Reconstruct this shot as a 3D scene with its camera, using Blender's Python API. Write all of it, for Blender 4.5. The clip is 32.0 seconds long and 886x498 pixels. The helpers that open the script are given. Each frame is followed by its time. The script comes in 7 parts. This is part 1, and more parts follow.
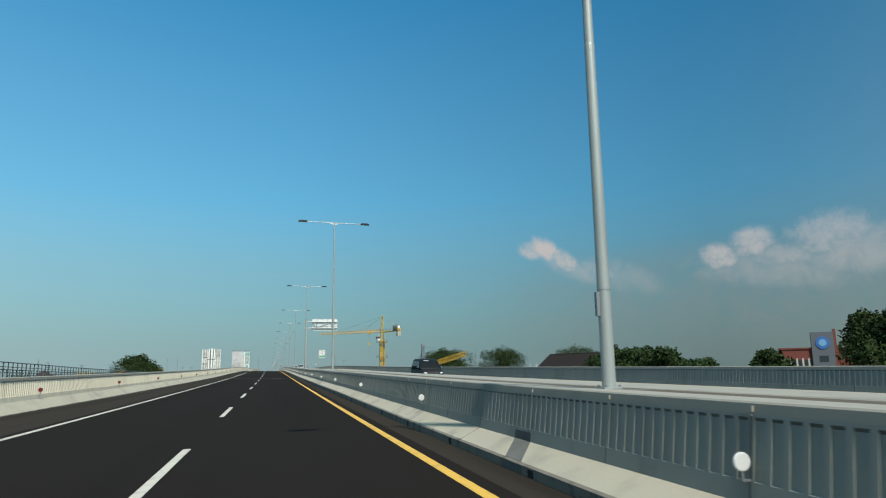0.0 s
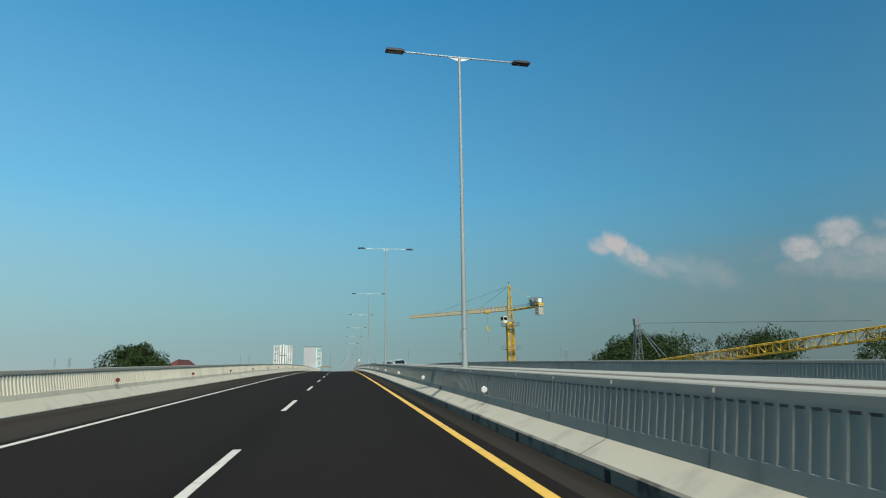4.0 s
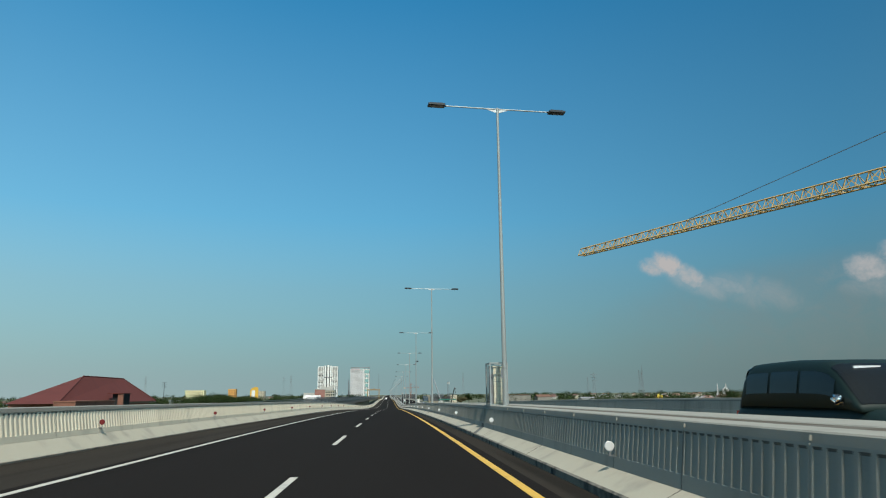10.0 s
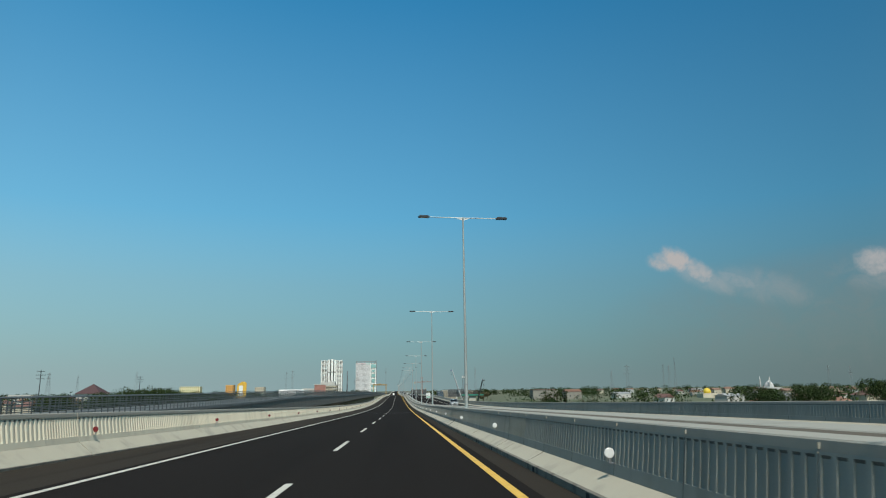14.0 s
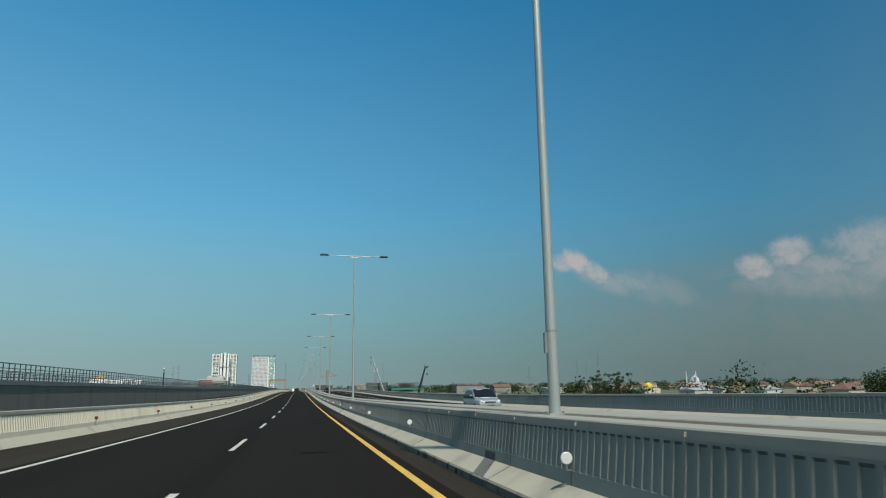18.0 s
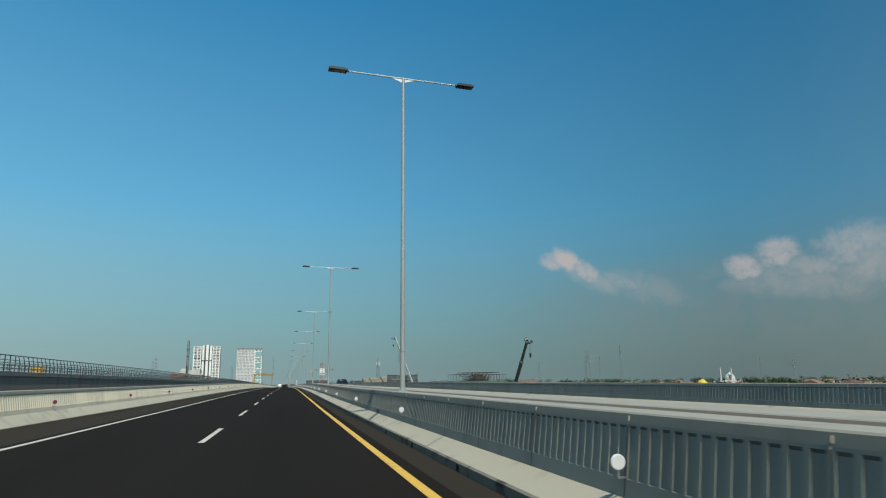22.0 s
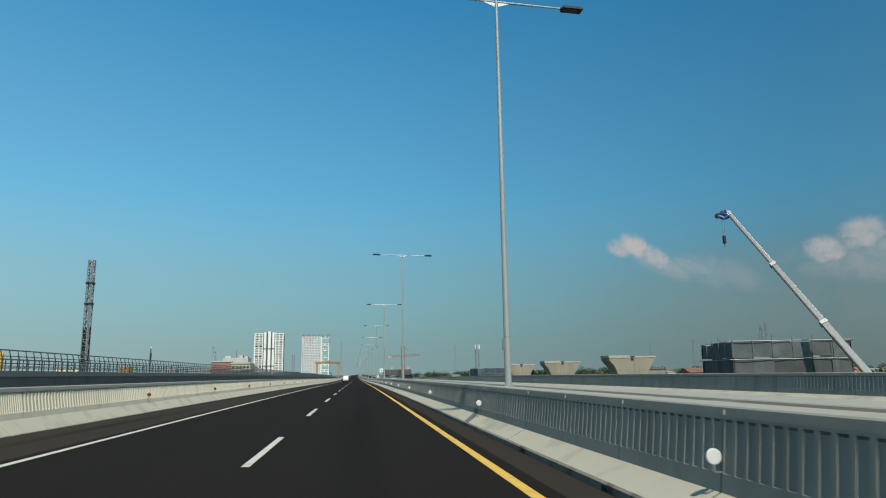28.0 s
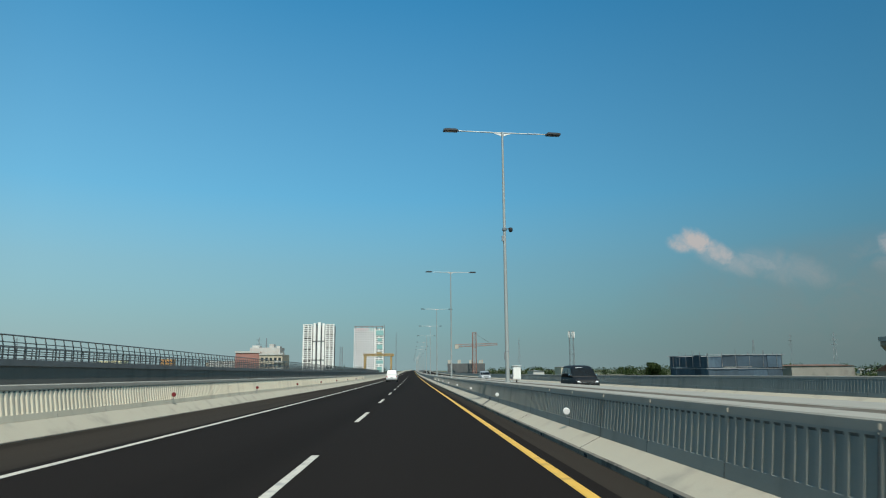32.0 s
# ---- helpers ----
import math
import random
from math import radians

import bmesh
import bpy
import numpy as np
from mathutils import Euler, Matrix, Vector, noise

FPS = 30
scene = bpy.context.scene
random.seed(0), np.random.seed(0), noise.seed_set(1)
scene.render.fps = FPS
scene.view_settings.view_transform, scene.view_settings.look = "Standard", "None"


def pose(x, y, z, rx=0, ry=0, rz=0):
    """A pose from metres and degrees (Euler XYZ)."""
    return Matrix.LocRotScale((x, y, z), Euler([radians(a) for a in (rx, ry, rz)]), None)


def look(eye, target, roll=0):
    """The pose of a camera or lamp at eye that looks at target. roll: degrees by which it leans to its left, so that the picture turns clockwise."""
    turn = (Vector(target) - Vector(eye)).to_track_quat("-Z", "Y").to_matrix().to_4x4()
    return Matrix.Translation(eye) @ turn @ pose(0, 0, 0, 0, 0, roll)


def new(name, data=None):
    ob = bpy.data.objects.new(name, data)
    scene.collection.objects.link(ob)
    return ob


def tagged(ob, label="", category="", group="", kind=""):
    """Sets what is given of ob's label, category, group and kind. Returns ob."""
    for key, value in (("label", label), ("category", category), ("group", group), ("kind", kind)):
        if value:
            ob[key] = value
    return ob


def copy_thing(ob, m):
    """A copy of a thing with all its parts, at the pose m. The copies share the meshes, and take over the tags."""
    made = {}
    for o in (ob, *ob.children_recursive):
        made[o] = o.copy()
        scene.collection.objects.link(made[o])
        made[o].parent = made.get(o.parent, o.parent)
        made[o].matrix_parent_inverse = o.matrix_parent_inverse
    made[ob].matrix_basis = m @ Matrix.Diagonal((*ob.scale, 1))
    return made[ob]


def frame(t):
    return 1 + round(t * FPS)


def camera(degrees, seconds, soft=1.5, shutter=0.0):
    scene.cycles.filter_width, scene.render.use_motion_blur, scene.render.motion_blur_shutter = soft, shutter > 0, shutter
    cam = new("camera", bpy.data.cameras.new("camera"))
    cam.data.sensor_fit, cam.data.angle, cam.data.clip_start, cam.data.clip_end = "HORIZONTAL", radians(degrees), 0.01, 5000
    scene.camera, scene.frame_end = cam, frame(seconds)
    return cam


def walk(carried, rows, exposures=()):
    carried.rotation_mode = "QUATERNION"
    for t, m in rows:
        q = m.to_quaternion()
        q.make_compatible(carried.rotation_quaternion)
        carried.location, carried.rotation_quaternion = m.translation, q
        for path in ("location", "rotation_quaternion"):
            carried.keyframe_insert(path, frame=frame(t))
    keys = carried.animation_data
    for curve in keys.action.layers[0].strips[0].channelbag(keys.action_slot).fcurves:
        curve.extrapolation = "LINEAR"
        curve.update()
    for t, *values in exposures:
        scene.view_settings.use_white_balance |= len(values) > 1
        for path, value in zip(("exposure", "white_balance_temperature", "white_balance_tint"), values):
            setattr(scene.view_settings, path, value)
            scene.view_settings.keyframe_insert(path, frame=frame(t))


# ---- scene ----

# ---- road axis: sideways and height knots every 40 m from y = -80 ----
AXIS_X = [-0.46, -0.22, 0.00, 0.16, 0.27, 0.29, 0.27, 0.25, 0.19, 0.16, 0.06, -0.01, 0.01, 0.05, 0.04, 0.01, -0.12, -0.33, -0.51, -0.63, -0.81, -1.02, -1.23, -1.46, -1.72, -2.04, -2.38, -2.73, -3.09, -3.45, -3.81, -4.17, -4.53, -4.89, -5.25, -5.61, -5.97, -6.33]
AXIS_Z = [-0.39, -0.22, 0.00, 0.35, 0.77, 1.29, 1.74, 1.99, 1.98, 1.74, 1.23, 0.55, -0.23, -1.00, -1.63, -2.07, -2.26, -2.24, -2.13, -2.07, -2.08, -2.16, -2.33, -2.57, -2.86, -3.12, -3.33, -3.50, -3.65, -3.77, -3.87, -3.93, -3.97, -3.98, -3.96, -3.91, -3.84, -3.73]


def knot(v, s):
    u = (s + 80.0) / 40.0
    i = int(min(max(math.floor(u), 1), len(v) - 3))
    u -= i
    if u > 2.0:                                  # straight on past the last knot
        return v[-1] + (v[-1] - v[-2]) * min(u - 2.0, 3.0)
    a, b, c, d = v[i - 1:i + 3]
    return b + .5 * u * (c - a + u * (2 * a - 5 * b + 4 * c - d + u * (3 * (b - c) + d - a)))


def rx(s):
    return knot(AXIS_X, s)


def rz(s):
    return knot(AXIS_Z, s)


def along(s, off=0.0, up=0.0):
    """Pose on the road at s: x to the right, y ahead along the road, z up."""
    e = 1.0
    dx, dz = (rx(s + e) - rx(s - e)) / (2 * e), (rz(s + e) - rz(s - e)) / (2 * e)
    return Matrix.Translation((rx(s) + off, s, rz(s) + up)) @ Euler((math.atan(dz), 0, -math.atan(dx))).to_matrix().to_4x4()


def upright(s, off=0.0, up=0.0):
    dx = (rx(s + 1) - rx(s - 1)) / 2
    return Matrix.Translation((rx(s) + off, s, rz(s) + up)) @ Euler((0, 0, -math.atan(dx))).to_matrix().to_4x4()


# ---- camera: seconds, metres along, metres aside, turn to the right, tilt up, lean to the right ----
EYE = 1.338
DRIVE = [
    (0.0, -15.60, -0.27, 14.30, 10.19, 0.95),
    (0.5, -2.43, -0.27, 13.41, 10.07, 0.77),
    (1.0, 10.78, -0.27, 12.61, 9.99, 0.60),
    (1.5, 24.12, -0.26, 11.66, 10.01, 0.44),
    (2.0, 37.50, -0.24, 10.89, 10.04, 0.38),
    (2.5, 50.85, -0.16, 10.31, 10.04, 0.65),
    (3.0, 64.20, -0.10, 9.71, 10.11, 0.90),
    (3.5, 77.54, -0.09, 9.14, 9.99, 0.87),
    (5.5, 130.88, -0.07, 6.41, 10.22, 0.49),
    (6.0, 144.23, -0.07, 6.05, 10.24, 0.45),
    (6.5, 157.68, -0.13, 5.69, 10.17, 0.60),
    (7.0, 171.07, -0.18, 5.39, 10.19, 0.78),
    (7.5, 184.14, -0.17, 5.12, 10.15, 0.69),
    (8.0, 197.10, -0.13, 4.94, 10.16, 0.58),
    (8.5, 210.10, -0.10, 4.71, 10.14, 0.65),
    (9.0, 223.14, -0.07, 4.43, 10.21, 0.72),
    (9.5, 236.32, -0.05, 4.32, 10.30, 0.63),
    (10.0, 249.52, -0.02, 4.32, 11.96, 0.56),
    (10.5, 262.63, 0.02, 4.23, 12.35, 0.71),
    (11.0, 275.71, 0.06, 4.10, 12.45, 0.90),
    (11.5, 288.77, 0.11, 4.06, 12.43, 0.98),
    (12.0, 301.90, 0.16, 3.96, 12.22, 1.04),
    (12.5, 315.23, 0.22, 3.86, 12.03, 1.13),
    (13.0, 328.63, 0.24, 3.84, 11.89, 1.13),
    (13.5, 341.99, 0.23, 3.77, 11.76, 0.99),
    (15.5, 395.42, 0.12, 3.49, 11.46, 0.26),
    (16.0, 408.79, 0.09, 3.80, 11.41, 0.20),
    (16.5, 422.19, 0.07, 6.64, 11.33, 0.64),
    (17.0, 435.62, 0.06, 9.39, 11.33, 1.16),
    (17.5, 449.01, 0.07, 10.82, 11.30, 1.09),
    (18.0, 462.49, 0.09, 11.73, 11.33, 0.90),
    (18.5, 476.21, 0.11, 12.00, 11.46, 0.86),
    (19.0, 489.93, 0.13, 12.09, 11.51, 0.81),
    (19.5, 503.39, 0.14, 12.15, 11.54, 0.55),
    (20.0, 516.75, 0.16, 12.22, 11.45, 0.36),
    (20.5, 530.08, 0.20, 12.30, 11.47, 0.53),
    (21.0, 543.48, 0.24, 12.51, 11.52, 0.73),
    (21.5, 557.12, 0.23, 12.58, 11.32, 0.66),
    (22.0, 570.86, 0.20, 12.53, 11.10, 0.54),
    (22.5, 584.63, 0.13, 12.53, 11.23, 0.47),
    (23.0, 598.45, 0.06, 12.38, 11.29, 0.47),
    (23.5, 612.37, 0.03, 12.24, 10.70, 0.62),
    (24.0, 626.28, 0.01, 12.13, 10.29, 0.78),
    (24.5, 640.09, -0.02, 12.07, 10.30, 0.78),
    (25.0, 653.79, -0.04, 11.91, 10.42, 0.74),
    (25.5, 667.40, -0.03, 11.79, 10.31, 0.77),
    (27.5, 721.69, -0.01, 9.44, 10.30, 0.91),
    (28.0, 735.25, -0.01, 6.92, 10.31, 0.88),
    (28.5, 748.75, -0.04, 5.01, 10.31, 0.57),
    (29.0, 762.28, -0.07, 3.66, 10.39, 0.27),
    (29.5, 775.99, -0.05, 3.09, 10.30, 0.43),
    (30.0, 789.75, -0.01, 2.70, 10.20, 0.66),
    (30.5, 803.49, 0.00, 2.44, 10.10, 0.63),
    (31.0, 817.24, 0.01, 2.40, 10.11, 0.54),
    (31.5, 831.01, -0.00, 2.17, 10.03, 0.45),
    (32.0, 844.79, -0.02, 2.11, 10.06, 0.35),
]
cam = camera(66.40, 32.0, soft=1.15, shutter=0.035)
ROWS = []
for t, s, d, turn, tilt, lean in DRIVE:
    eye = Vector((rx(s) + d, s, rz(s) + EYE))
    a, b = radians(turn), radians(tilt)
    ROWS.append((t, look(eye, eye + Vector((math.sin(a) * math.cos(b), math.cos(a) * math.cos(b), math.sin(b))), -lean)))
walk(cam, ROWS, ((0.0, 0.05), (7.0, 0.0), (11.0, -0.08), (16.0, -0.15), (19.0, -0.17), (25.0, -0.10), (32.0, -0.06)))

# ---- sky, sun, exposure ----
SUN_EL, SUN_AZ = 54.0, 172.5            # degrees above the horizon; clockwise from straight ahead
world = bpy.data.worlds.new("sky")
scene.world = world
world.use_nodes = True
wn, wl = world.node_tree.nodes, world.node_tree.links
wn.clear()


def wnode(kind, **kw):
    n = wn.new(kind)
    for k, v in kw.items():
        n.inputs[k].default_value = v
    return n


def wmath(op, a, b=None, clamp=False):
    n = wn.new("ShaderNodeMath")
    n.operation, n.use_clamp = op, clamp
    for i, v in enumerate((a, b)):
        if v is None:
            continue
        if isinstance(v, (int, float)):
            n.inputs[i].default_value = v
        else:
            wl.new(v, n.inputs[i])
    return n.outputs[0]


def wmix(fac, a, b, how="MIX"):
    n = wn.new("ShaderNodeMix")
    n.data_type, n.blend_type = "RGBA", how
    for i, v in ((0, fac), (6, a), (7, b)):
        if isinstance(v, (int, float)):
            n.inputs[i].default_value = v
        elif isinstance(v, tuple):
            n.inputs[i].default_value = (*v, 1)
        else:
            wl.new(v, n.inputs[i])
    return n.outputs[2]


sky = wn.new("ShaderNodeTexSky")
sky.sky_type, sky.sun_disc = "NISHITA", False
sky.sun_elevation, sky.sun_rotation = radians(SUN_EL), radians(SUN_AZ)
sky.altitude, sky.air_density, sky.dust_density, sky.ozone_density = 0, 1.0, 1.6, 1.4
geo = wn.new("ShaderNodeTexCoord")
sep = wn.new("ShaderNodeSeparateXYZ")
wl.new(geo.outputs["Generated"], sep.inputs[0])
dx, dy, dz = sep.outputs
az = wmath("ARCTAN2", dx, dy)                       # radians to the right of straight ahead
el = wmath("ARCSINE", dz)

# haze near the ground: blue-grey, paler to the left, duller to the right
low = wn.new("ShaderNodeValToRGB")
wl.new(wmath("MULTIPLY", el, 1 / radians(34), True), low.inputs[0])
r = low.color_ramp
r.elements[0].position, r.elements[0].color = 0.0, (1, 1, 1, 1)
r.elements[1].position, r.elements[1].color = 1.0, (0, 0, 0, 1)
e = r.elements.new(0.42)
e.color = (0.36, 0.36, 0.36, 1)
e = r.elements.new(0.25)
e.color = (0.70, 0.70, 0.70, 1)
around = wmath("ADD", wmath("MULTIPLY", az, 1 / (2 * math.pi)), 0.5, True)
HAZE_L, HAZE_M, HAZE_R = (3.4, 4.6, 4.7), (2.5, 3.7, 3.85), (1.30, 1.93, 1.95)


def round_ramp(stops, div):
    """Colours round the horizon, by degrees to the right of straight ahead."""
    n = wn.new("ShaderNodeValToRGB")
    wl.new(around, n.inputs[0])
    els = n.color_ramp.elements
    els[0].position, els[1].position = 0.0, 1.0
    for i, (d, c) in enumerate(stops):
        e = els[0] if i == 0 else els[1] if i == len(stops) - 1 else els.new(d / 360 + 0.5)
        e.color = (*[v / div for v in c], 1)
    return n


side = round_ramp(((-180, HAZE_M), (-90, (1.55, 1.75, 1.75)), (-30, HAZE_L), (0, HAZE_M), (36, HAZE_R), (90, (2.7, 2.9, 2.7)), (180, HAZE_M)), 6)
haze = wmix(1.0, side.outputs[0], (6.0, 6.0, 6.0), "MULTIPLY")
TINT = (0.235, 1.24, 1.48)
base = wmix(1.0, sky.outputs[0], TINT, "MULTIPLY")
# brighter to the left of the road, deeper to the right
gain = round_ramp(((-180, (0.40, 0.33, 0.31)), (-90, (0.24, 0.15, 0.14)), (-30, (0.70, 0.66, 0.64)), (2, (0.55, 0.57, 0.575)), (42, (0.36, 0.39, 0.40)), (75, (0.90, 0.38, 0.34)), (120, (0.90, 0.38, 0.34)), (180, (0.40, 0.33, 0.31))), 1)
base = wmix(1.0, wmix(1.0, base, gain.outputs[0], "MULTIPLY"), (2.0, 2.0, 2.0), "MULTIPLY")
hazy = wmix(low.outputs[0], base, haze)
# bright white glow of a hazy tropical sky round the sun
glow = wn.new("ShaderNodeVectorMath")
glow.operation = "DOT_PRODUCT"
wl.new(geo.outputs["Generated"], glow.inputs[0])
glow.inputs[1].default_value = (math.sin(radians(SUN_AZ)) * math.cos(radians(SUN_EL)), math.cos(radians(SUN_AZ)) * math.cos(radians(SUN_EL)), math.sin(radians(SUN_EL)))
halo = wmath("POWER", wmath("MAXIMUM", glow.outputs["Value"], 0.0), 4.0)
hazy = wmix(wmath("MULTIPLY", halo, 0.36), hazy, (11.0, 9.0, 6.4))

# fair-weather clouds, low on the right
coord = wn.new("ShaderNodeCombineXYZ")
wl.new(wmath("MULTIPLY", az, 57.3), coord.inputs[0])
wl.new(wmath("MULTIPLY", el, 57.3), coord.inputs[1])
puff = wnode("ShaderNodeTexNoise", Scale=0.5, Detail=7.0, Roughness=0.66, Distortion=0.5)
wl.new(coord.outputs[0], puff.inputs["Vector"])
curl = wnode("ShaderNodeTexNoise", Scale=1.15, Detail=6.0, Roughness=0.62, Distortion=0.3)
wl.new(coord.outputs[0], curl.inputs["Vector"])


def cloud(a, e, w, h, slant, amount, crisp=False):
    u = wmath("SUBTRACT", wmath("MULTIPLY", az, 57.3), a)
    v = wmath("SUBTRACT", wmath("SUBTRACT", wmath("MULTIPLY", el, 57.3), e), wmath("MULTIPLY", u, slant))
    q = wmath("ADD", wmath("POWER", wmath("ABSOLUTE", wmath("MULTIPLY", u, 1 / w)), 2.0), wmath("POWER", wmath("ABSOLUTE", wmath("MULTIPLY", v, 1 / h)), 2.0))
    m = wmath("SUBTRACT", 1.0, q, True)
    v = wmath("ADD", m, wmath("MULTIPLY", wmath("SUBTRACT", (curl if crisp else puff).outputs[0], 0.5), 1.7 if crisp else 1.9))
    f = wn.new("ShaderNodeMapRange")
    f.interpolation_type = "SMOOTHSTEP"
    f.inputs["From Min"].default_value, f.inputs["From Max"].default_value = 0.0, 1.3 if crisp else 1.5
    wl.new(v, f.inputs["Value"])
    return wmath("MULTIPLY", wmath("MULTIPLY", f.outputs[0], wmath("MULTIPLY", m, 1.5, True)), amount)


CLOUDS = [(22.0, 9.8, 1.7, 1.0, -0.1, 0.9, True), (23.0, 9.9, 1.6, 1.3, -0.4, 1.15, True), (24.5, 8.9, 2.0, 1.15, -0.5, 0.85, True), (25.2, 8.2, 3.0, 1.3, -0.4, 0.45), (27.2, 8.0, 2.6, 0.8, -0.3, 0.34, True), (29.0, 7.4, 5.0, 1.7, -0.3, 0.24),
          (36.8, 8.5, 2.0, 1.4, -0.1, 0.85, True), (39.2, 9.4, 2.2, 1.7, 0.1, 0.75, True), (41.0, 8.2, 3.4, 1.3, -0.15, 0.46, True), (44.6, 9.6, 4.0, 2.2, 0.05, 0.55, True), (46.5, 8.2, 8.0, 2.6, 0.0, 0.5), (40.5, 7.2, 8.0, 1.9, -0.12, 0.34)]
mask = None
for c in CLOUDS:
    m = cloud(*c)
    mask = m if mask is None else wmath("MAXIMUM", mask, m)
# a thin mauve veil of haze hangs below the clouds on the right
u = wmath("MULTIPLY", wmath("SUBTRACT", wmath("MULTIPLY", az, 57.3), 38.0), 1 / 22.0)
v = wmath("MULTIPLY", wmath("SUBTRACT", wmath("MULTIPLY", el, 57.3), 5.0), 1 / 5.5)
veil = wmath("SUBTRACT", 1.0, wmath("ADD", wmath("MULTIPLY", u, u), wmath("MULTIPLY", v, v)), True)
veil = wmath("MULTIPLY", wmath("MULTIPLY", veil, puff.outputs[0]), 0.75)
hazy = wmix(veil, hazy, (2.15, 2.5, 2.5))
clouded = wmix(mask, hazy, (4.9, 4.75, 4.7))
bg = wn.new("ShaderNodeBackground")
bg.inputs["Strength"].default_value = 0.10
wl.new(clouded, bg.inputs["Color"])
out = wn.new("ShaderNodeOutputWorld")
wl.new(bg.outputs[0], out.inputs["Surface"])

sun = new("sun", bpy.data.lights.new("sun", "SUN"))
sun.data.energy, sun.data.angle, sun.data.color = 5.0, radians(0.53), (1.0, 0.925, 0.81)
a, b = radians(SUN_AZ), radians(SUN_EL)
to_sun = Vector((math.sin(a) * math.cos(b), math.cos(a) * math.cos(b), math.sin(b)))
sun.matrix_world = look((0, 0, 60), Vector((0, 0, 60)) - to_sun)
scene.view_settings.exposure = 0.0

# ---- materials ----
MATS = {}


def mat(name, color, rough=0.6, metal=0.0, spots=0.12, scale=3.0, fine=60.0, bump=0.0, dirt=None, vary=0.0, coat=0.0, streak=False, spec=0.5):
    """A surface with two scales of variation, fine relief, and shades that differ from piece to piece."""
    if name in MATS:
        return MATS[name]
    m = bpy.data.materials.new(name)
    m.use_nodes = True
    n, l = m.node_tree.nodes, m.node_tree.links
    b = n["Principled BSDF"]
    b.inputs["Roughness"].default_value, b.inputs["Metallic"].default_value = rough, metal
    b.inputs["Specular IOR Level"].default_value = spec
    if coat:
        b.inputs["Coat Weight"].default_value, b.inputs["Coat Roughness"].default_value = coat, 0.05
    tc = n.new("ShaderNodeNewGeometry")
    pos = tc.outputs["Position"]
    if streak:
        mp = n.new("ShaderNodeMapping")
        mp.inputs["Scale"].default_value = (6.0, 0.12, 1) if streak == "road" else (1, 1, 0.12)
        l.new(pos, mp.inputs[0])
        pos = mp.outputs[0]
    big, small = n.new("ShaderNodeTexNoise"), n.new("ShaderNodeTexNoise")
    for t, s, d in ((big, scale, 4.0), (small, fine, 3.0)):
        l.new(pos if t is big else tc.outputs["Position"], t.inputs["Vector"])
        t.inputs["Scale"].default_value, t.inputs["Detail"].default_value = s, d
    ramp = n.new("ShaderNodeValToRGB")
    l.new(big.outputs[0], ramp.inputs[0])
    ramp.color_ramp.elements[0].position, ramp.color_ramp.elements[1].position = 0.3, 0.7
    lo = dirt if dirt else tuple(c * (1 - spots * 2) for c in color)
    hi = tuple(min(1, c * (1 + spots * 0.6)) for c in color)
    ramp.color_ramp.elements[0].color, ramp.color_ramp.elements[1].color = (*lo, 1), (*hi, 1)
    mid = ramp.color_ramp.elements.new(0.45)
    mid.color = (*color, 1)
    grain = n.new("ShaderNodeMapRange")
    grain.inputs["To Min"].default_value, grain.inputs["To Max"].default_value = 1 - spots, 1 + spots
    l.new(small.outputs[0], grain.inputs["Value"])
    mul = n.new("ShaderNodeVectorMath")
    mul.operation = "SCALE"
    l.new(ramp.outputs[0], mul.inputs[0])
    last = grain.outputs[0]
    if vary:
        info, mr, mm = n.new("ShaderNodeObjectInfo"), n.new("ShaderNodeMapRange"), n.new("ShaderNodeMath")
        mr.inputs["To Min"].default_value, mr.inputs["To Max"].default_value = 1 - vary, 1 + vary
        l.new(info.outputs["Random"], mr.inputs["Value"])
        mm.operation = "MULTIPLY"
        l.new(last, mm.inputs[0]), l.new(mr.outputs[0], mm.inputs[1])
        last = mm.outputs[0]
    l.new(last, mul.inputs["Scale"])
    l.new(mul.outputs[0], b.inputs["Base Color"])
    if bump:
        bp = n.new("ShaderNodeBump")
        bp.inputs["Strength"].default_value, bp.inputs["Distance"].default_value = bump, 0.01
        l.new(small.outputs[0], bp.inputs["Height"])
        l.new(bp.outputs[0], b.inputs["Normal"])
    MATS[name] = m
    return m


M_ASPHALT = mat("asphalt", (0.0146, 0.0126, 0.0115), 1.0, spots=0.09, scale=0.12, fine=55, bump=0.35, spec=0.03, streak="road")
M_SHOULDER = mat("dusty_asphalt", (0.031, 0.0265, 0.0215), 0.9, spots=0.16, scale=0.3, fine=55, bump=0.35, dirt=(0.020, 0.0175, 0.0145), spec=0.03, streak="road")
M_WHITE_LINE = mat("white_road_paint", (0.46, 0.435, 0.375), 0.7, spots=0.14, scale=5, fine=120, bump=0.2, dirt=(0.30, 0.29, 0.265))
M_YELLOW_LINE = mat("yellow_road_paint", (0.60, 0.36, 0.05), 0.6, spots=0.12, scale=4, fine=120, bump=0.2, dirt=(0.42, 0.26, 0.055))
# one concrete in two tones: shaded for panels facing left, sunlit for those facing right
M_PANEL_SHADED = mat("shaded_concrete_panel", (0.24, 0.252, 0.23), 0.85, spots=0.09, scale=1.6, fine=70, bump=0.12, vary=0.06, streak=True)
M_PANEL_LIT = mat("lit_concrete_panel", (0.60, 0.545, 0.42), 0.8, spots=0.07, scale=1.6, fine=70, bump=0.12, vary=0.05, streak=True)
M_HEAD_SHADE = mat("pocket_head_shade", (0.085, 0.09, 0.088), 0.9, spots=0.2, scale=3.0, fine=40)
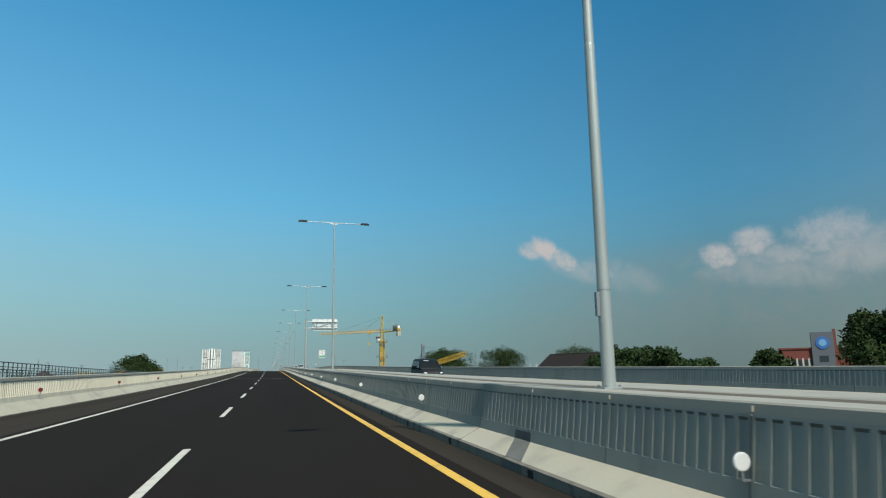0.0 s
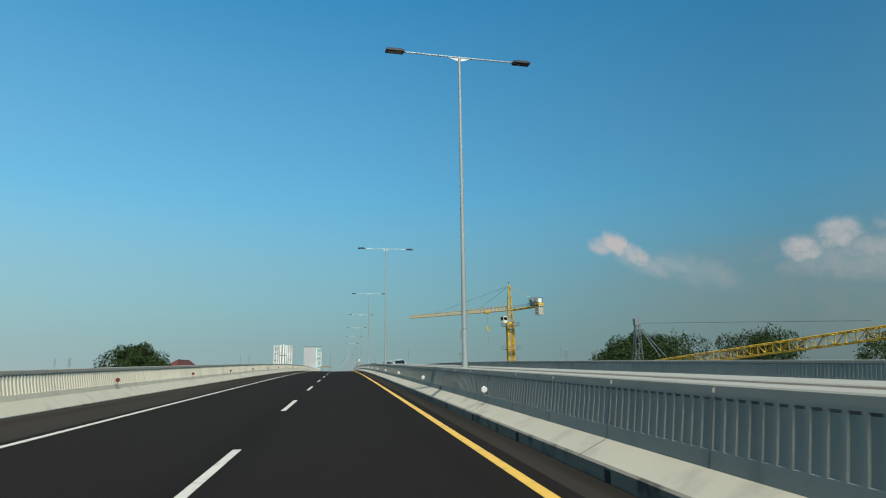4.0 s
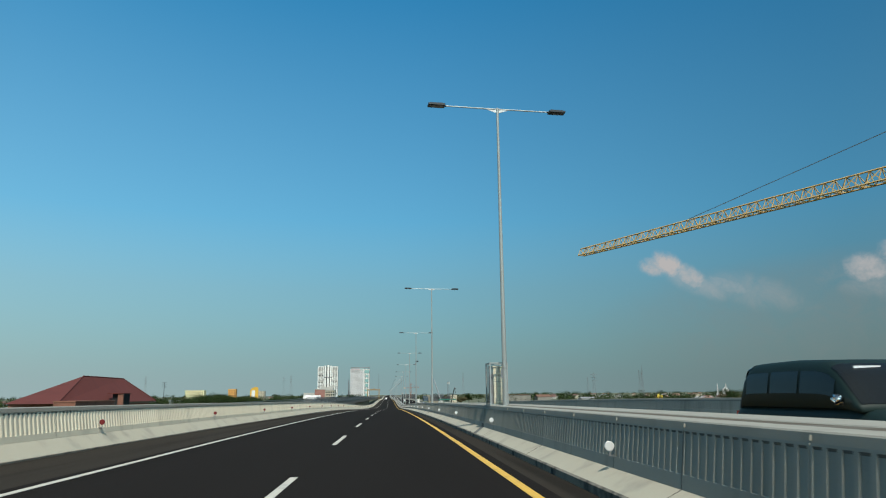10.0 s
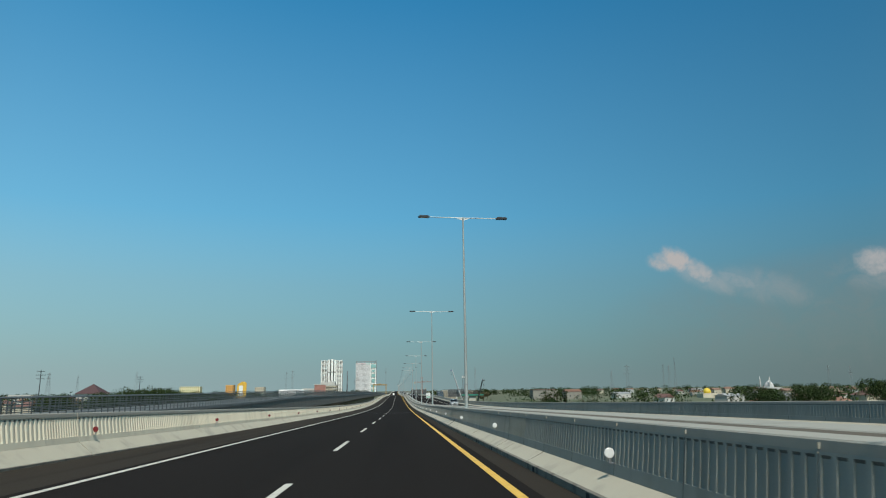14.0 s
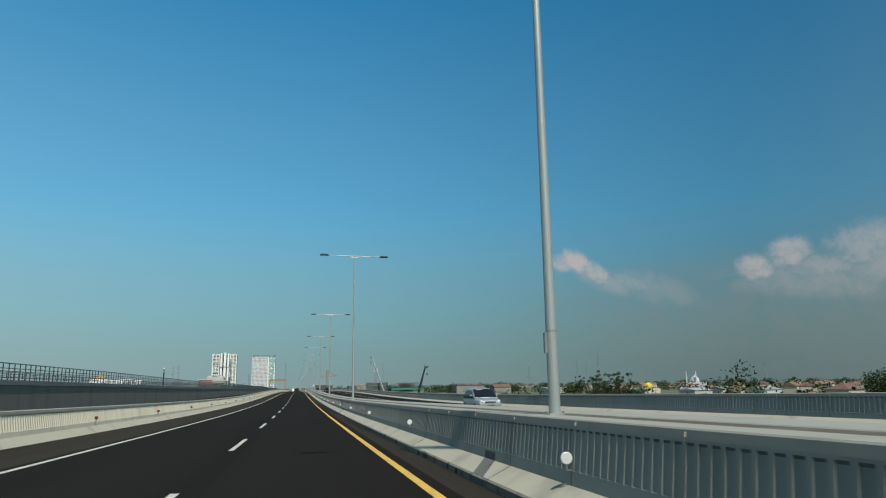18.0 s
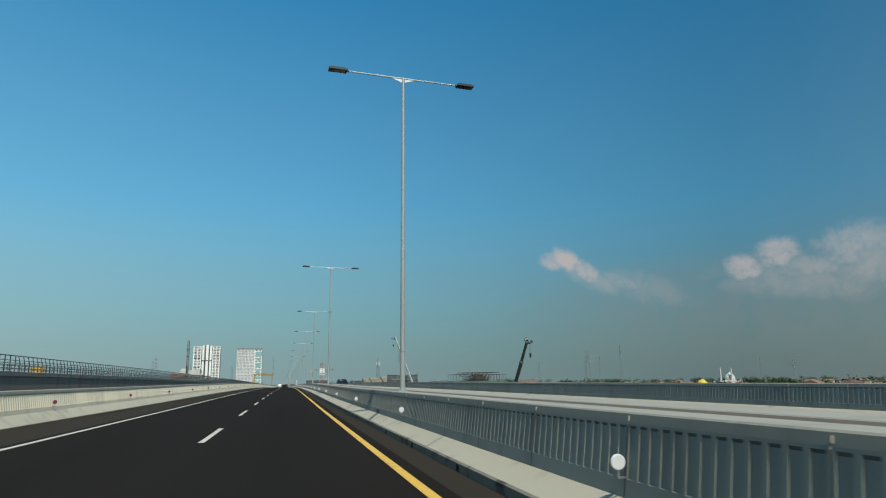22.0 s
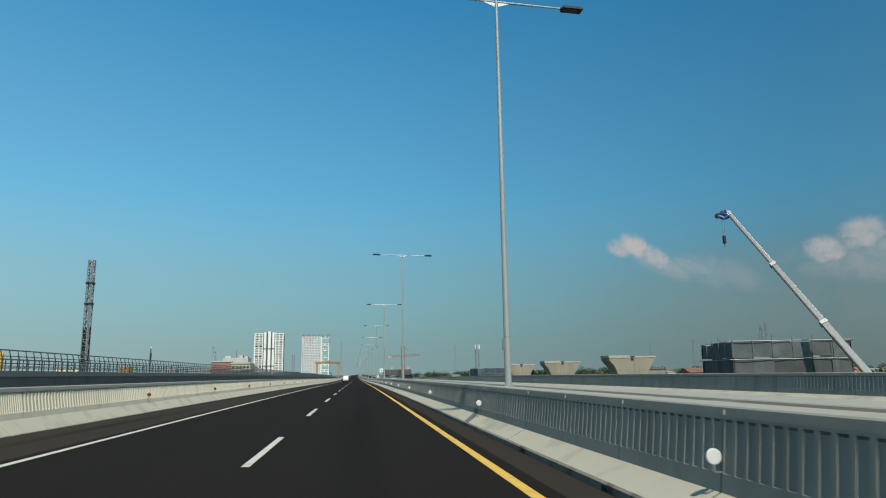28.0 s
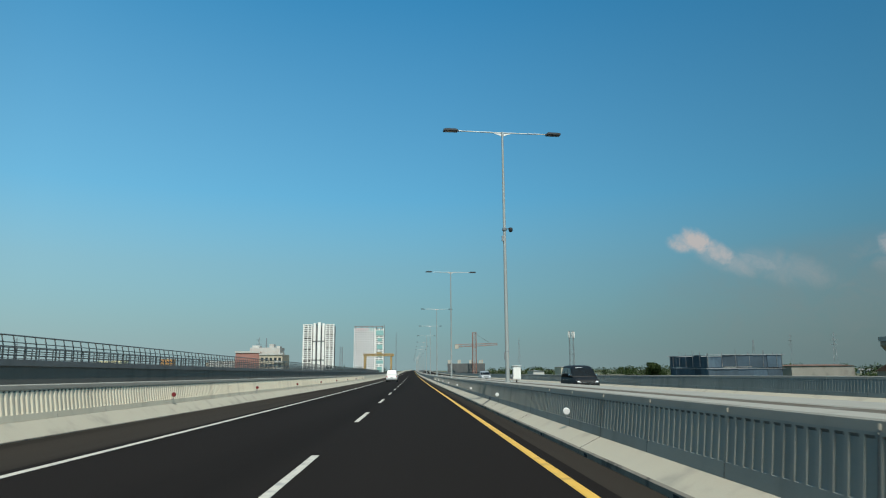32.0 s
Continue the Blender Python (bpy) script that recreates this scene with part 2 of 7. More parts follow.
M_SOIL = mat("brown_soil_and_grit", (0.075, 0.06, 0.042), 0.95, spots=0.3, scale=1.2, fine=25, bump=0.4, dirt=(0.13, 0.12, 0.10))
M_FOOT = mat("cast_concrete_foot", (0.36, 0.335, 0.265), 0.85, spots=0.06, scale=1.3, fine=45, bump=0.2, dirt=(0.275, 0.26, 0.21))
M_CURB = mat("stained_kerb_concrete", (0.175, 0.16, 0.13), 0.9, spots=0.25, scale=2.2, fine=40, bump=0.3, dirt=(0.05, 0.046, 0.04))
M_COPING = mat("coping_concrete", (0.265, 0.257, 0.22), 0.8, spots=0.06, scale=1.8, fine=60, bump=0.1)
M_DARK = mat("dark_opening", (0.012, 0.012, 0.012), 0.9, spots=0.1)
M_GALV = mat("galvanised_steel", (0.35, 0.375, 0.365), 0.5, 0.35, spots=0.08, scale=2.5, fine=40, streak=True)
M_LAMPHEAD = mat("dark_lamp_housing", (0.025, 0.026, 0.028), 0.45, spots=0.1)
M_RED = mat("red_reflector", (0.14, 0.010, 0.013), 0.4, spots=0.05, coat=0.6)
M_WHITE = mat("white_reflector", (0.62, 0.63, 0.63), 0.35, spots=0.04, coat=0.6)
M_STEEL = mat("dull_steel", (0.24, 0.25, 0.26), 0.5, 0.6, spots=0.12)
M_RUBBER = mat("joint_rubber", (0.035, 0.033, 0.03), 0.7, spots=0.3, scale=4, fine=30)
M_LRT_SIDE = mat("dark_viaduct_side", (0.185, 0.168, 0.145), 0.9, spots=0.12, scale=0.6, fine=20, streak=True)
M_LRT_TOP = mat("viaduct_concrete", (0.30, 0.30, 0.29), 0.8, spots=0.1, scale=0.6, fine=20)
M_LRT_FENCE = mat("grey_painted_rail", (0.10, 0.11, 0.11), 0.5, 0.2, spots=0.08)
M_CONC = mat("raw_concrete", (0.36, 0.34, 0.29), 0.85, spots=0.12, scale=0.5, fine=12, bump=0.2, streak=True, dirt=(0.26, 0.245, 0.21))

# ---- helpers of this scene ----
def mesh_of(name, bm, *mats):
    bmesh.ops.recalc_face_normals(bm, faces=bm.faces)
    me = bpy.data.meshes.new(name)
    bm.to_mesh(me)
    bm.free()
    for m in mats:
        me.materials.append(m)
    return me


def part(name, bm, material, parent, label="", smooth=False):
    """One mesh object under a thing or a part; material may be a tuple."""
    mats = material if isinstance(material, tuple) else (material,)
    me = bm if isinstance(bm, bpy.types.Mesh) else mesh_of(name, bm, *mats)
    if smooth:
        for p in me.polygons:
            p.use_smooth = True
    ob = new(name, me)
    ob.parent = parent
    return tagged(ob, label) if label else ob


def thing(name, label, category, m=None, group="", kind=""):
    ob = tagged(new(name), label, category, group, kind)
    if m is not None:
        ob.matrix_basis = m
    return ob


def box(bm, x0, x1, y0, y1, z0, z1, m=None, mi=0):
    vs = [bm.verts.new((x, y, z)) for z in (z0, z1) for y in (y0, y1) for x in (x0, x1)]
    if m is not None:
        for v in vs:
            v.co = m @ v.co
    for f in ((0, 2, 3, 1), (4, 5, 7, 6), (0, 1, 5, 4), (2, 6, 7, 3), (0, 4, 6, 2), (1, 3, 7, 5)):
        bm.faces.new([vs[i] for i in f]).material_index = mi
    return vs


def new_box(*a, **k):
    bm = bmesh.new()
    box(bm, *a, **k)
    return bm


def bar(bm, p, q, r, n=6, r2=None, mi=0):
    """A round bar from p to q."""
    p, q = Vector(p), Vector(q)
    r2 = r if r2 is None else r2
    d = (q - p).normalized()
    u = d.cross(Vector((0, 0, 1)) if abs(d.z) < 0.9 else Vector((1, 0, 0))).normalized()
    v = d.cross(u)
    rings = [[bm.verts.new(c + (u * math.cos(2 * math.pi * i / n) + v * math.sin(2 * math.pi * i / n)) * k) for i in range(n)] for c, k in ((p, r), (q, r2))]
    for i in range(n):
        j = (i + 1) % n
        bm.faces.new((rings[0][i], rings[0][j], rings[1][j], rings[1][i])).material_index = mi
    bm.faces.new(rings[0][::-1]).material_index = mi
    bm.faces.new(rings[1]).material_index = mi


def new_bar(*a, **k):
    bm = bmesh.new()
    bar(bm, *a, **k)
    return bm


def lathe(bm, prof, n=16, m=None, mi=0):
    rings = []
    for r, z in prof:
        ring = [bm.verts.new((r * math.cos(2 * math.pi * i / n), r * math.sin(2 * math.pi * i / n), z)) for i in range(n)]
        if m is not None:
            for v in ring:
                v.co = m @ v.co
        rings.append(ring)
    for a, b in zip(rings, rings[1:]):
        for i in range(n):
            j = (i + 1) % n
            bm.faces.new((a[i], a[j], b[j], b[i])).material_index = mi
    bm.faces.new(rings[0][::-1]).material_index = mi
    bm.faces.new(rings[-1]).material_index = mi


def prism(bm, poly, axis, a, b, m=None, mi=0):
    """A polygon drawn out from a to b along axis 'x', 'y' or 'z'."""
    def at(p, k):
        v = {"x": (k, p[0], p[1]), "y": (p[0], k, p[1]), "z": (p[0], p[1], k)}[axis]
        return m @ Vector(v) if m is not None else v
    A, B = ([bm.verts.new(at(p, k)) for p in poly] for k in (a, b))
    n = len(poly)
    bm.faces.new(A[::-1]).material_index = mi
    bm.faces.new(B).material_index = mi
    for i in range(n):
        bm.faces.new((A[i], A[(i + 1) % n], B[(i + 1) % n], B[i])).material_index = mi


def sweep(name, prof, s0, s1, step, mats, mark=None, zrel=None, xrel=None, closed=True):
    """A profile (aside, up) drawn along the road axis. mark: a material slot per edge."""
    zf, xf = zrel or rz, xrel or rx
    n = max(1, int(round((s1 - s0) / step)))
    S = [s0 + (s1 - s0) * i / n for i in range(n + 1)]
    V = [(xf(s) + a, s, zf(s) + h) for s in S for a, h in prof]
    k, F, I = len(prof), [], []
    for i in range(n):
        for j in range(k if closed else k - 1):
            F.append((i * k + j, i * k + (j + 1) % k, (i + 1) * k + (j + 1) % k, (i + 1) * k + j))
            I.append(mark[j] if mark else 0)
    if closed:
        F += [tuple(range(k))[::-1], tuple(n * k + j for j in range(k))]
        I += [0, 0]
    me = bpy.data.meshes.new(name)
    me.from_pydata(V, [], F)
    for m in mats:
        me.materials.append(m)
    me.polygons.foreach_set("material_index", I)
    bm = bmesh.new()
    bm.from_mesh(me)
    bmesh.ops.recalc_face_normals(bm, faces=bm.faces)
    bm.to_mesh(me)
    bm.free()
    return me


GROUND = -11.0
LAMP0, LAMP_STEP, LAMP_X = -7.94, 40.0, 3.70
END = 2300.0
JOINTS = [69.0, 220.8, 449.2, 675.0]
CUTS = [-60.0, 69.0, 145.0, 220.8, 297.0, 373.0, 449.2, 525.0, 600.0, 675.0, 751.0, 827.0, 903.0, 952.0]

# ---- ground and decks ----
bm = bmesh.new()
rings = []
for r in (0.01, 120, 300, 700, 1400, 2400, 3600, 4700):
    rings.append([bm.verts.new((r * math.cos(i * math.pi / 32), 500 + r * math.sin(i * math.pi / 32), GROUND)) for i in range(64)])
for a, b in zip(rings, rings[1:]):
    for i in range(64):
        bm.faces.new((a[i], a[(i + 1) % 64], b[(i + 1) % 64], b[i]))
M_GROUND = mat("scrub_and_bare_earth", (0.075, 0.085, 0.045), 0.95, spots=0.25, scale=0.02, fine=0.6, bump=0.3, dirt=(0.16, 0.13, 0.09))
tagged(new("ground", mesh_of("ground", bm, M_GROUND)), "flat scrubby ground with bare earth and grass", "ground", kind="structure")

DECK = [(-9.3, -0.02), (16.8, -0.02), (16.8, -0.5), (12.5, -1.0), (10.5, -2.6), (-3.0, -2.6), (-5.0, -1.0), (-9.3, -0.5)]
tagged(new("bridge_deck", sweep("bridge_deck", DECK, -160, END, 10, (M_CONC,))), "grey concrete box deck of an elevated motorway", "bridge", kind="structure")
pier = thing("bridge_pier", "round-edged grey concrete column under the motorway deck", "pier", kind="structure")
part("column", new_box(-1.6, 1.6, -1.3, 1.3, GROUND, -4.5), M_CONC, pier)
bm = bmesh.new()
prism(bm, [(-6.5, 0), (6.5, 0), (6.5, -0.9), (1.8, -2.4), (-1.8, -2.4), (-6.5, -0.9)], "y", -1.4, 1.4, Matrix.Translation((0, 0, -2.6)))
part("pier_head", bm, M_CONC, pier)
for i, s in enumerate(range(0, 1000, 60)):
    m = Matrix.Translation((rx(s) + 3.75, s, rz(s) - 0.02))
    if i:
        copy_thing(pier, m)
    else:
        pier.matrix_basis = m

LEFT_TOE, LEFT_LINE, DASH_X, YELLOW = -7.24, -5.182, -1.68, 1.94
FALL_X, LEFT_RISE = -1.9, 0.17                         # the road climbs gently to its outer side
up = lambda x: max(0.0, (FALL_X - x) / (FALL_X - LEFT_TOE)) * LEFT_RISE
road = tagged(new("road", sweep("road", [(-5.44, up(-5.44)), (FALL_X, 0), (2.25, 0), (2.25, -0.015), (-5.44, -0.015)], -160, END, 10, (M_ASPHALT,))), "dark fresh asphalt carriageway with two lanes", "road", kind="structure")
tagged(new("shoulder", sweep("shoulder", [(LEFT_TOE - 0.1, up(LEFT_TOE - 0.1)), (-5.44, up(-5.44)), (-5.44, -0.015), (LEFT_TOE - 0.1, -0.015)], -160, END, 10, (M_SHOULDER,))), "dusty brown-black asphalt hard shoulder", "road", kind="structure")
tagged(new("inner_shoulder", sweep("inner_shoulder", [(2.25, 0.0), (2.9, 0), (2.9, -0.015), (2.25, -0.015)], -160, END, 10, (M_SHOULDER,))), "narrow dusty strip of asphalt beside the median barrier", "road", kind="structure")
road_b = tagged(new("road", sweep("road", [(5.3, 0), (16.0, 0.0), (16.0, -0.015), (5.3, -0.015)], -160, END, 10, (M_ASPHALT,))), "dark asphalt carriageway of the opposite direction", "road", kind="structure")


def line(name, x, w, s0, s1, m, label, parent):
    return part(name, sweep(name, [(x - w / 2, up(x - w / 2) + 0.004), (x + w / 2, up(x + w / 2) + 0.004), (x + w / 2, up(x + w / 2) - 0.004), (x - w / 2, up(x - w / 2) - 0.004)], s0, s1, 10, (m,)), None, parent, label)


marks = [-160.0] + JOINTS + [END]
for a, b in zip(marks, marks[1:]):
    a, b = a + 0.35, b - 0.35
    line("edge_line", LEFT_LINE, 0.125, a, b, M_WHITE_LINE, "solid white edge line", road)
    line("median_line", YELLOW, 0.15, a, b, M_YELLOW_LINE, "solid yellow line beside the median", road)
    line("edge_line", 13.4, 0.14, a, b, M_WHITE_LINE, "solid white edge line", road_b)
    line("median_line", 6.1, 0.15, a, b, M_YELLOW_LINE, "solid yellow line beside the median", road_b)
bm = new_box(-0.065, 0.065, -2.5, 2.5, -0.004, 0.004)
dash = mesh_of("dash", bm, M_WHITE_LINE)
DASH0 = -5.31
for i in range(-6, 85):
    s = DASH0 + 13.222 * i + float(np.interp(i, (0, 2, 4, 7, 14, 20, 40, 49, 51, 57, 63), (0, -0.35, -1.5, -1.0, -0.6, 0.2, 0.3, 0.9, 0.85, 0.3, 0.1)))   # painted a little unevenly
    ob = part("dash", dash, None, road)
    ob.matrix_basis = along(s, DASH_X)
    ob = part("dash", dash, None, road_b)
    ob.matrix_basis = along(s + 4, 9.75)
for s in JOINTS:
    j = tagged(new("expansion_joint"), "rubber and steel expansion joint across the road", "joint", kind="structure")
    j.matrix_basis = along(s)
    for w0, w1, m, n in ((-0.28, -0.03, M_RUBBER, "rubber_strip"), (0.03, 0.28, M_RUBBER, "rubber_strip"), (-0.03, 0.03, M_STEEL, "steel_gap")):
        bm = new_box(FALL_X, 2.85, w0, w1, -0.004, 0.006)
        for v in box(bm, LEFT_TOE + 0.03, FALL_X, w0, w1, -0.004, 0.006):
            v.co.z += up(v.co.x)
        part(n, bm, m, j)

# ---- barriers ----
# profile of a parapet: distance from its face line towards the wall, height
SILL, WALL_FACE = 0.32, 0.375                          # height and depth at which the sloping foot meets the panels
FOOT = [(0.0, -0.12), (0.0, 0.125), (0.032, 0.15), (WALL_FACE, SILL), (0.45, 0.34), (0.545, 0.965), (0.91, 0.965), (0.91, -0.12)]
FOOT_MARK = [1, 1, 0, 0, 0, 0, 1, 0]
COPE = [(0.468, 0.958), (0.482, 1.04), (0.497, 1.055), (0.91, 1.055), (0.93, 1.04), (0.93, 0.967)]
BATTER = Matrix.Translation((0, 0, SILL)) @ Matrix.Rotation(radians(7.2), 4, "Y") @ Matrix.Translation((0, 0, -SILL))
PITCH = 2.4


def med(s):
    """Height by which the median stands above or below the lanes."""
    return float(np.interp(s, (-40, -6, 16, 80, 120, 200, 280, 335, 415, 496, 600, 643, 690, 741, 796, 850), (0, -0.01, 0.05, 0.045, 0.02, 0.01, -0.02, -0.02, 0, -0.03, 0.005, 0.035, 0, -0.04, -0.055, -0.045)))


def left_lift(s):
    """Height by which the left barrier stands above or below its usual level."""
    return float(np.interp(s, (-40, 60, 215, 292, 316, 348, 400, 427, 548, 600, 680, 755, 860), (-0.02, -0.02, 0.0, -0.03, 0.02, 0.05, -0.08, -0.115, -0.09, -0.04, 0.015, -0.04, -0.03)))


def ribbed_panel(material, d=0.011, w=0.122, side=0.003, top=0.024, p0=0.482, lean=BATTER):
    """Panel 2.38 m long with thirteen tall recessed pockets, bevelled all round; its face looks along -x."""
    bm = bmesh.new()
    L, z0, z1, p1 = 1.194, SILL + 0.003, 0.968, 0.945
    n, low = 13, 0.008                                     # top, low and side are the slopes at the head, the foot and the sides of a pocket
    pitch = 2 * L / n
    V = {}

    def v(x, y, z):
        k = (round(x, 4), round(y, 4), round(z, 4))
        if k not in V:
            V[k] = bm.verts.new(k)
        return V[k]

    def quad(*p):
        return bm.faces.new([v(*q) for q in p])
    quad((0, -L, z0), (0, L, z0), (0, L, p0), (0, -L, p0))
    quad((0, -L, p1), (0, L, p1), (0, L, z1), (0, -L, z1))
    quad((0, -L, z0), (0, -L, z1), (0.07, -L, z1), (0.07, -L, z0))
    quad((0, L, z0), (0, L, z1), (0.07, L, z1), (0.07, L, z0))
    edges = [-L]
    for i in range(n):
        c = -L + pitch * (i + 0.5)
        a, b = c - w / 2, c + w / 2
        q0, q1, a1, b1 = p0 + low, p1 - top, a + side, b - side
        quad((d, a1, q0), (d, b1, q0), (d, b1, q1), (d, a1, q1))
        quad((0, a, p0), (0, b, p0), (d, b1, q0), (d, a1, q0))
        quad((0, a, p1), (0, b, p1), (d, b1, q1), (d, a1, q1)).material_index = 1       # shade below the head, put in as a darker colour
        quad((0, a, p0), (0, a, p1), (d, a1, q1), (d, a1, q0))
        quad((0, b, p0), (0, b, p1), (d, b1, q1), (d, b1, q0))
        edges += [a, b]
    edges.append(L)
    for a, b in zip(edges[::2], edges[1::2]):
        quad((0, a, p0), (0, b, p0), (0, b, p1), (0, a, p1))
    me = bpy.data.meshes.new("panel")
    bm.normal_update()
    for f in bm.faces:
        if f.normal.x > 0.01:
            f.normal_flip()
    bm.transform(lean)
    bm.to_mesh(me)
    bm.free()
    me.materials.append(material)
    me.materials.append(M_HEAD_SHADE)
    return me


PANEL, PANEL_LIT = ribbed_panel(M_PANEL_SHADED), ribbed_panel(M_PANEL_LIT, 0.024, 0.112, 0.03, 0.035, 0.465, Matrix.Translation((0, 0, SILL)) @ Matrix.Rotation(radians(9.5), 4, "Y") @ Matrix.Translation((0, 0, -SILL)))
TICK_BOX = (-0.004, 0.02, -0.007, 0.007, 0.985, 1.03, BATTER)
bm = new_box(*TICK_BOX)
box(bm, -0.002, 0.03, -0.006, 0.006, SILL + 0.006, 0.475, BATTER, 1)
TICK = mesh_of("joint_tick", bm, M_COPING, M_RUBBER)
bm = new_box(*TICK_BOX)
box(bm, -0.002, 0.03, -0.007, 0.007, SILL + 0.006, 0.955, BATTER, 1)
prism(bm, [(-0.376, -0.01), (-0.376, 0.126), (-0.343, 0.153), (0.0, SILL + 0.004), (0.02, 0.30), (-0.315, 0.11)], "y", -0.005, 0.005, None, 1)
TICK_LONG = mesh_of("joint_tick", bm, M_COPING, M_RUBBER)
TICK_LEFT = mesh_of("joint_tick", new_box(-0.002, 0.03, -0.005, 0.005, SILL + 0.006, 0.46, Matrix.Translation((0, 0, SILL)) @ Matrix.Rotation(radians(9.5), 4, "Y") @ Matrix.Translation((0, 0, -SILL))), mat("dusty_joint", (0.22, 0.205, 0.17), 0.9))
M_PATCH = mat("patch_grey", (0.105, 0.108, 0.10), 0.9, spots=0.18, scale=3.0, fine=40, bump=0.2)


def foot_patch():
    """Grey patch skewed down the foot from a dark wall plate, with grey on the kerb below."""
    bm = bmesh.new()
    lift = Vector((-0.003, 0, 0.004))
    ring = [Vector(c) + lift for c in ((0.0, 1.27, SILL), (0.0, 1.88, SILL), (-0.341, 1.32, 0.151), (-0.341, 0.72, 0.151))]
    A = [bm.verts.new(c) for c in ring]
    B = [bm.verts.new(c - lift * 4) for c in ring]
    bm.faces.new(A), bm.faces.new(B[::-1])
    for i in range(4):
        bm.faces.new((A[i], A[(i + 1) % 4], B[(i + 1) % 4], B[i]))
    box(bm, -0.379, -0.3, 0.60, 1.25, -0.01, 0.12)
    return mesh_of("mortar_patch", bm, M_PATCH)


FOOT_PATCH = foot_patch()
WALL_PLATE = mesh_of("cable_hatch", new_box(-0.003, 0.02, 1.27, 1.88, SILL + 0.006, 0.445, BATTER), mat("dark_plate", (0.055, 0.058, 0.058), 0.7, spots=0.2, scale=6))
DRAIN = mesh_of("drain_opening", new_box(-0.004, 0.05, -0.085, 0.085, -0.05, 0.105), M_DARK)
TURN = Matrix.Rotation(math.pi, 4, "Z")


def reflector_mesh(face):
    bm = bmesh.new()
    m = Matrix.Translation((-0.05, 0, 0.625)) @ Euler((0, 0, 0)).to_matrix().to_4x4()
    m = m @ Matrix.Rotation(math.radians(90), 4, "X")          # disc faces along the road
    lathe(bm, [(0.062, -0.012), (0.070, -0.008), (0.070, 0.008), (0.062, 0.012)], 16, m)
    box(bm, -0.062, -0.042, -0.006, 0.006, 0.50, 0.575, None, 1)
    box(bm, -0.062, 0.03, -0.012, 0.012, 0.485, 0.50, None, 1)
    return mesh_of("reflector", bm, face, M_STEEL)


REFL_W, REFL_R = reflector_mesh(M_WHITE), reflector_mesh(M_RED)


def parapet(name, label, face, flip, s0, s1, pieces, refl=None, refl_s=(), drains=False, rise=0.0, tall=1.0, deep=0.0, drop=0.0, marks=None, toe=1.0, lift=lambda s: 0.0):
    """A stretch of barrier whose kerb foot stands at 'face'; flip turns it to look to the right; tall stretches its panels; lift raises it along the way."""
    k = -1 if flip else 1
    open_end = lambda s: 0.10 if s in JOINTS else 0.02
    hz = lambda h: h * (toe if h > 0 else 1.0) + rise if h < 0.2 else SILL - drop + (h - SILL) * tall + rise
    out = lambda a: a + (deep if a > 0.6 else 0.0)
    zr = lambda s: rz(s) + lift(s)
    at = lambda s, off: along(s, off, rise + lift(s))
    stretch = Matrix.Translation((0, 0, SILL - drop)) @ Matrix.Diagonal((1, 1, tall, 1)) @ Matrix.Translation((0, 0, -SILL))
    turn = (TURN if flip else Matrix()) @ stretch
    ob = tagged(new(name, sweep(name, [(face + k * out(a), hz(h)) for a, h in FOOT], s0 + open_end(s0), s1 - open_end(s1), 4, (M_FOOT, M_CURB), FOOT_MARK, zrel=zr)), label, "barrier", kind="structure")
    part("coping", sweep("coping", [(face + k * out(a), hz(h)) for a, h in COPE], s0 + open_end(s0), s1 - open_end(s1), 4, (M_COPING,), zrel=zr), None, ob, "pale smooth coping")
    if not pieces:
        part("panel_band", sweep("panel_band", [(face + k * a, hz(h)) for a, h in ((WALL_FACE, SILL + 0.003), (0.471, 0.966), (0.54, 0.966), (0.44, SILL + 0.003))], s0 + 0.02, s1 - 0.02, 8, (M_PANEL_LIT if flip else M_PANEL_SHADED,), zrel=zr), None, ob)
        return ob
    s0, s1 = s0 + open_end(s0) - 0.02, s1 - open_end(s1) + 0.02
    if marks is None:
        n = int((s1 - s0) / PITCH)
        ends = [s0 + (s1 - s0) * i / n for i in range(n + 1)]
    else:
        ends = [s0] + [m for m in marks if s0 + 0.8 < m < s1 - 0.8] + [s1]
    for i, (p, q) in enumerate(zip(ends, ends[1:])):
        fit = Matrix.Diagonal((1, (q - p) / PITCH, 1, 1))
        part("panel", PANEL_LIT if flip else PANEL, None, ob).matrix_basis = at((p + q) / 2, face + k * WALL_FACE) @ turn @ fit
        if i:
            part("joint_tick", TICK_LEFT if flip else TICK_LONG if drains and i % 3 == 1 else TICK, None, ob).matrix_basis = at(p, face + k * WALL_FACE) @ turn
    if drains:
        for i in range(int((s1 - s0) / DRAIN_STEP)):
            part("drain_opening", DRAIN, None, ob).matrix_basis = at(s0 + 1.94 + DRAIN_STEP * i, face)
        for s in (LAMP0 + LAMP_STEP * i for i in range(-2, 24)):
            if s0 < s and s + 2 < s1:
                part("mortar_patch", FOOT_PATCH, None, ob, "grey skewed patch on the foot").matrix_basis = at(s, face + WALL_FACE)
                part("cable_hatch", WALL_PLATE, None, ob, "dark plate at the foot of the wall").matrix_basis = at(s, face + WALL_FACE)
    for s in refl_s:
        if s0 <= s < s1:
            part("reflector", refl, None, ob, "round white reflector on a steel bracket" if refl is REFL_W else "round red reflector on a steel bracket").matrix_basis = at(s, face + k * 0.385) @ (TURN if flip else Matrix())
    return ob


DRAIN_STEP = 3.88
MED = 2.76
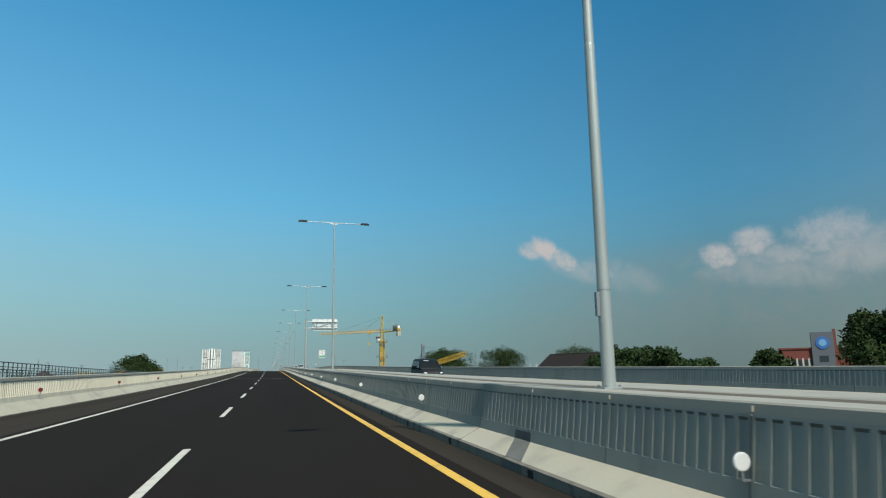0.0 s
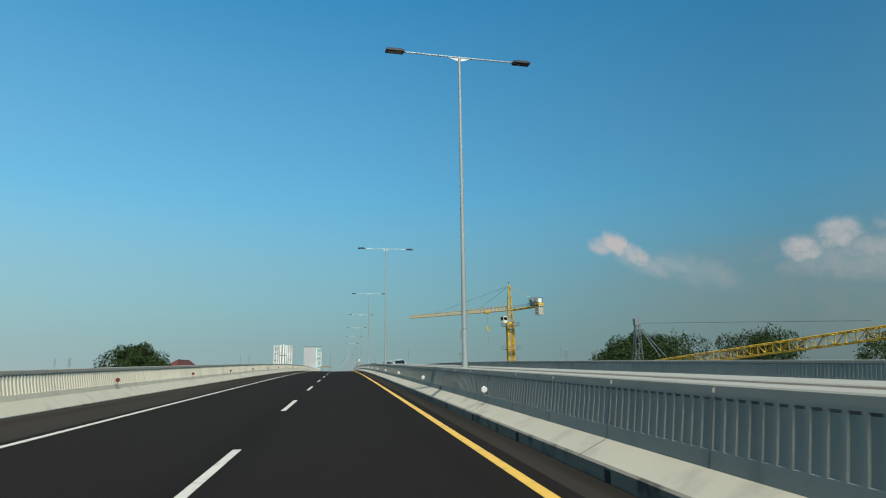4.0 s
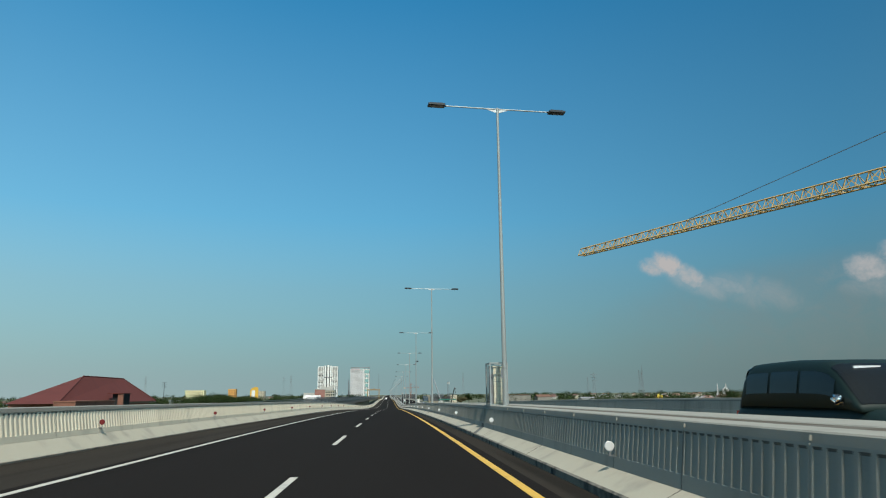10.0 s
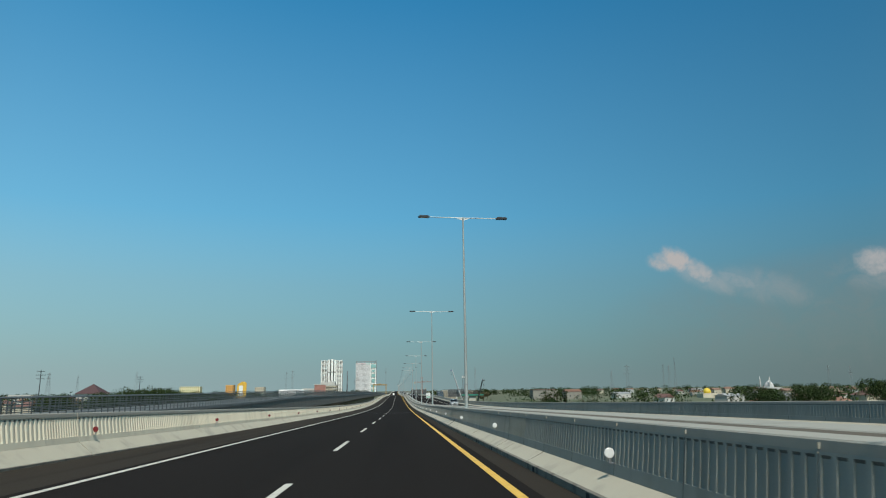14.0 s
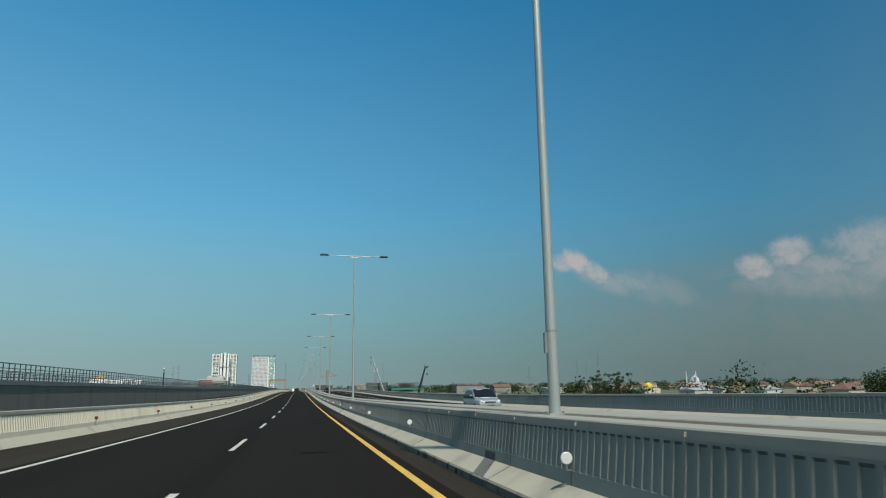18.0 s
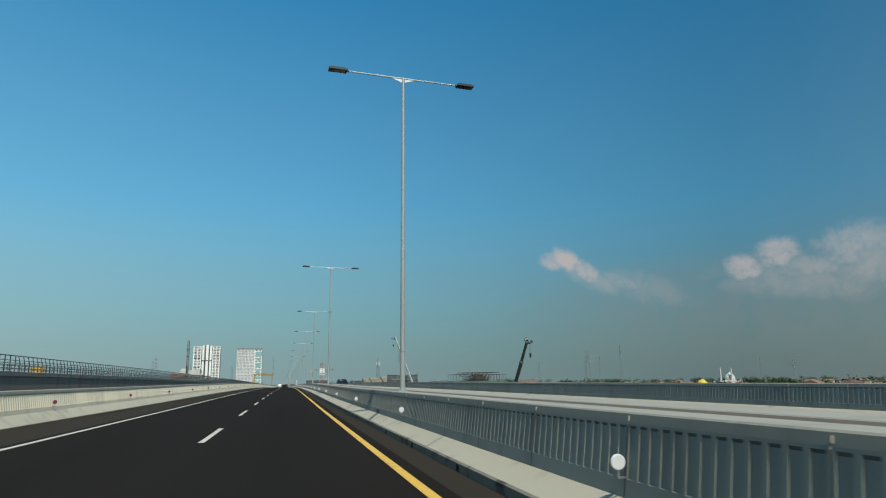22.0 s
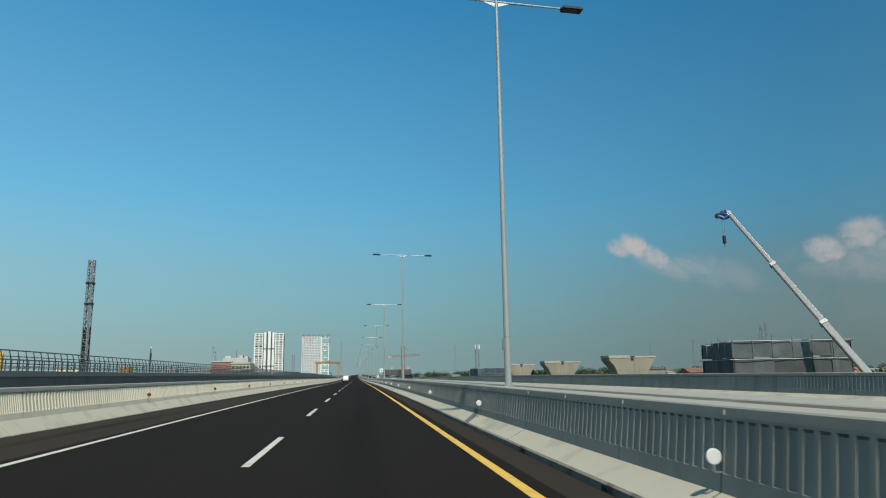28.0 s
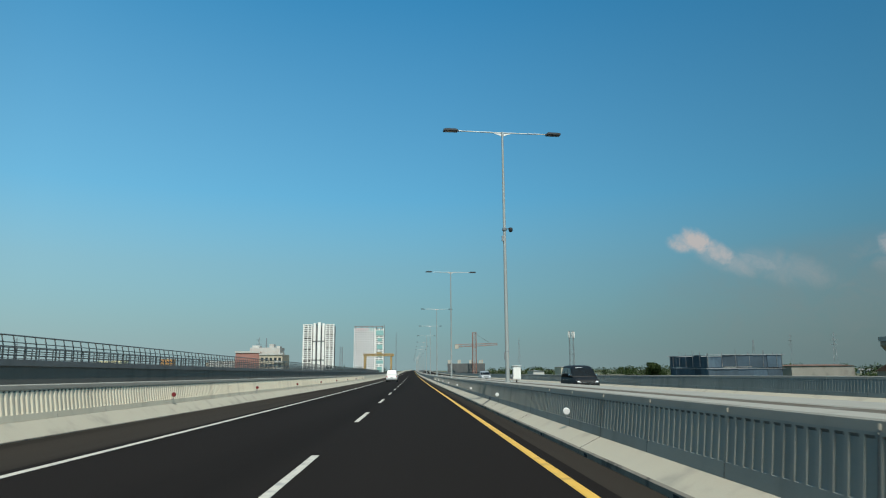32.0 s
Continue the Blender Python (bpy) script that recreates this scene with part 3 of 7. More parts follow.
# a reflector at every fifth panel joint, on both sides of the road
R_AT = lambda i: np.interp(i, (-3, 0, 1, 4, 7, 8, 14, 15, 16, 17, 19, 20, 23, 28, 30, 37, 39, 46, 53, 57, 64, 65, 67, 69, 70, 72, 74, 84), (-46.3, -11.1, 0.2, 34.4, 70.55, 82.4, 154.0, 165.7, 176.9, 188.9, 213.0, 224.5, 259.4, 318.4, 341.5, 423.4, 446.6, 529.0, 612.4, 659.4, 741.1, 752.9, 777.0, 799.3, 811.2, 835.5, 858.9, 976.4)).tolist()
L_AT = lambda i: np.interp(i, (-6, 1, 19, 31, 71, 73, 83), (-71.0, 9.3, 221.6, 362.0, 832.2, 855.3, 971.0)).tolist()
R_REFL, L_REFL = R_AT(np.arange(-3, 84)), L_AT(np.arange(-6, 84))
R_JOINT, L_JOINT = R_AT(np.arange(-15, 420) / 5), L_AT(np.arange(-30, 415) / 5)
for a, b in zip(CUTS, CUTS[1:]):
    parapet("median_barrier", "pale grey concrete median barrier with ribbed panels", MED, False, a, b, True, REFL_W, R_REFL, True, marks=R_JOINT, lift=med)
    parapet("outer_barrier", "sunlit concrete edge barrier with panels coloured cream as sunlit with ribbed panels", LEFT_TOE, True, a, b, True, REFL_R, L_REFL, rise=LEFT_RISE, tall=0.95, drop=-0.025, toe=0.4, marks=L_JOINT, lift=left_lift)
    parapet("outer_barrier", "grey concrete edge barrier with ribbed panels beyond the opposite lanes", 15.6, False, a, b, True, rise=0.12)
    parapet("median_barrier", "pale concrete barrier facing the opposite lanes", 5.47, True, a, b, False, deep=0.42, lift=med)
for a, b in ((-160, CUTS[0]), (CUTS[-1], END)):
    parapet("median_barrier", "pale grey concrete median barrier", MED, False, a, b, False, lift=med)
    parapet("outer_barrier", "concrete edge barrier with panels coloured cream as sunlit", LEFT_TOE, True, a, b, False, rise=LEFT_RISE, tall=0.95, drop=-0.025, toe=0.4, lift=left_lift)
    parapet("outer_barrier", "grey concrete edge barrier beyond the opposite lanes", 15.6, False, a, b, False, rise=0.12)
    parapet("median_barrier", "pale concrete barrier facing the opposite lanes", 5.47, True, a, b, False, deep=0.42, lift=med)

fill = sweep("median_fill", [(3.66, 1.045), (3.78, 1.049), (4.0, 1.046), (4.16, 1.044), (4.16, 0.6), (3.66, 0.6)], -160, END, 6, (M_SOIL,), zrel=lambda s: rz(s) + med(s))
tagged(new("median_fill", fill), "brown soil and grit filling the gap between the median barriers", "soil", kind="structure")
# black boxes added inside the barrier gaps to give their shade
for s in JOINTS:
    for x0, x1, z in ((MED + 0.50, MED + 0.88, 0.94), (LEFT_TOE - 0.88, LEFT_TOE - 0.50, 0.95 + LEFT_RISE), (16.1, 16.48, 1.0)):
        f = tagged(new("joint_filler", mesh_of("joint_filler", new_box(x0, x1, -0.14, 0.14, 0.0, z), M_RUBBER)), "black box added for the shade in a barrier gap", "joint", kind="structure")
        f.matrix_basis = along(s, 0, left_lift(s) if x0 < 0 else med(s))

# ---- street lamps on the median ----
M_SIGN_BACK_LIGHT = mat("pale_zinc_plate", (0.62, 0.63, 0.62), 0.5, 0.2, spots=0.06)
M_WINDOW_DARK = mat("dark_lens_glass", (0.06, 0.06, 0.06), 0.2, spots=0.05)
def street_lamp():
    t = thing("street_lamp", "tall galvanised double-arm street lamp standing on the median", "lamp", group="street lamps on the median")
    bm = bmesh.new()
    lathe(bm, [(0.086, 0.02), (0.066, 4.45)], 20)
    part("pole", bm, M_GALV, t)
    bm = bmesh.new()
    lathe(bm, [(0.065, 4.45), (0.042, 10.40)], 20)
    part("upper_pole", bm, M_GALV, t)
    bm = bmesh.new()
    lathe(bm, [(0.0685, 4.40), (0.0685, 4.48), (0.065, 4.50)], 12)
    part("collar", bm, M_GALV, t)
    bm = new_box(-0.115, 0.115, -0.115, 0.115, 0.0, 0.02)
    part("base_plate", bm, M_GALV, t)
    for x in (-0.095, 0.095):
        for y in (-0.095, 0.095):
            part("bolt", new_bar((x, y, 0.02), (x, y, 0.045), 0.014, 6), M_STEEL, t)
    yaw = Matrix.Rotation(radians(5.5), 4, "Z")               # the arms stand slightly askew to the road
    for k in (-1, 1):
        part("arm", new_bar(yaw @ Vector((0.02 * k, 0, 10.36)), yaw @ Vector((1.95 * k, 0, 10.37)), 0.028, 8, 0.022), M_GALV, t)
        bm = bmesh.new()
        prism(bm, [(0.05 * k, 10.36), (0.48 * k, 10.37), (0.05 * k, 10.22)], "y", -0.012, 0.012, yaw)
        part("gusset", bm, M_SIGN_BACK_LIGHT, t, "pale gusset plate")
        m = yaw @ Matrix.Translation((2.22 * k, 0, 10.385))
        bm = bmesh.new()
        box(bm, -0.30, 0.30, -0.14, 0.14, -0.05, 0.03, m)
        box(bm, -0.24, 0.24, -0.10, 0.10, 0.03, 0.065, m)
        bmesh.ops.bevel(bm, geom=bm.edges[:], offset=0.012, segments=1, affect="EDGES")
        head = part("lamp_head", bm, M_LAMPHEAD, t, "flat dark lamp head")
        part("lens", new_box(-0.22, 0.22, -0.10, 0.10, -0.056, -0.048, m), M_WINDOW_DARK, head)
        part("arm_socket", new_bar(yaw @ Vector((1.86 * k, 0, 10.37)), yaw @ Vector((1.98 * k, 0, 10.375)), 0.034, 8), M_LAMPHEAD, head)
    part("terminal_box", new_box(-0.115, -0.072, -0.03, 0.03, 0.88, 1.18), M_STEEL, t, "small grey terminal box strapped to the pole")
    part("strap", new_bar((0, 0, 1.19), (0, 0, 1.215), 0.0825, 12), M_STEEL, t)
    return t


lamp = street_lamp()
lamp.matrix_basis = upright(LAMP0, LAMP_X, 1.055 + med(LAMP0))
for k in range(-2, 46):
    if k:
        s = LAMP0 + LAMP_STEP * k
        copy_thing(lamp, upright(s, LAMP_X, 1.055 + med(s)))

# ---- railway viaduct beside the road ----
def lrt_z(s):
    K = ((-200, 2.9), (42, 2.5), (66, 2.15), (120, 1.7), (220, 1.45), (330, 1.55), (357, 1.84), (415, 1.80), (450, 1.76), (485, 2.04), (541, 1.87), (575, 1.63), (618, 1.36), (680, 1.30), (706, 1.22), (750, 0.98), (800, 0.85), (850, 0.71), (879, 0.58), (919, 0.28), (1400, -2.4), (2300, -5.0))
    for (a, p), (b, q) in zip(K, K[1:]):
        if s <= b:
            u = (s - a) / (b - a)
            return p + (q - p) * u
    return K[-1][1]


M_LRT_LEDGE = mat("dull_grey_ledge", (0.19, 0.19, 0.185), 0.8, spots=0.1, scale=0.6, fine=20)
V0, V1 = -20.0, -28.6
prof = [(V0, -1.25), (V0, -3.6), (V0 - 1.0, -4.4), (V1 + 1.0, -4.4), (V1, -3.6), (V1, -1.25), (V1 + 0.25, -1.25), (V1 + 0.25, -2.2), (V0 - 0.25, -2.2), (V0 - 0.25, -1.25)]
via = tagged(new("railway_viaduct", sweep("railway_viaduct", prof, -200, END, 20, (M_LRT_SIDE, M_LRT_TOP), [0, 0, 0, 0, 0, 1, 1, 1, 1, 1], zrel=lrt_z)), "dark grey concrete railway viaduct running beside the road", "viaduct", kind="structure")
part("ledge", sweep("ledge", [(V0 + 0.06, -1.22), (V0 + 0.06, -1.55), (V0 - 0.3, -1.55), (V0 - 0.3, -1.22)], -200, END, 20, (M_LRT_LEDGE,), zrel=lrt_z), None, via)
for x in (V0 - 0.1, V1 + 0.1):
    for h, r in ((-0.03, 0.04), (-0.38, 0.026), (-0.58, 0.026), (-0.78, 0.026), (-1.0, 0.026)):
        part("rail", sweep("rail", [(x + r * a, h + r * b) for a, b in ((1, 0), (0, 1), (-1, 0), (0, -1))], -200, 1500, 12, (M_LRT_FENCE,), zrel=lrt_z), None, via)
post_bm = bmesh.new()
box(post_bm, -0.03, 0.03, -0.035, 0.035, -1.25, -0.6)
bar(post_bm, (0, 0, -0.62), (-0.14, 0, -0.03), 0.036, 4)
POST = mesh_of("fence_post", post_bm, M_LRT_FENCE)


def far_posts(ss, name):
    V, F = [], []
    for x, s in ss:
        o = len(V)
        c = Vector((rx(s) + x, s, lrt_z(s)))
        V += [c + Vector((a, b, h)) for h in (-1.25, -0.03) for a, b in ((-.03, -.03), (.03, -.03), (.03, .03), (-.03, .03))]
        F += [(o + i, o + (i + 1) % 4, o + 4 + (i + 1) % 4, o + 4 + i) for i in range(4)]
    me = bpy.data.meshes.new(name)
    me.from_pydata(V, [], F)
    me.materials.append(M_LRT_FENCE)
    return me


near = [630 + 1.0 * i for i in range(300)]
for s in near:
    part("fence_post", POST, None, via).matrix_basis = Matrix.Translation((rx(s) + V0 - 0.1, s, lrt_z(s)))
rest = [(V0 - 0.1, -60 + 1.0 * i) for i in range(1320) if not 629.5 < -60 + i < 929.5] + [(V1 + 0.1, -60 + 1.0 * i) for i in range(1320)]
tagged(part("fence_posts", far_posts(rest, "fence_posts"), None, via), kind="stuff")
for i, s in enumerate(range(20, 1100, 30)):
    p = tagged(new("viaduct_column", mesh_of("viaduct_column", new_box(-1.1, 1.1, -1.0, 1.0, GROUND - lrt_z(s), -4.4), M_CONC)), "plain concrete column under the railway viaduct", "column", kind="structure")
    p.matrix_basis = Matrix.Translation((rx(s) + (V0 + V1) / 2, s, lrt_z(s)))

# ---- signs and boxes on the median ----
M_SIGN_WHITE = mat("sign_white", (0.68, 0.68, 0.66), 0.4, spots=0.03)
M_SIGN_GREEN = mat("sign_green", (0.01, 0.26, 0.15), 0.4, spots=0.05)
M_BLACK = mat("black_paint", (0.015, 0.015, 0.016), 0.5, spots=0.1)
M_SIGN_BACK = mat("bare_aluminium", (0.72, 0.73, 0.72), 0.45, 0.25, spots=0.06)
M_CREAM = mat("cream_cabinet_paint", (0.66, 0.62, 0.48), 0.45, spots=0.06)
M_BOX = mat("white_cabinet_paint", (0.70, 0.70, 0.66), 0.45, spots=0.06)


def lettering(text, size, m, material, parent, bold=0.0):
    c = bpy.data.curves.new("lettering", "FONT")
    c.body, c.size, c.align_x, c.align_y = text, size, "CENTER", "CENTER"
    c.extrude, c.offset = 0.002, bold
    tmp = new("lettering", c)
    dg = bpy.context.evaluated_depsgraph_get()
    me = bpy.data.meshes.new_from_object(tmp.evaluated_get(dg))
    bpy.data.objects.remove(tmp)
    me.materials.clear()
    me.materials.append(material)
    ob = part("lettering", me, None, parent)
    ob.matrix_basis = m
    return ob


def rounded(w, h, r, n=4):
    pts = []
    for cx, cy, a0 in ((w / 2 - r, h / 2 - r, 0), (-w / 2 + r, h / 2 - r, 90), (-w / 2 + r, -h / 2 + r, 180), (w / 2 - r, -h / 2 + r, 270)):
        for i in range(n + 1):
            a = radians(a0 + 90 * i / n)
            pts.append((cx + r * math.cos(a), cy + r * math.sin(a)))
    return pts


def km_sign(s, number, metres, run=0.33, sink=0.0):
    """A kilometre plate on a cranked tube; its face looks back down the road."""
    t = thing("kilometre_sign", "white kilometre plate on a cranked tube" + (" with green foot" if metres else ""), "sign", upright(s, 3.47, 1.055 + med(s)), group="kilometre signs")
    W, H, zc = 0.55, 0.66, 1.33 - sink
    for i, (p, q) in enumerate((((0, 0, 0), (0, 0, 0.28)), ((0, 0, 0.28), (run, 0, 0.67 - sink * 0.6)), ((run, 0, 0.67 - sink * 0.6), (run, 0, 1.0 - sink)))):
        part("tube", new_bar(p, q, 0.028, 10), M_GALV, t)
    part("base_plate", new_box(-0.10, 0.10, -0.08, 0.08, 0, 0.02), M_GALV, t)
    for x in (-0.07, 0.07):
        part("base_gusset", new_box(x - 0.008, x + 0.008, -0.06, 0.06, 0.02, 0.09), M_GALV, t)
    part("joint_collar", new_bar((0, 0, 0.25), (0, 0, 0.30), 0.036, 10), M_STEEL, t)
    bm = bmesh.new()
    m = Matrix.Translation((run, 0, zc)) @ Matrix.Rotation(radians(90), 4, "X")
    prism(bm, rounded(W, H, 0.05), "z", -0.012, 0.012, m)
    face = part("plate", bm, M_SIGN_WHITE, t)
    pts = rounded(W, H, 0.05)
    bm = bmesh.new()
    for a, b in zip(pts, pts[1:] + pts[:1]):
        bar(bm, m @ Vector((*a, 0)), m @ Vector((*b, 0)), 0.017, 6)
    part("frame", bm, M_STEEL, t, "dull steel tube frame")
    front = m @ Matrix.Translation((0, 0, 0.0135))
    bm = bmesh.new()
    w, h, k = W - 0.10, H - 0.10, 0.012
    for a in ((-w / 2, w / 2, h / 2 - k, h / 2), (-w / 2, w / 2, -h / 2, -h / 2 + k), (-w / 2, -w / 2 + k, -h / 2, h / 2), (w / 2 - k, w / 2, -h / 2, h / 2)):
        box(bm, *a, -0.001, 0.0015, front)
    part("border", bm, M_BLACK, face)
    z = 0.0 if metres else -0.06
    lettering("KM", 0.125, front @ Matrix.Translation((-0.01, 0.205 + z * 0.6, 0)), M_BLACK, face)
    lettering(number, 0.225, front @ Matrix.Translation((-0.02, 0.025 + z, 0)), M_BLACK, face, 0.004)
    lettering("L", 0.10, front @ Matrix.Translation((0.165, 0.06 + z, 0)), M_BLACK, face)
    if metres:
        part("foot_band", new_box(-w / 2 + 0.012, w / 2 - 0.012, -h / 2 + 0.012, -h / 2 + 0.165, -0.001, 0.0015, front), M_SIGN_GREEN, face, "green band")
        lettering(metres, 0.14, front @ Matrix.Translation((-0.01, -h / 2 + 0.088, 0.003)), M_SIGN_WHITE, face)
    return t


for s, n, k, run, sink in ((44.3, "15", "200", 0.33, 0.0), (245.0, "15", "400", 0.28, 0.06), (444.6, "15", "600", 0.24, 0.17), (645.2, "15", "800", 0.28, 0.06), (845.5, "16", "", 0.28, 0.06)):
    km_sign(s, n, k, run, sink)

# overhead sign of the opposite lanes, seen from behind
t = thing("overhead_sign", "steel cantilever sign seen from its bare back, standing on the median", "sign", upright(69.95, 3.62, 1.05 + med(70)) @ Matrix.Diagonal((1.085, 1, 1.07, 1)))
part("post", new_bar((0, 0, 0), (0, 0, 5.57), 0.136, 36, 0.126), M_GALV, t)
part("cap", new_bar((0, 0, 5.57), (0, 0, 5.60), 0.16, 16), M_GALV, t)
for z in (4.60, 5.32):
    part("beam", new_bar((-0.25, 0, z), (3.5, 0, z), 0.07, 10), M_GALV, t)
for a, b in (((0.62, 0, 5.29), (1.15, 0, 4.64)), ((1.15, 0, 4.64), (2.6, 0, 5.28)), ((1.15, 0, 4.62), (1.15, 0, 5.32)), ((2.85, 0, 4.62), (2.85, 0, 5.32))):
    part("brace", new_bar(a, b, 0.045, 8), M_GALV, t)
plate = part("sign_panel", new_box(0.66, 3.52, 0.10, 0.13, 4.30, 5.70), M_SIGN_BACK, t, "bare aluminium back of the sign")
bm = bmesh.new()
for a in ((0.64, 3.54, 4.28, 4.32), (0.64, 3.54, 5.68, 5.72), (0.64, 0.68, 4.28, 5.72), (3.50, 3.54, 4.28, 5.72)):
    box(bm, a[0], a[1], 0.075, 0.14, a[2], a[3])
part("edge_frame", bm, M_GALV, plate)
for i in range(4):
    x = 1.20 + 0.57 * i
    part("stiffener", new_box(x - 0.014, x + 0.014, 0.07, 0.10, 4.32, 5.68), M_BLACK, plate)
for z in (4.78, 5.24):
    part("stiffener", new_box(0.68, 3.50, 0.08, 0.099, z - 0.013, z + 0.013), M_BLACK, plate)

# caged cabinet on the median
t = thing("caged_cabinet", "cream electrical cabinet inside a tall steel wire cage on the median", "cabinet", upright(273.0, 3.57, 1.055 + med(273)))
W, D, H = 0.29, 0.50, 1.42
for x in (-W, W):
    for y in (-D, D):
        part("cage_post", new_box(x - 0.02, x + 0.02, y - 0.02, y + 0.02, 0, H), M_GALV, t)
for z in (0.03, H - 0.02):
    for y in (-D, D):
        part("cage_rail", new_box(-W, W, y - 0.018, y + 0.018, z - 0.018, z + 0.018), M_GALV, t)
    for x in (-W, W):
        part("cage_rail", new_box(x - 0.018, x + 0.018, -D, D, z - 0.018, z + 0.018), M_GALV, t)
for k, (ax, u) in enumerate((("y", -D), ("y", D), ("x", -W), ("x", W))):
    bm = bmesh.new()
    half = W if ax == "y" else D
    for i in range(1, 6):
        v = -half + 2 * half * i / 6
        bar(bm, (v, u, 0.03) if ax == "y" else (u, v, 0.03), (v, u, H) if ax == "y" else (u, v, H), 0.005, 4)
    for i in range(1, 9):
        z = H * i / 9
        bar(bm, (-half, u, z) if ax == "y" else (u, -half, z), (half, u, z) if ax == "y" else (u, half, z), 0.005, 4)
    part("wire_mesh", bm, M_STEEL, t)
bm = new_box(-0.14, 0.24, -0.20, 0.20, 0.05, 1.28)
bmesh.ops.bevel(bm, geom=bm.edges[:], offset=0.012, segments=2, affect="EDGES")
cab = part("cabinet_body", bm, M_CREAM, t)
part("cabinet_door", new_box(-0.11, 0.21, -0.212, -0.202, 0.10, 1.22), M_CREAM, cab)
part("cabinet_roof", new_box(-0.17, 0.26, -0.24, 0.23, 1.28, 1.31), M_CREAM, cab)
part("battery_box", new_box(-0.25, -0.16, -0.16, 0.16, 0.05, 1.05), M_STEEL, t)


def pole_box(s, x0):
    t = thing("pole_cabinet", "white steel control box strapped beside a street lamp pole", "cabinet", upright(s, LAMP_X + x0, 1.055 + med(s)))
    bm = new_box(-0.15, 0.15, -0.11, 0.11, 0.10, 0.62)
    bmesh.ops.bevel(bm, geom=bm.edges[:], offset=0.01, segments=2, affect="EDGES")
    b = part("body", bm, M_BOX, t)
    part("rain_cap", new_box(-0.18, 0.18, -0.15, 0.13, 0.625, 0.65), M_BOX, b)
    part("door", new_box(-0.12, 0.12, -0.121, -0.113, 0.14, 0.58), M_BOX, b)
    part("bracket", new_box(-0.24, -0.15, -0.02, 0.02, 0.22, 0.26), M_GALV, t)
    part("bracket", new_box(-0.24, -0.15, -0.02, 0.02, 0.48, 0.52), M_GALV, t)
    part("conduit", new_bar((0, 0, 0.0), (0, 0, 0.12), 0.022, 8), M_BLACK, t)


def pole_camera(s):
    t = thing("traffic_camera", "dark dome traffic camera clamped to a street lamp pole", "camera", upright(s, LAMP_X, 7.2))
    part("clamp", new_bar((0, 0, -0.05), (0, 0, 0.05), 0.09, 10), M_STEEL, t)
    part("arm", new_bar((0.06, -0.02, 0), (0.22, -0.1, 0.04), 0.02, 6), M_STEEL, t)
    bm = bmesh.new()
    lathe(bm, [(0.02, 0.10), (0.08, 0.08), (0.09, 0.0), (0.07, -0.07), (0.02, -0.10)], 12, Matrix.Translation((0.24, -0.12, -0.04)))
    part("dome", bm, M_BLACK, t)
    part("cable_box", new_box(-0.12, -0.05, -0.1, 0.0, -0.5, -0.28), M_STEEL, t)


for k in (9, 22):
    pole_box(LAMP0 + 40 * k, 0.36)
    pole_camera(LAMP0 + 40 * k)

# ---- vehicles ----
M_GLASS = mat("dark_car_glass", (0.010, 0.012, 0.013), 0.25, spots=0.05, spec=0.22)
M_TYRE = mat("tyre_rubber", (0.02, 0.02, 0.02), 0.85, spots=0.15)
M_RIM = mat("alloy_rim", (0.55, 0.56, 0.57), 0.3, 0.8, spots=0.05)
M_CHROME = mat("chrome", (0.75, 0.76, 0.77), 0.12, 1.0, spots=0.03)
M_HEADLIGHT = mat("headlight_lens", (0.72, 0.74, 0.76), 0.08, spots=0.03, coat=1.0)
M_TAIL = mat("tail_light_lens", (0.40, 0.02, 0.02), 0.15, spots=0.03, coat=1.0)
M_TRIM = mat("black_plastic_trim", (0.02, 0.02, 0.021), 0.6, spots=0.1)
PAINTS = {"silver": mat("silver_car_paint", (0.30, 0.31, 0.31), 0.42, 0.35, spots=0.03, coat=0.3), "white": mat("white_car_paint", (0.80, 0.80, 0.78), 0.35, spots=0.02, coat=0.8),
          "black": mat("black_car_paint", (0.010, 0.011, 0.012), 0.6, spots=0.03, spec=0.25), "green": mat("dark_green_car_paint", (0.006, 0.016, 0.014), 0.6, spots=0.03, spec=0.25)}
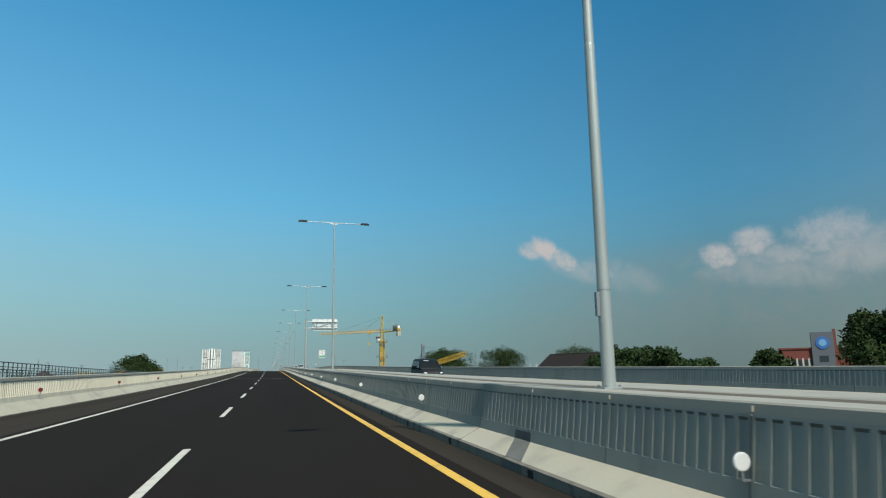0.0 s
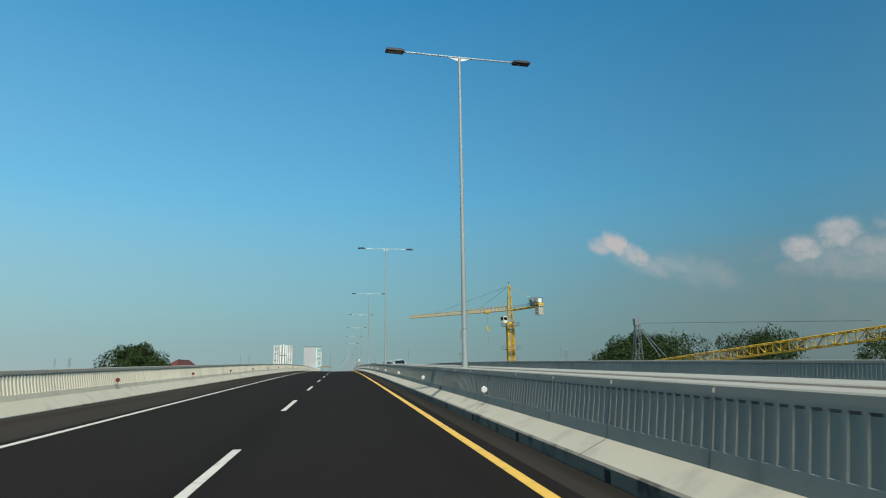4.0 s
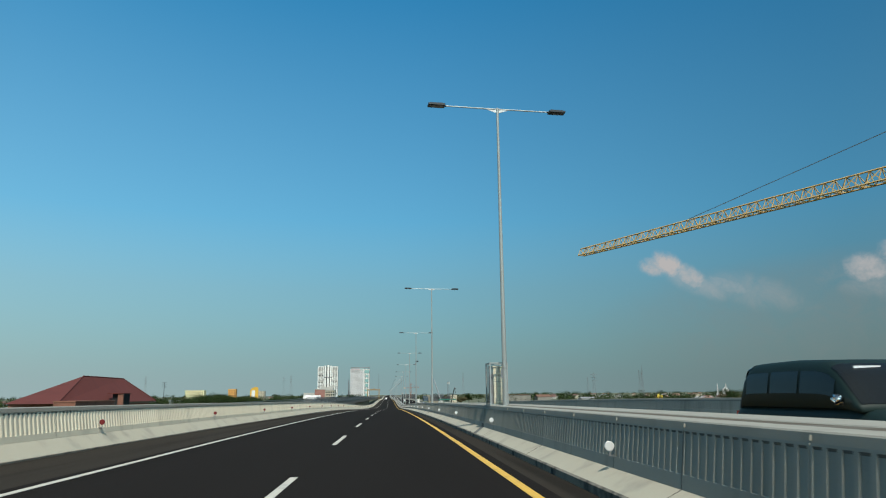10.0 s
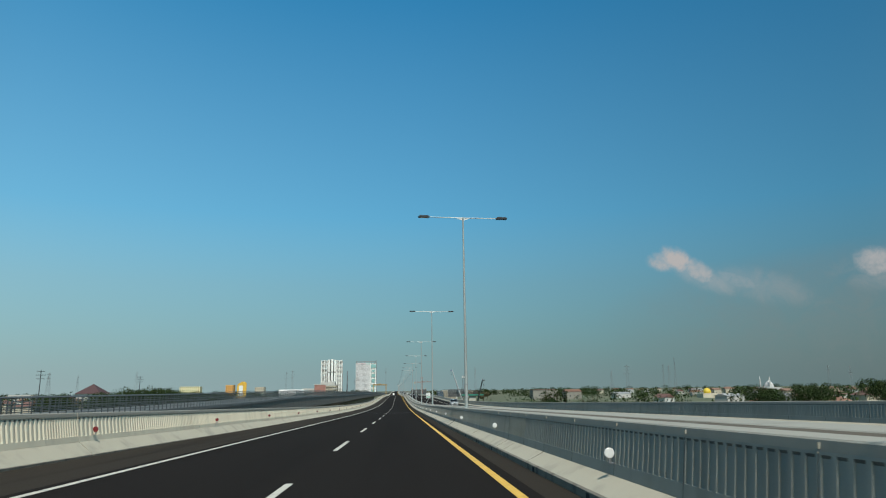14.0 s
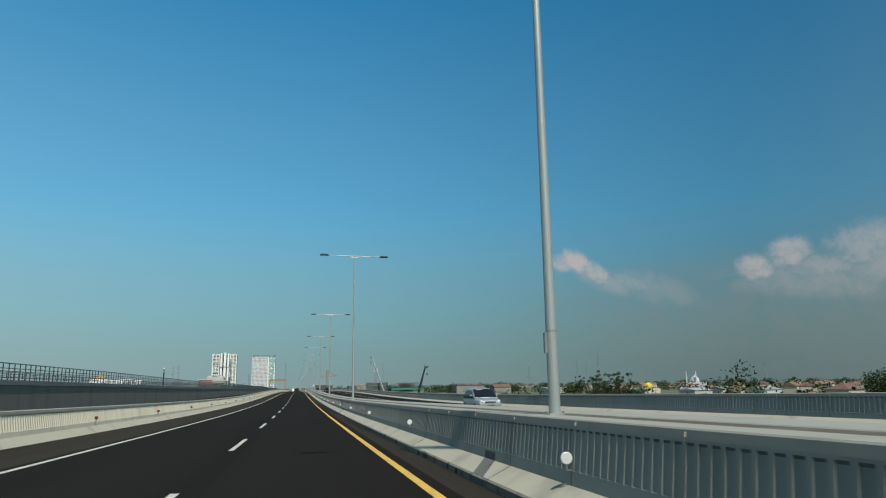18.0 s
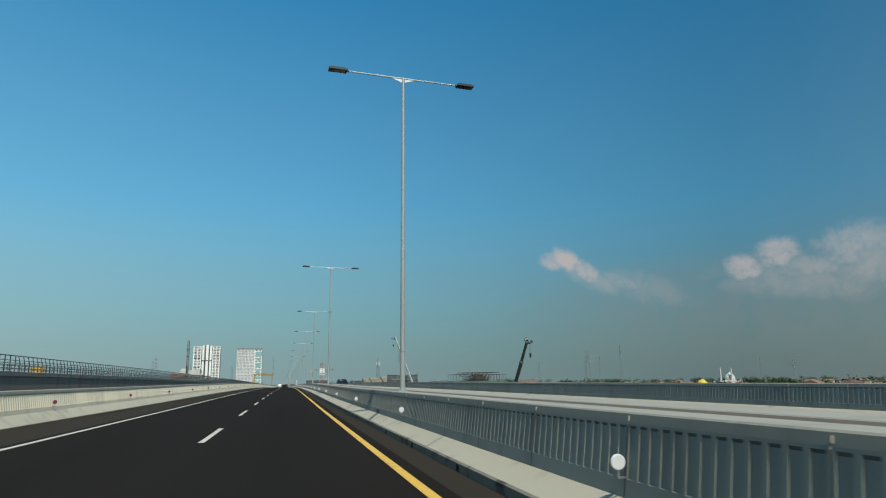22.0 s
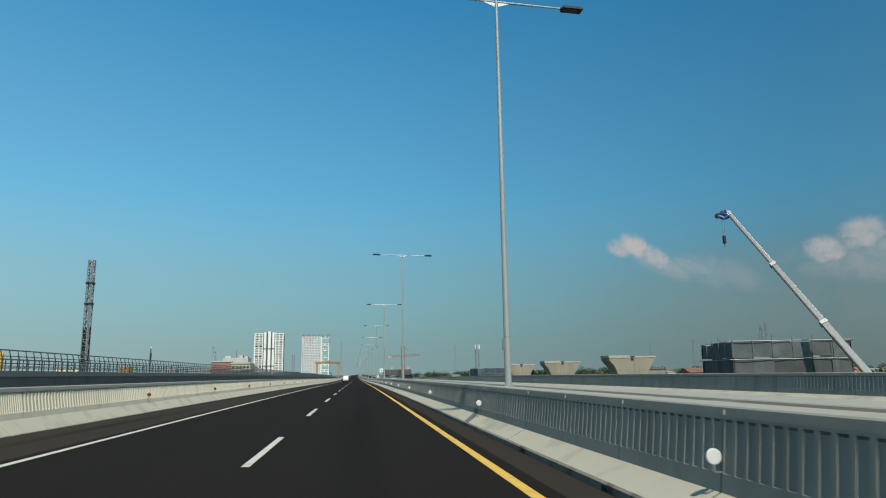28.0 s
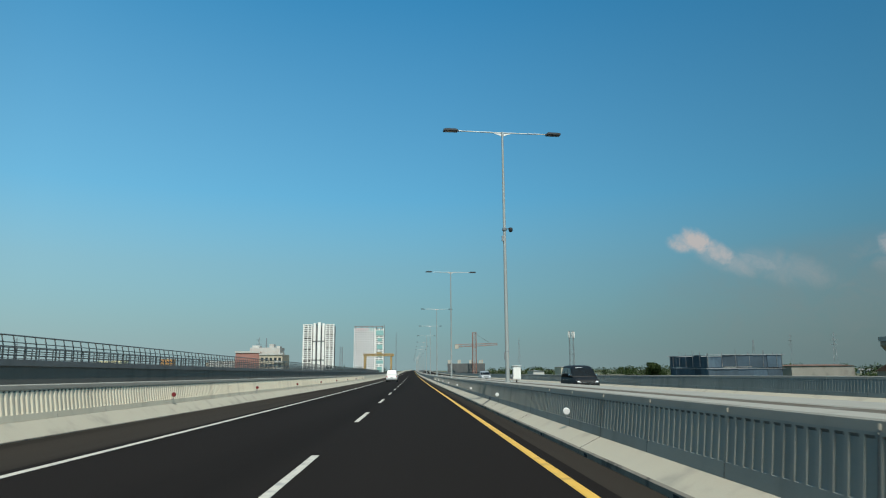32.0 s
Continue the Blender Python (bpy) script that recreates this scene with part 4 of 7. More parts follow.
# by kind: length, width, bonnet line (y, z) from the nose, glasshouse line (y, z) from the foot of the windscreen to the tail, roundness
SHAPES = {
    "mpv": (4.2, 1.66, [(0.0, 0.74), (0.06, 0.86), (0.25, 0.94), (0.9, 1.04), (1.2, 1.07), (4.0, 1.08), (4.2, 1.02)],
            [(0.80, 1.0), (1.15, 1.20), (1.55, 1.42), (1.85, 1.58), (2.15, 1.66), (2.9, 1.69), (3.5, 1.67), (3.85, 1.60), (4.02, 1.40), (4.14, 1.00)]),
    "hatch": (4.4, 1.74, [(0.0, 0.74), (0.08, 0.84), (0.35, 0.95), (1.0, 1.05), (1.2, 1.09), (4.2, 1.12), (4.4, 1.05)],
              [(0.80, 1.02), (1.2, 1.24), (1.65, 1.47), (2.0, 1.61), (2.35, 1.69), (2.9, 1.70), (3.4, 1.68), (3.8, 1.58), (4.1, 1.39), (4.32, 1.05)]),
    "van": (4.7, 1.80, [(0.0, 0.70), (0.08, 0.86), (0.3, 0.98), (0.9, 1.10), (1.2, 1.14), (4.5, 1.14), (4.7, 1.08)],
            [(0.75, 1.06), (1.05, 1.30), (1.35, 1.56), (1.62, 1.76), (1.95, 1.86), (2.9, 1.90), (4.1, 1.89), (4.38, 1.82), (4.52, 1.55), (4.62, 1.12)]),
    "boxvan": (4.6, 1.80, [(0.0, 0.70), (0.05, 0.90), (0.15, 1.0), (0.4, 1.04), (1.2, 1.05), (4.4, 1.05), (4.6, 1.0)],
               [(0.12, 0.98), (0.30, 1.30), (0.48, 1.60), (0.65, 1.80), (0.9, 1.92), (2.4, 1.96), (4.2, 1.95), (4.42, 1.88), (4.52, 1.50), (4.58, 1.04)]),
}


def along_line(pts, y):
    for (a, p), (b, q) in zip(pts, pts[1:]):
        if y <= b:
            return p + (q - p) * max(0.0, (y - a) / (b - a))
    return pts[-1][1]


def loft(f, us, vs, material, name, parent, caps=False):
    """A smooth skin f(u, v) over a grid, with its two end rings closed if asked."""
    bm = bmesh.new()
    g = [[bm.verts.new(f(u, v)) for v in vs] for u in us]
    for r, q in zip(g, g[1:]):
        for i in range(len(vs) - 1):
            bm.faces.new((r[i], r[i + 1], q[i + 1], q[i]))
    if caps:
        bm.faces.new(g[0]), bm.faces.new(g[-1][::-1])
        for r, q in zip(g, g[1:]):
            bm.faces.new((r[-1], r[0], q[0], q[-1]))
    bmesh.ops.remove_doubles(bm, verts=bm.verts, dist=0.0005)
    return part(name, bm, material, parent, smooth=True)


def car(shape, paint, s, off, label, toward=True, category="car", rack=False):
    """A vehicle at rest; toward: its front looks back along the road."""
    L, W, low, cab = SHAPES[shape]
    name = {"mpv": "minivan", "hatch": "car", "van": "van", "boxvan": "van"}[shape]
    t = thing(name, label, category, along(s, off, up(off)) @ (Matrix() if toward else TURN))
    P = PAINTS[paint]
    hw = W / 2
    dark = paint in ("black", "green")
    sg = lambda c, p: math.copysign(abs(c) ** p, c)
    z1 = max(z for y, z in cab)
    belt = lambda y: along_line(low, y) - 0.03
    wide = lambda y: hw * (1 - 0.16 * max(0, 1 - y / 0.6) ** 2 - 0.08 * max(0, 1 - (L - y) / 0.4) ** 2)

    def hull(y, a):                 # lower body, a from 0 to 2 pi
        top, bot = along_line(low, y), 0.24 + 0.12 * max(0, 1 - y / 0.25) + 0.10 * max(0, 1 - (L - y) / 0.3)
        c, h = (top + bot) / 2, (top - bot) / 2
        k = 1 - 0.05 * max(0, math.sin(a))
        return (wide(y) * k * sg(math.cos(a), 0.24), y, c + h * sg(math.sin(a), 0.42))

    def skin(y, a, out=0.0):        # glasshouse, a from 0 (one side) to pi (the other)
        b = belt(y) - 0.02
        h = max(0.01, along_line(cab, y) - b)
        u = math.sin(a) ** 0.28
        x = (wide(y) - 0.03 - 0.17 * (h * u) / (z1 - 1.0)) * sg(math.cos(a), 0.20)
        q = abs(x / hw) ** 2
        sweep_back = 0.16 * q * max(0, 1 - (y - cab[0][0]) / 1.6) - 0.10 * q * max(0, 1 - (cab[-1][0] - y) / 0.7)
        o = Vector((x / hw, (-0.55 if y < 2.2 else 0.4) * (1 - q), u * 1.0)).normalized() * out
        return Vector((x, y + sweep_back, b + h * u)) + o
    n = 26
    loft(hull, [L * (0.5 - 0.5 * math.cos(math.pi * i / n)) for i in range(n + 1)], [2 * math.pi * i / 28 for i in range(28)], P, "body", t, True)
    y0, y9 = cab[0][0], cab[-1][0]
    loft(skin, [y0 + (y9 - y0) * i / 24 for i in range(25)], [math.pi * i / 24 for i in range(25)], P, "cabin", t, True)
    glass = lambda nm, a, b, p, q, k=6, m=10: loft(lambda y, v: skin(y, v, 0.012), [a + (b - a) * i / k for i in range(k + 1)], [p + (q - p) * i / m for i in range(m + 1)], M_GLASS, nm, t)
    top = max(i for i, (y, z) in enumerate(cab) if z < z1 - 0.10 and i < 5)
    ws = cab[top][0] + 0.06
    glass("windscreen", y0 + 0.12, ws, 0.80, math.pi - 0.80)
    glass("rear_window", y9 - 0.42, y9 - 0.16, 0.75, math.pi - 0.75)
    door, end = ws + 0.02, y9 - 0.34
    for k in (0, 1):
        m = lambda a: math.pi - a if k else a
        for u, v in ((door - 0.22, door + (end - door) * 0.30), (door + (end - door) * 0.33, door + (end - door) * 0.66), (door + (end - door) * 0.69, end)):
            glass("side_window", u, v, m(0.012), m(0.36), 5, 7)
    z0 = belt(ws)
    for k in (-1, 1):
        bm = bmesh.new()
        box(bm, k * (hw + 0.04) - 0.10, k * (hw + 0.04) + 0.10, ws - 0.42, ws - 0.30, z0 + 0.04, z0 + 0.19)
        bmesh.ops.bevel(bm, geom=bm.edges[:], offset=0.045, segments=3, affect="EDGES")
        part("mirror", bm, M_CHROME if dark else P, t, smooth=True)
        part("mirror_foot", new_bar((k * (hw - 0.08), ws - 0.34, z0 + 0.02), (k * (hw + 0.02), ws - 0.36, z0 + 0.10), 0.025, 6), M_TRIM, t)
        zf = low[0][1]
        bm = bmesh.new()
        prism(bm, [(k * (hw - 0.52), zf - 0.02), (k * (hw - 0.20), zf + 0.0), (k * (hw - 0.16), zf + 0.12), (k * (hw - 0.30), zf + 0.14)], "y", 0.0, 0.30)
        bmesh.ops.bevel(bm, geom=bm.edges[:], offset=0.02, segments=2, affect="EDGES")
        part("headlight", bm, M_HEADLIGHT, t, smooth=True)
        part("fog_lamp", new_bar((k * (hw - 0.28), -0.004, 0.42), (k * (hw - 0.28), 0.06, 0.42), 0.045, 10), M_HEADLIGHT, t)
        part("tail_light", new_box(k * (hw - 0.14) - 0.06, k * (hw - 0.14) + 0.06, L - 0.10, L + 0.006, 0.75, 1.0), M_TAIL, t)
        for y in (0.78, L - 0.82):
            bm = bmesh.new()
            lathe(bm, [(0.20, -0.10), (0.29, -0.10), (0.31, -0.07), (0.31, 0.07), (0.29, 0.10), (0.20, 0.10)], 20)
            w = part("wheel", bm, M_TYRE, t)
            w.matrix_basis = Matrix.Translation((k * (hw - 0.09), y, 0.31)) @ Matrix.Rotation(radians(90), 4, "Y")
            bm = bmesh.new()
            lathe(bm, [(0.05, -0.085), (0.20, -0.095), (0.20, 0.095), (0.05, 0.085)], 12)
            part("rim", bm, M_RIM, w)
            part("wheel_arch", new_bar((k * (hw - 0.06), y, 0.33), (k * (hw + 0.004), y, 0.33), 0.37, 20), M_TRIM, t)
    zf = low[0][1]
    g = part("grille", new_box(-0.36, 0.36, -0.012, 0.08, zf - 0.04, zf + 0.07), M_TRIM, t)
    for i in range(3):
        part("grille_bar", new_box(-0.35, 0.35, -0.020, -0.010, zf - 0.03 + 0.035 * i, zf - 0.018 + 0.035 * i), M_CHROME, g)
    part("air_intake", new_box(-0.5, 0.5, -0.006, 0.08, 0.38, 0.46), M_TRIM, t)
    part("number_plate", new_box(-0.21, 0.21, -0.022, 0.0, 0.47, 0.57), M_BLACK, t)
    part("number_plate", new_box(-0.21, 0.21, L - 0.03, L + 0.012, 0.62, 0.73), M_BLACK, t)
    for k in (-1, 1):
        for u in (0.48, 0.72):
            part("door_handle", new_box(k * (hw - 0.02) - 0.02, k * (hw - 0.02) + 0.02, L * u, L * u + 0.16, 0.88, 0.91), P if not dark else M_CHROME, t)
        part("wiper", new_bar((k * 0.30 - 0.25, y0 + 0.13, belt(y0) + 0.06), (k * 0.30 + 0.22, y0 + 0.15, belt(y0) + 0.07), 0.012, 5), M_TRIM, t)
    part("sun_strip", new_box(-0.45, 0.0, ws - 0.13, ws - 0.11, along_line(cab, ws - 0.14) + 0.0, along_line(cab, ws - 0.1) + 0.012), M_HEADLIGHT, t, "pale sticker strip on the windscreen")
    if rack:
        for y in (1.8, 2.9, 3.9):
            part("rack_bar", new_bar((-hw + 0.25, y, z1 + 0.10), (hw - 0.25, y, z1 + 0.10), 0.02, 6), M_TRIM, t)
        for k in (-1, 1):
            part("rack_rail", new_bar((k * (hw - 0.28), 1.7, z1 + 0.12), (k * (hw - 0.28), 4.0, z1 + 0.12), 0.02, 6), M_TRIM, t)
            for y in (1.8, 3.9):
                part("rack_leg", new_bar((k * (hw - 0.28), y, z1 - 0.02), (k * (hw - 0.28), y, z1 + 0.12), 0.016, 6), M_TRIM, t)
    return t


IN, OUT = 8.2, 11.7
car("mpv", "silver", 505.0, 11.85, "silver family minivan in the far lane of the opposite road")
car("mpv", "white", 189.4, IN, "white family minivan with dark glass in the opposite lanes")
car("hatch", "silver", 209.9, 7.9, "silver-grey car with a sloping bonnet in the opposite lanes")
car("mpv", "silver", 231.0, OUT, "silver minivan with roof rails in the opposite lanes", rack=True)
car("van", "green", 258.3, 7.7, "very dark green van with chrome mirrors in the opposite lanes", category="van")
car("van", "black", 35.8, OUT, "black van with a chrome grille in the opposite lanes", category="van")
car("mpv", "black", 673.6, IN, "black minivan with tinted glass in the opposite lanes")
car("van", "black", 890.8, OUT, "black van passing beneath the kilometre sign", category="van")
car("hatch", "silver", 955.0, OUT, "pale silver car far down the opposite lanes")
car("boxvan", "white", 960.0, -3.45, "white van driving ahead in the outer lane", toward=False, category="van")

# ---- trees ----
M_BARK = mat("bark", (0.10, 0.075, 0.05), 0.9, spots=0.2, scale=2, fine=20, bump=0.4)


def leaf_mat(name, a, b):
    if name in MATS:
        return MATS[name]
    m = mat(name, a, 0.9, spots=0.2, scale=0.8, fine=9, spec=0.08)
    n, l = m.node_tree.nodes, m.node_tree.links
    bs = n["Principled BSDF"]
    geo, mix = n.new("ShaderNodeNewGeometry"), n.new("ShaderNodeMix")
    mix.data_type = "RGBA"
    mix.inputs[6].default_value, mix.inputs[7].default_value = (*a, 1), (*b, 1)
    l.new(geo.outputs["Random Per Island"], mix.inputs[0])
    l.new(mix.outputs[2], bs.inputs["Base Color"])
    return m


M_LEAF = leaf_mat("dark_leaves", (0.013, 0.024, 0.010), (0.040, 0.060, 0.020))
M_LEAF2 = leaf_mat("bright_leaves", (0.013, 0.027, 0.010), (0.036, 0.058, 0.020))
M_LEAF3 = leaf_mat("brownish_leaves", (0.06, 0.055, 0.03), (0.11, 0.10, 0.05))


def leaves(name, lobes, count, size, rng, material, flat=0.0):
    """Small bent leaf clumps over the skins of several uneven lobes."""
    tot = sum(l[3] * l[3] for l in lobes)
    C, R = [], []
    for x, y, z, r, h in lobes:
        n = max(8, int(count * r * r / tot))
        d = rng.normal(size=(n, 3))
        d /= np.linalg.norm(d, axis=1)[:, None]
        rad = r * (0.45 + 0.5 * rng.random(n) ** 0.45 + 0.12 * rng.random(n) ** 4) * (1 + 0.22 * np.sin(d[:, 0] * 5 + x) * np.cos(d[:, 1] * 4 + z))
        C.append(np.array((x, y, z)) + d * rad[:, None] * np.array((1, 1, h)))
        R.append(d)
    C, R = np.concatenate(C), np.concatenate(R)
    n = len(C)
    u = rng.normal(size=(n, 3))
    u /= np.linalg.norm(u, axis=1)[:, None]
    v = np.cross(u, R + 0.4 * rng.normal(size=(n, 3)))
    v /= np.linalg.norm(v, axis=1)[:, None] + 1e-9
    k = (size * (0.5 + rng.random(n)))[:, None]
    V = np.stack((C - u * k, C + v * k * 0.45, C + u * k, C - v * k * 0.45), axis=1).reshape(-1, 3)
    F = np.arange(4 * n).reshape(-1, 4)
    me = bpy.data.meshes.new(name)
    me.from_pydata(V.tolist(), [], F.tolist())
    me.materials.append(material)
    return me


def tree(x, y, top, radius, seed, label="broad dark green tree with an uneven crown", material=None, count=2600, leaf=0.24, base=None, sparse=False, limbs=6):
    rng = np.random.default_rng(seed)
    g = GROUND if base is None else base
    H = top - g
    t = thing("tree", label, "tree", Matrix.Translation((x, y, g)))
    ch = min(H * 0.62, radius * 1.7)
    bm = bmesh.new()
    pts = [Vector((0, 0, 0))]
    for i in range(1, 5):
        pts.append(Vector((rng.normal() * 0.25, rng.normal() * 0.25, (H - ch * 0.8) * i / 4)))
    r0 = max(0.18, 0.035 * H)
    for i in range(4):
        bar(bm, pts[i], pts[i + 1], r0 * (1 - 0.13 * i), 8, r0 * (1 - 0.13 * (i + 1)))
    part("trunk", bm, M_BARK, t)
    lobes = []
    for i in range(limbs):
        a = 2 * math.pi * (i + rng.random() * 0.6) / limbs
        d = radius * (0.35 + 0.4 * rng.random())
        z = H - ch * (0.28 + 0.45 * rng.random())
        tip = Vector((d * math.cos(a), d * math.sin(a), z))
        bm = bmesh.new()
        mid = pts[-1].lerp(tip, 0.5) + Vector((0, 0, -0.05 * H))
        bar(bm, pts[-1], mid, r0 * 0.45, 6, r0 * 0.3)
        bar(bm, mid, tip, r0 * 0.3, 6, r0 * 0.1)
        part("limb", bm, M_BARK, t)
        lobes.append((*tip, radius * (0.36 + 0.22 * rng.random()), 0.72))
    lobes.append((0, 0, H - ch * 0.30, radius * 0.5, 0.6))
    for i in range(4):
        a, d = rng.random() * 6.28, radius * rng.random() * 0.6
        lobes.append((d * math.cos(a), d * math.sin(a), H - radius * (0.22 + 0.15 * rng.random()), radius * 0.24, 0.8))
    part("crown", leaves("crown", lobes, int(count * (0.4 if sparse else 3.4)), leaf, rng, material or M_LEAF), None, t)
    return t


def sapling(x, y, top, radius, seed, label, material, shoots=9):
    """A young tree of upright shoots that end in loose tufts."""
    rng = np.random.default_rng(seed)
    H = top - GROUND
    t = thing("sapling", label, "tree", Matrix.Translation((x, y, GROUND)))
    z0 = H - radius * 3.0
    part("trunk", new_bar((0, 0, 0), (0.1, 0, z0), 0.14, 8), M_BARK, t)
    lobes = []
    for i in range(shoots):
        a = 6.283 * (i + rng.random()) / shoots
        d = radius * (0.25 + 0.75 * rng.random())
        tip = Vector((d * math.cos(a), d * math.sin(a), H - radius * 1.5 * rng.random() ** 1.4 - 0.2))
        foot = Vector((0.1, 0, z0))
        mid = foot.lerp(tip, 0.5) + Vector((0.25 * d * math.cos(a), 0.25 * d * math.sin(a), -0.1))
        bm = bmesh.new()
        bar(bm, foot, mid, 0.05, 5, 0.035)
        bar(bm, mid, tip, 0.035, 5, 0.012)
        part("shoot", bm, M_BARK, t)
        for k in (1.0, 0.55, 0.2):
            if k == 1.0 or rng.random() < 0.6:
                p = mid.lerp(tip, k)
                lobes.append((p.x + 0.1 * rng.normal(), p.y + 0.1 * rng.normal(), p.z, radius * (0.11 + 0.10 * rng.random()), 0.8))
    for i in range(6):
        a, d = rng.random() * 6.28, radius * rng.random() * 0.8
        lobes.append((d * math.cos(a), d * math.sin(a), z0 + radius * (0.3 + 0.9 * rng.random()), radius * 0.26, 0.8))
    part("foliage", leaves("foliage", lobes, 1500, 0.11, rng, material), None, t)
    return t


# left of the road
tree(-49.5, 268, 10.2, 9.5, 1, count=4200)
tree(-43, 255, 7.0, 6.5, 2, count=2400)
tree(-139, 594, 2.8, 8, 3)
tree(-122, 610, 1.6, 7, 4)
tree(-108, 662, 2.2, 9, 5, "round dark tree beyond the railway viaduct")
tree(-95, 700, 1.2, 8, 6, "round dark tree beyond the railway viaduct")
tree(-101, 760, 1.6, 9, 7, "round dark tree beyond the railway viaduct")
tree(-92, 800, 0.8, 8, 8, "round dark tree beyond the railway viaduct")
for i, (x, y, z, r) in enumerate(((-101, 606, 2.0, 8), (-96, 618, 3.6, 8.5), (-90, 630, 3.8, 8.5), (-83, 642, 2.6, 7.5), (-76, 655, 1.0, 6), (-112, 590, 1.4, 8), (-88, 570, 0.6, 6))):
    tree(x, y, z, r, 60 + i, "broad dark green tree behind the railway viaduct")
for i, (x, y, z, r) in enumerate(((-118, 300, 3.0, 9), (-132, 312, 4.2, 10), (-150, 318, 3.6, 9), (-104, 318, 2.8, 8))):
    tree(x, y, z, r, 80 + i, "round dark green tree beyond the red hall")
# right of the road
tree(59, 235, 6.5, 8.0, 11, count=3000)
tree(56, 205, 8.2, 10.5, 12, count=4200, leaf=0.2, label="spreading tree with fine dark brown-green foliage")
tree(76.4, 210, 9.2, 10.0, 13, count=4600, leaf=0.2, label="domed tree with fine dark brown-green foliage")
tree(100, 199, 9.0, 11.0, 14, count=4600, leaf=0.2, label="domed tree with fine dark brown-green foliage")
tree(88, 139, 3.6, 3.2, 15, count=1600, label="small dark palm-like tree beside the shed")
tree(53, 84, 5.2, 6.0, 16, count=3600, material=M_LEAF2, label="bushy green tree close to the motorway")
tree(51.5, 73, 4.6, 5.5, 17, count=3200, material=M_LEAF2, label="bushy green tree close to the motorway")
tree(50.5, 65, 4.2, 5.5, 18, count=3200, material=M_LEAF2, label="bushy green tree close to the motorway")
tree(49.5, 57, 2.6, 4.5, 19, count=2400, material=M_LEAF2, label="lower bushy green tree at the end of the row")
tree(69, 48.5, 8.2, 7.2, 20, count=4400, label="tall dark green tree close to the road")
tree(58.5, 55.5, 3.4, 4.4, 21, count=2400, material=M_LEAF, label="low olive bush below the tall tree")
tree(60, 224, 9.9, 8.0, 22, count=4600, leaf=0.2, label="tall tree with feathery dark foliage")
tree(50, 534, 2.6, 4.2, 23, count=900, sparse=True, material=M_LEAF2, leaf=0.2, label="flat-topped young tree with light foliage")
tree(42, 545, -0.8, 2.8, 24, count=700, material=M_LEAF2, leaf=0.2, label="loose flowering shrub by the roadside")
tree(46, 520, -1.0, 3.0, 25, count=700, material=M_LEAF2, leaf=0.2, label="loose flowering shrub by the roadside")
sapling(52, 571, 0.9, 1.3, 26, "thin dry sapling with few leaves", M_LEAF2)
sapling(53.5, 590, 1.4, 1.05, 27, "thin roadside sapling with loose leaf tufts", M_LEAF)
sapling(44, 556, 1.8, 1.9, 28, "thin leafy sapling by the roadside", M_LEAF, 12)
sapling(46.6, 557, 1.5, 1.7, 29, "thin leafy sapling by the roadside", M_LEAF, 11)
sapling(44.2, 560, 1.4, 1.8, 30, "thin leafy sapling by the roadside", M_LEAF, 12)
sapling(42.8, 558.5, 1.0, 1.7, 31, "thin leafy sapling by the roadside", M_LEAF, 12)
tree(128, 590, 1.2, 7.0, 29)
tree(142, 585, 1.4, 7.5, 30)
tree(181, 605, 3.3, 8.5, 31)
tree(195, 600, 2.2, 8.0, 32)
tree(212, 612, 2.6, 8.0, 33)
tree(97, 1128, 1.2, 4.5, 34, label="small dark tree beside a wrapped pier")
tree(66, 905, -0.6, 5.0, 35, material=M_LEAF3, label="brown dry bushy tree")


def woods(name, label, spots, seed, material, size=0.9, count=110000):
    """Far woods as one spread of leaf clumps."""
    rng = np.random.default_rng(seed)
    lobes = []
    for x0, x1, y0, y1, n, h0, h1 in spots:
        for i in range(n):
            r = 3.5 + 3.5 * rng.random()
            z = GROUND + h0 + (h1 - h0) * rng.random()
            lobes.append((x0 + (x1 - x0) * rng.random(), y0 + (y1 - y0) * rng.random(), z - r * 0.6, r * 1.5, 0.75))
            lobes.append((lobes[-1][0] + rng.normal() * 4, lobes[-1][1], z - r * 1.6, r * 1.6, 0.8))
    tagged(new(name, leaves(name, lobes, count, size, rng, material)), label, "trees", kind="stuff")


woods("far_woods", "distant belt of dark green trees between the houses", ((140, 900, 620, 1500, 150, 5, 9.5), (300, 1500, 1500, 2500, 120, 7, 13), (60, 400, 1250, 2300, 70, 6, 10)), 41, M_LEAF)
woods("far_woods", "distant belt of dark green trees beyond the railway", ((-700, -95, 560, 1500, 120, 6, 10.0), (-1500, -250, 1500, 2500, 120, 7, 13), (-260, -60, 1350, 2300, 60, 6, 11)), 42, M_LEAF)
woods("far_woods", "low green scrub beside the motorway", ((36, 60, 420, 640, 50, 4, 7.0), (-75, -40, 330, 700, 40, 4, 7.5)), 43, M_LEAF2, 0.4, 90000)

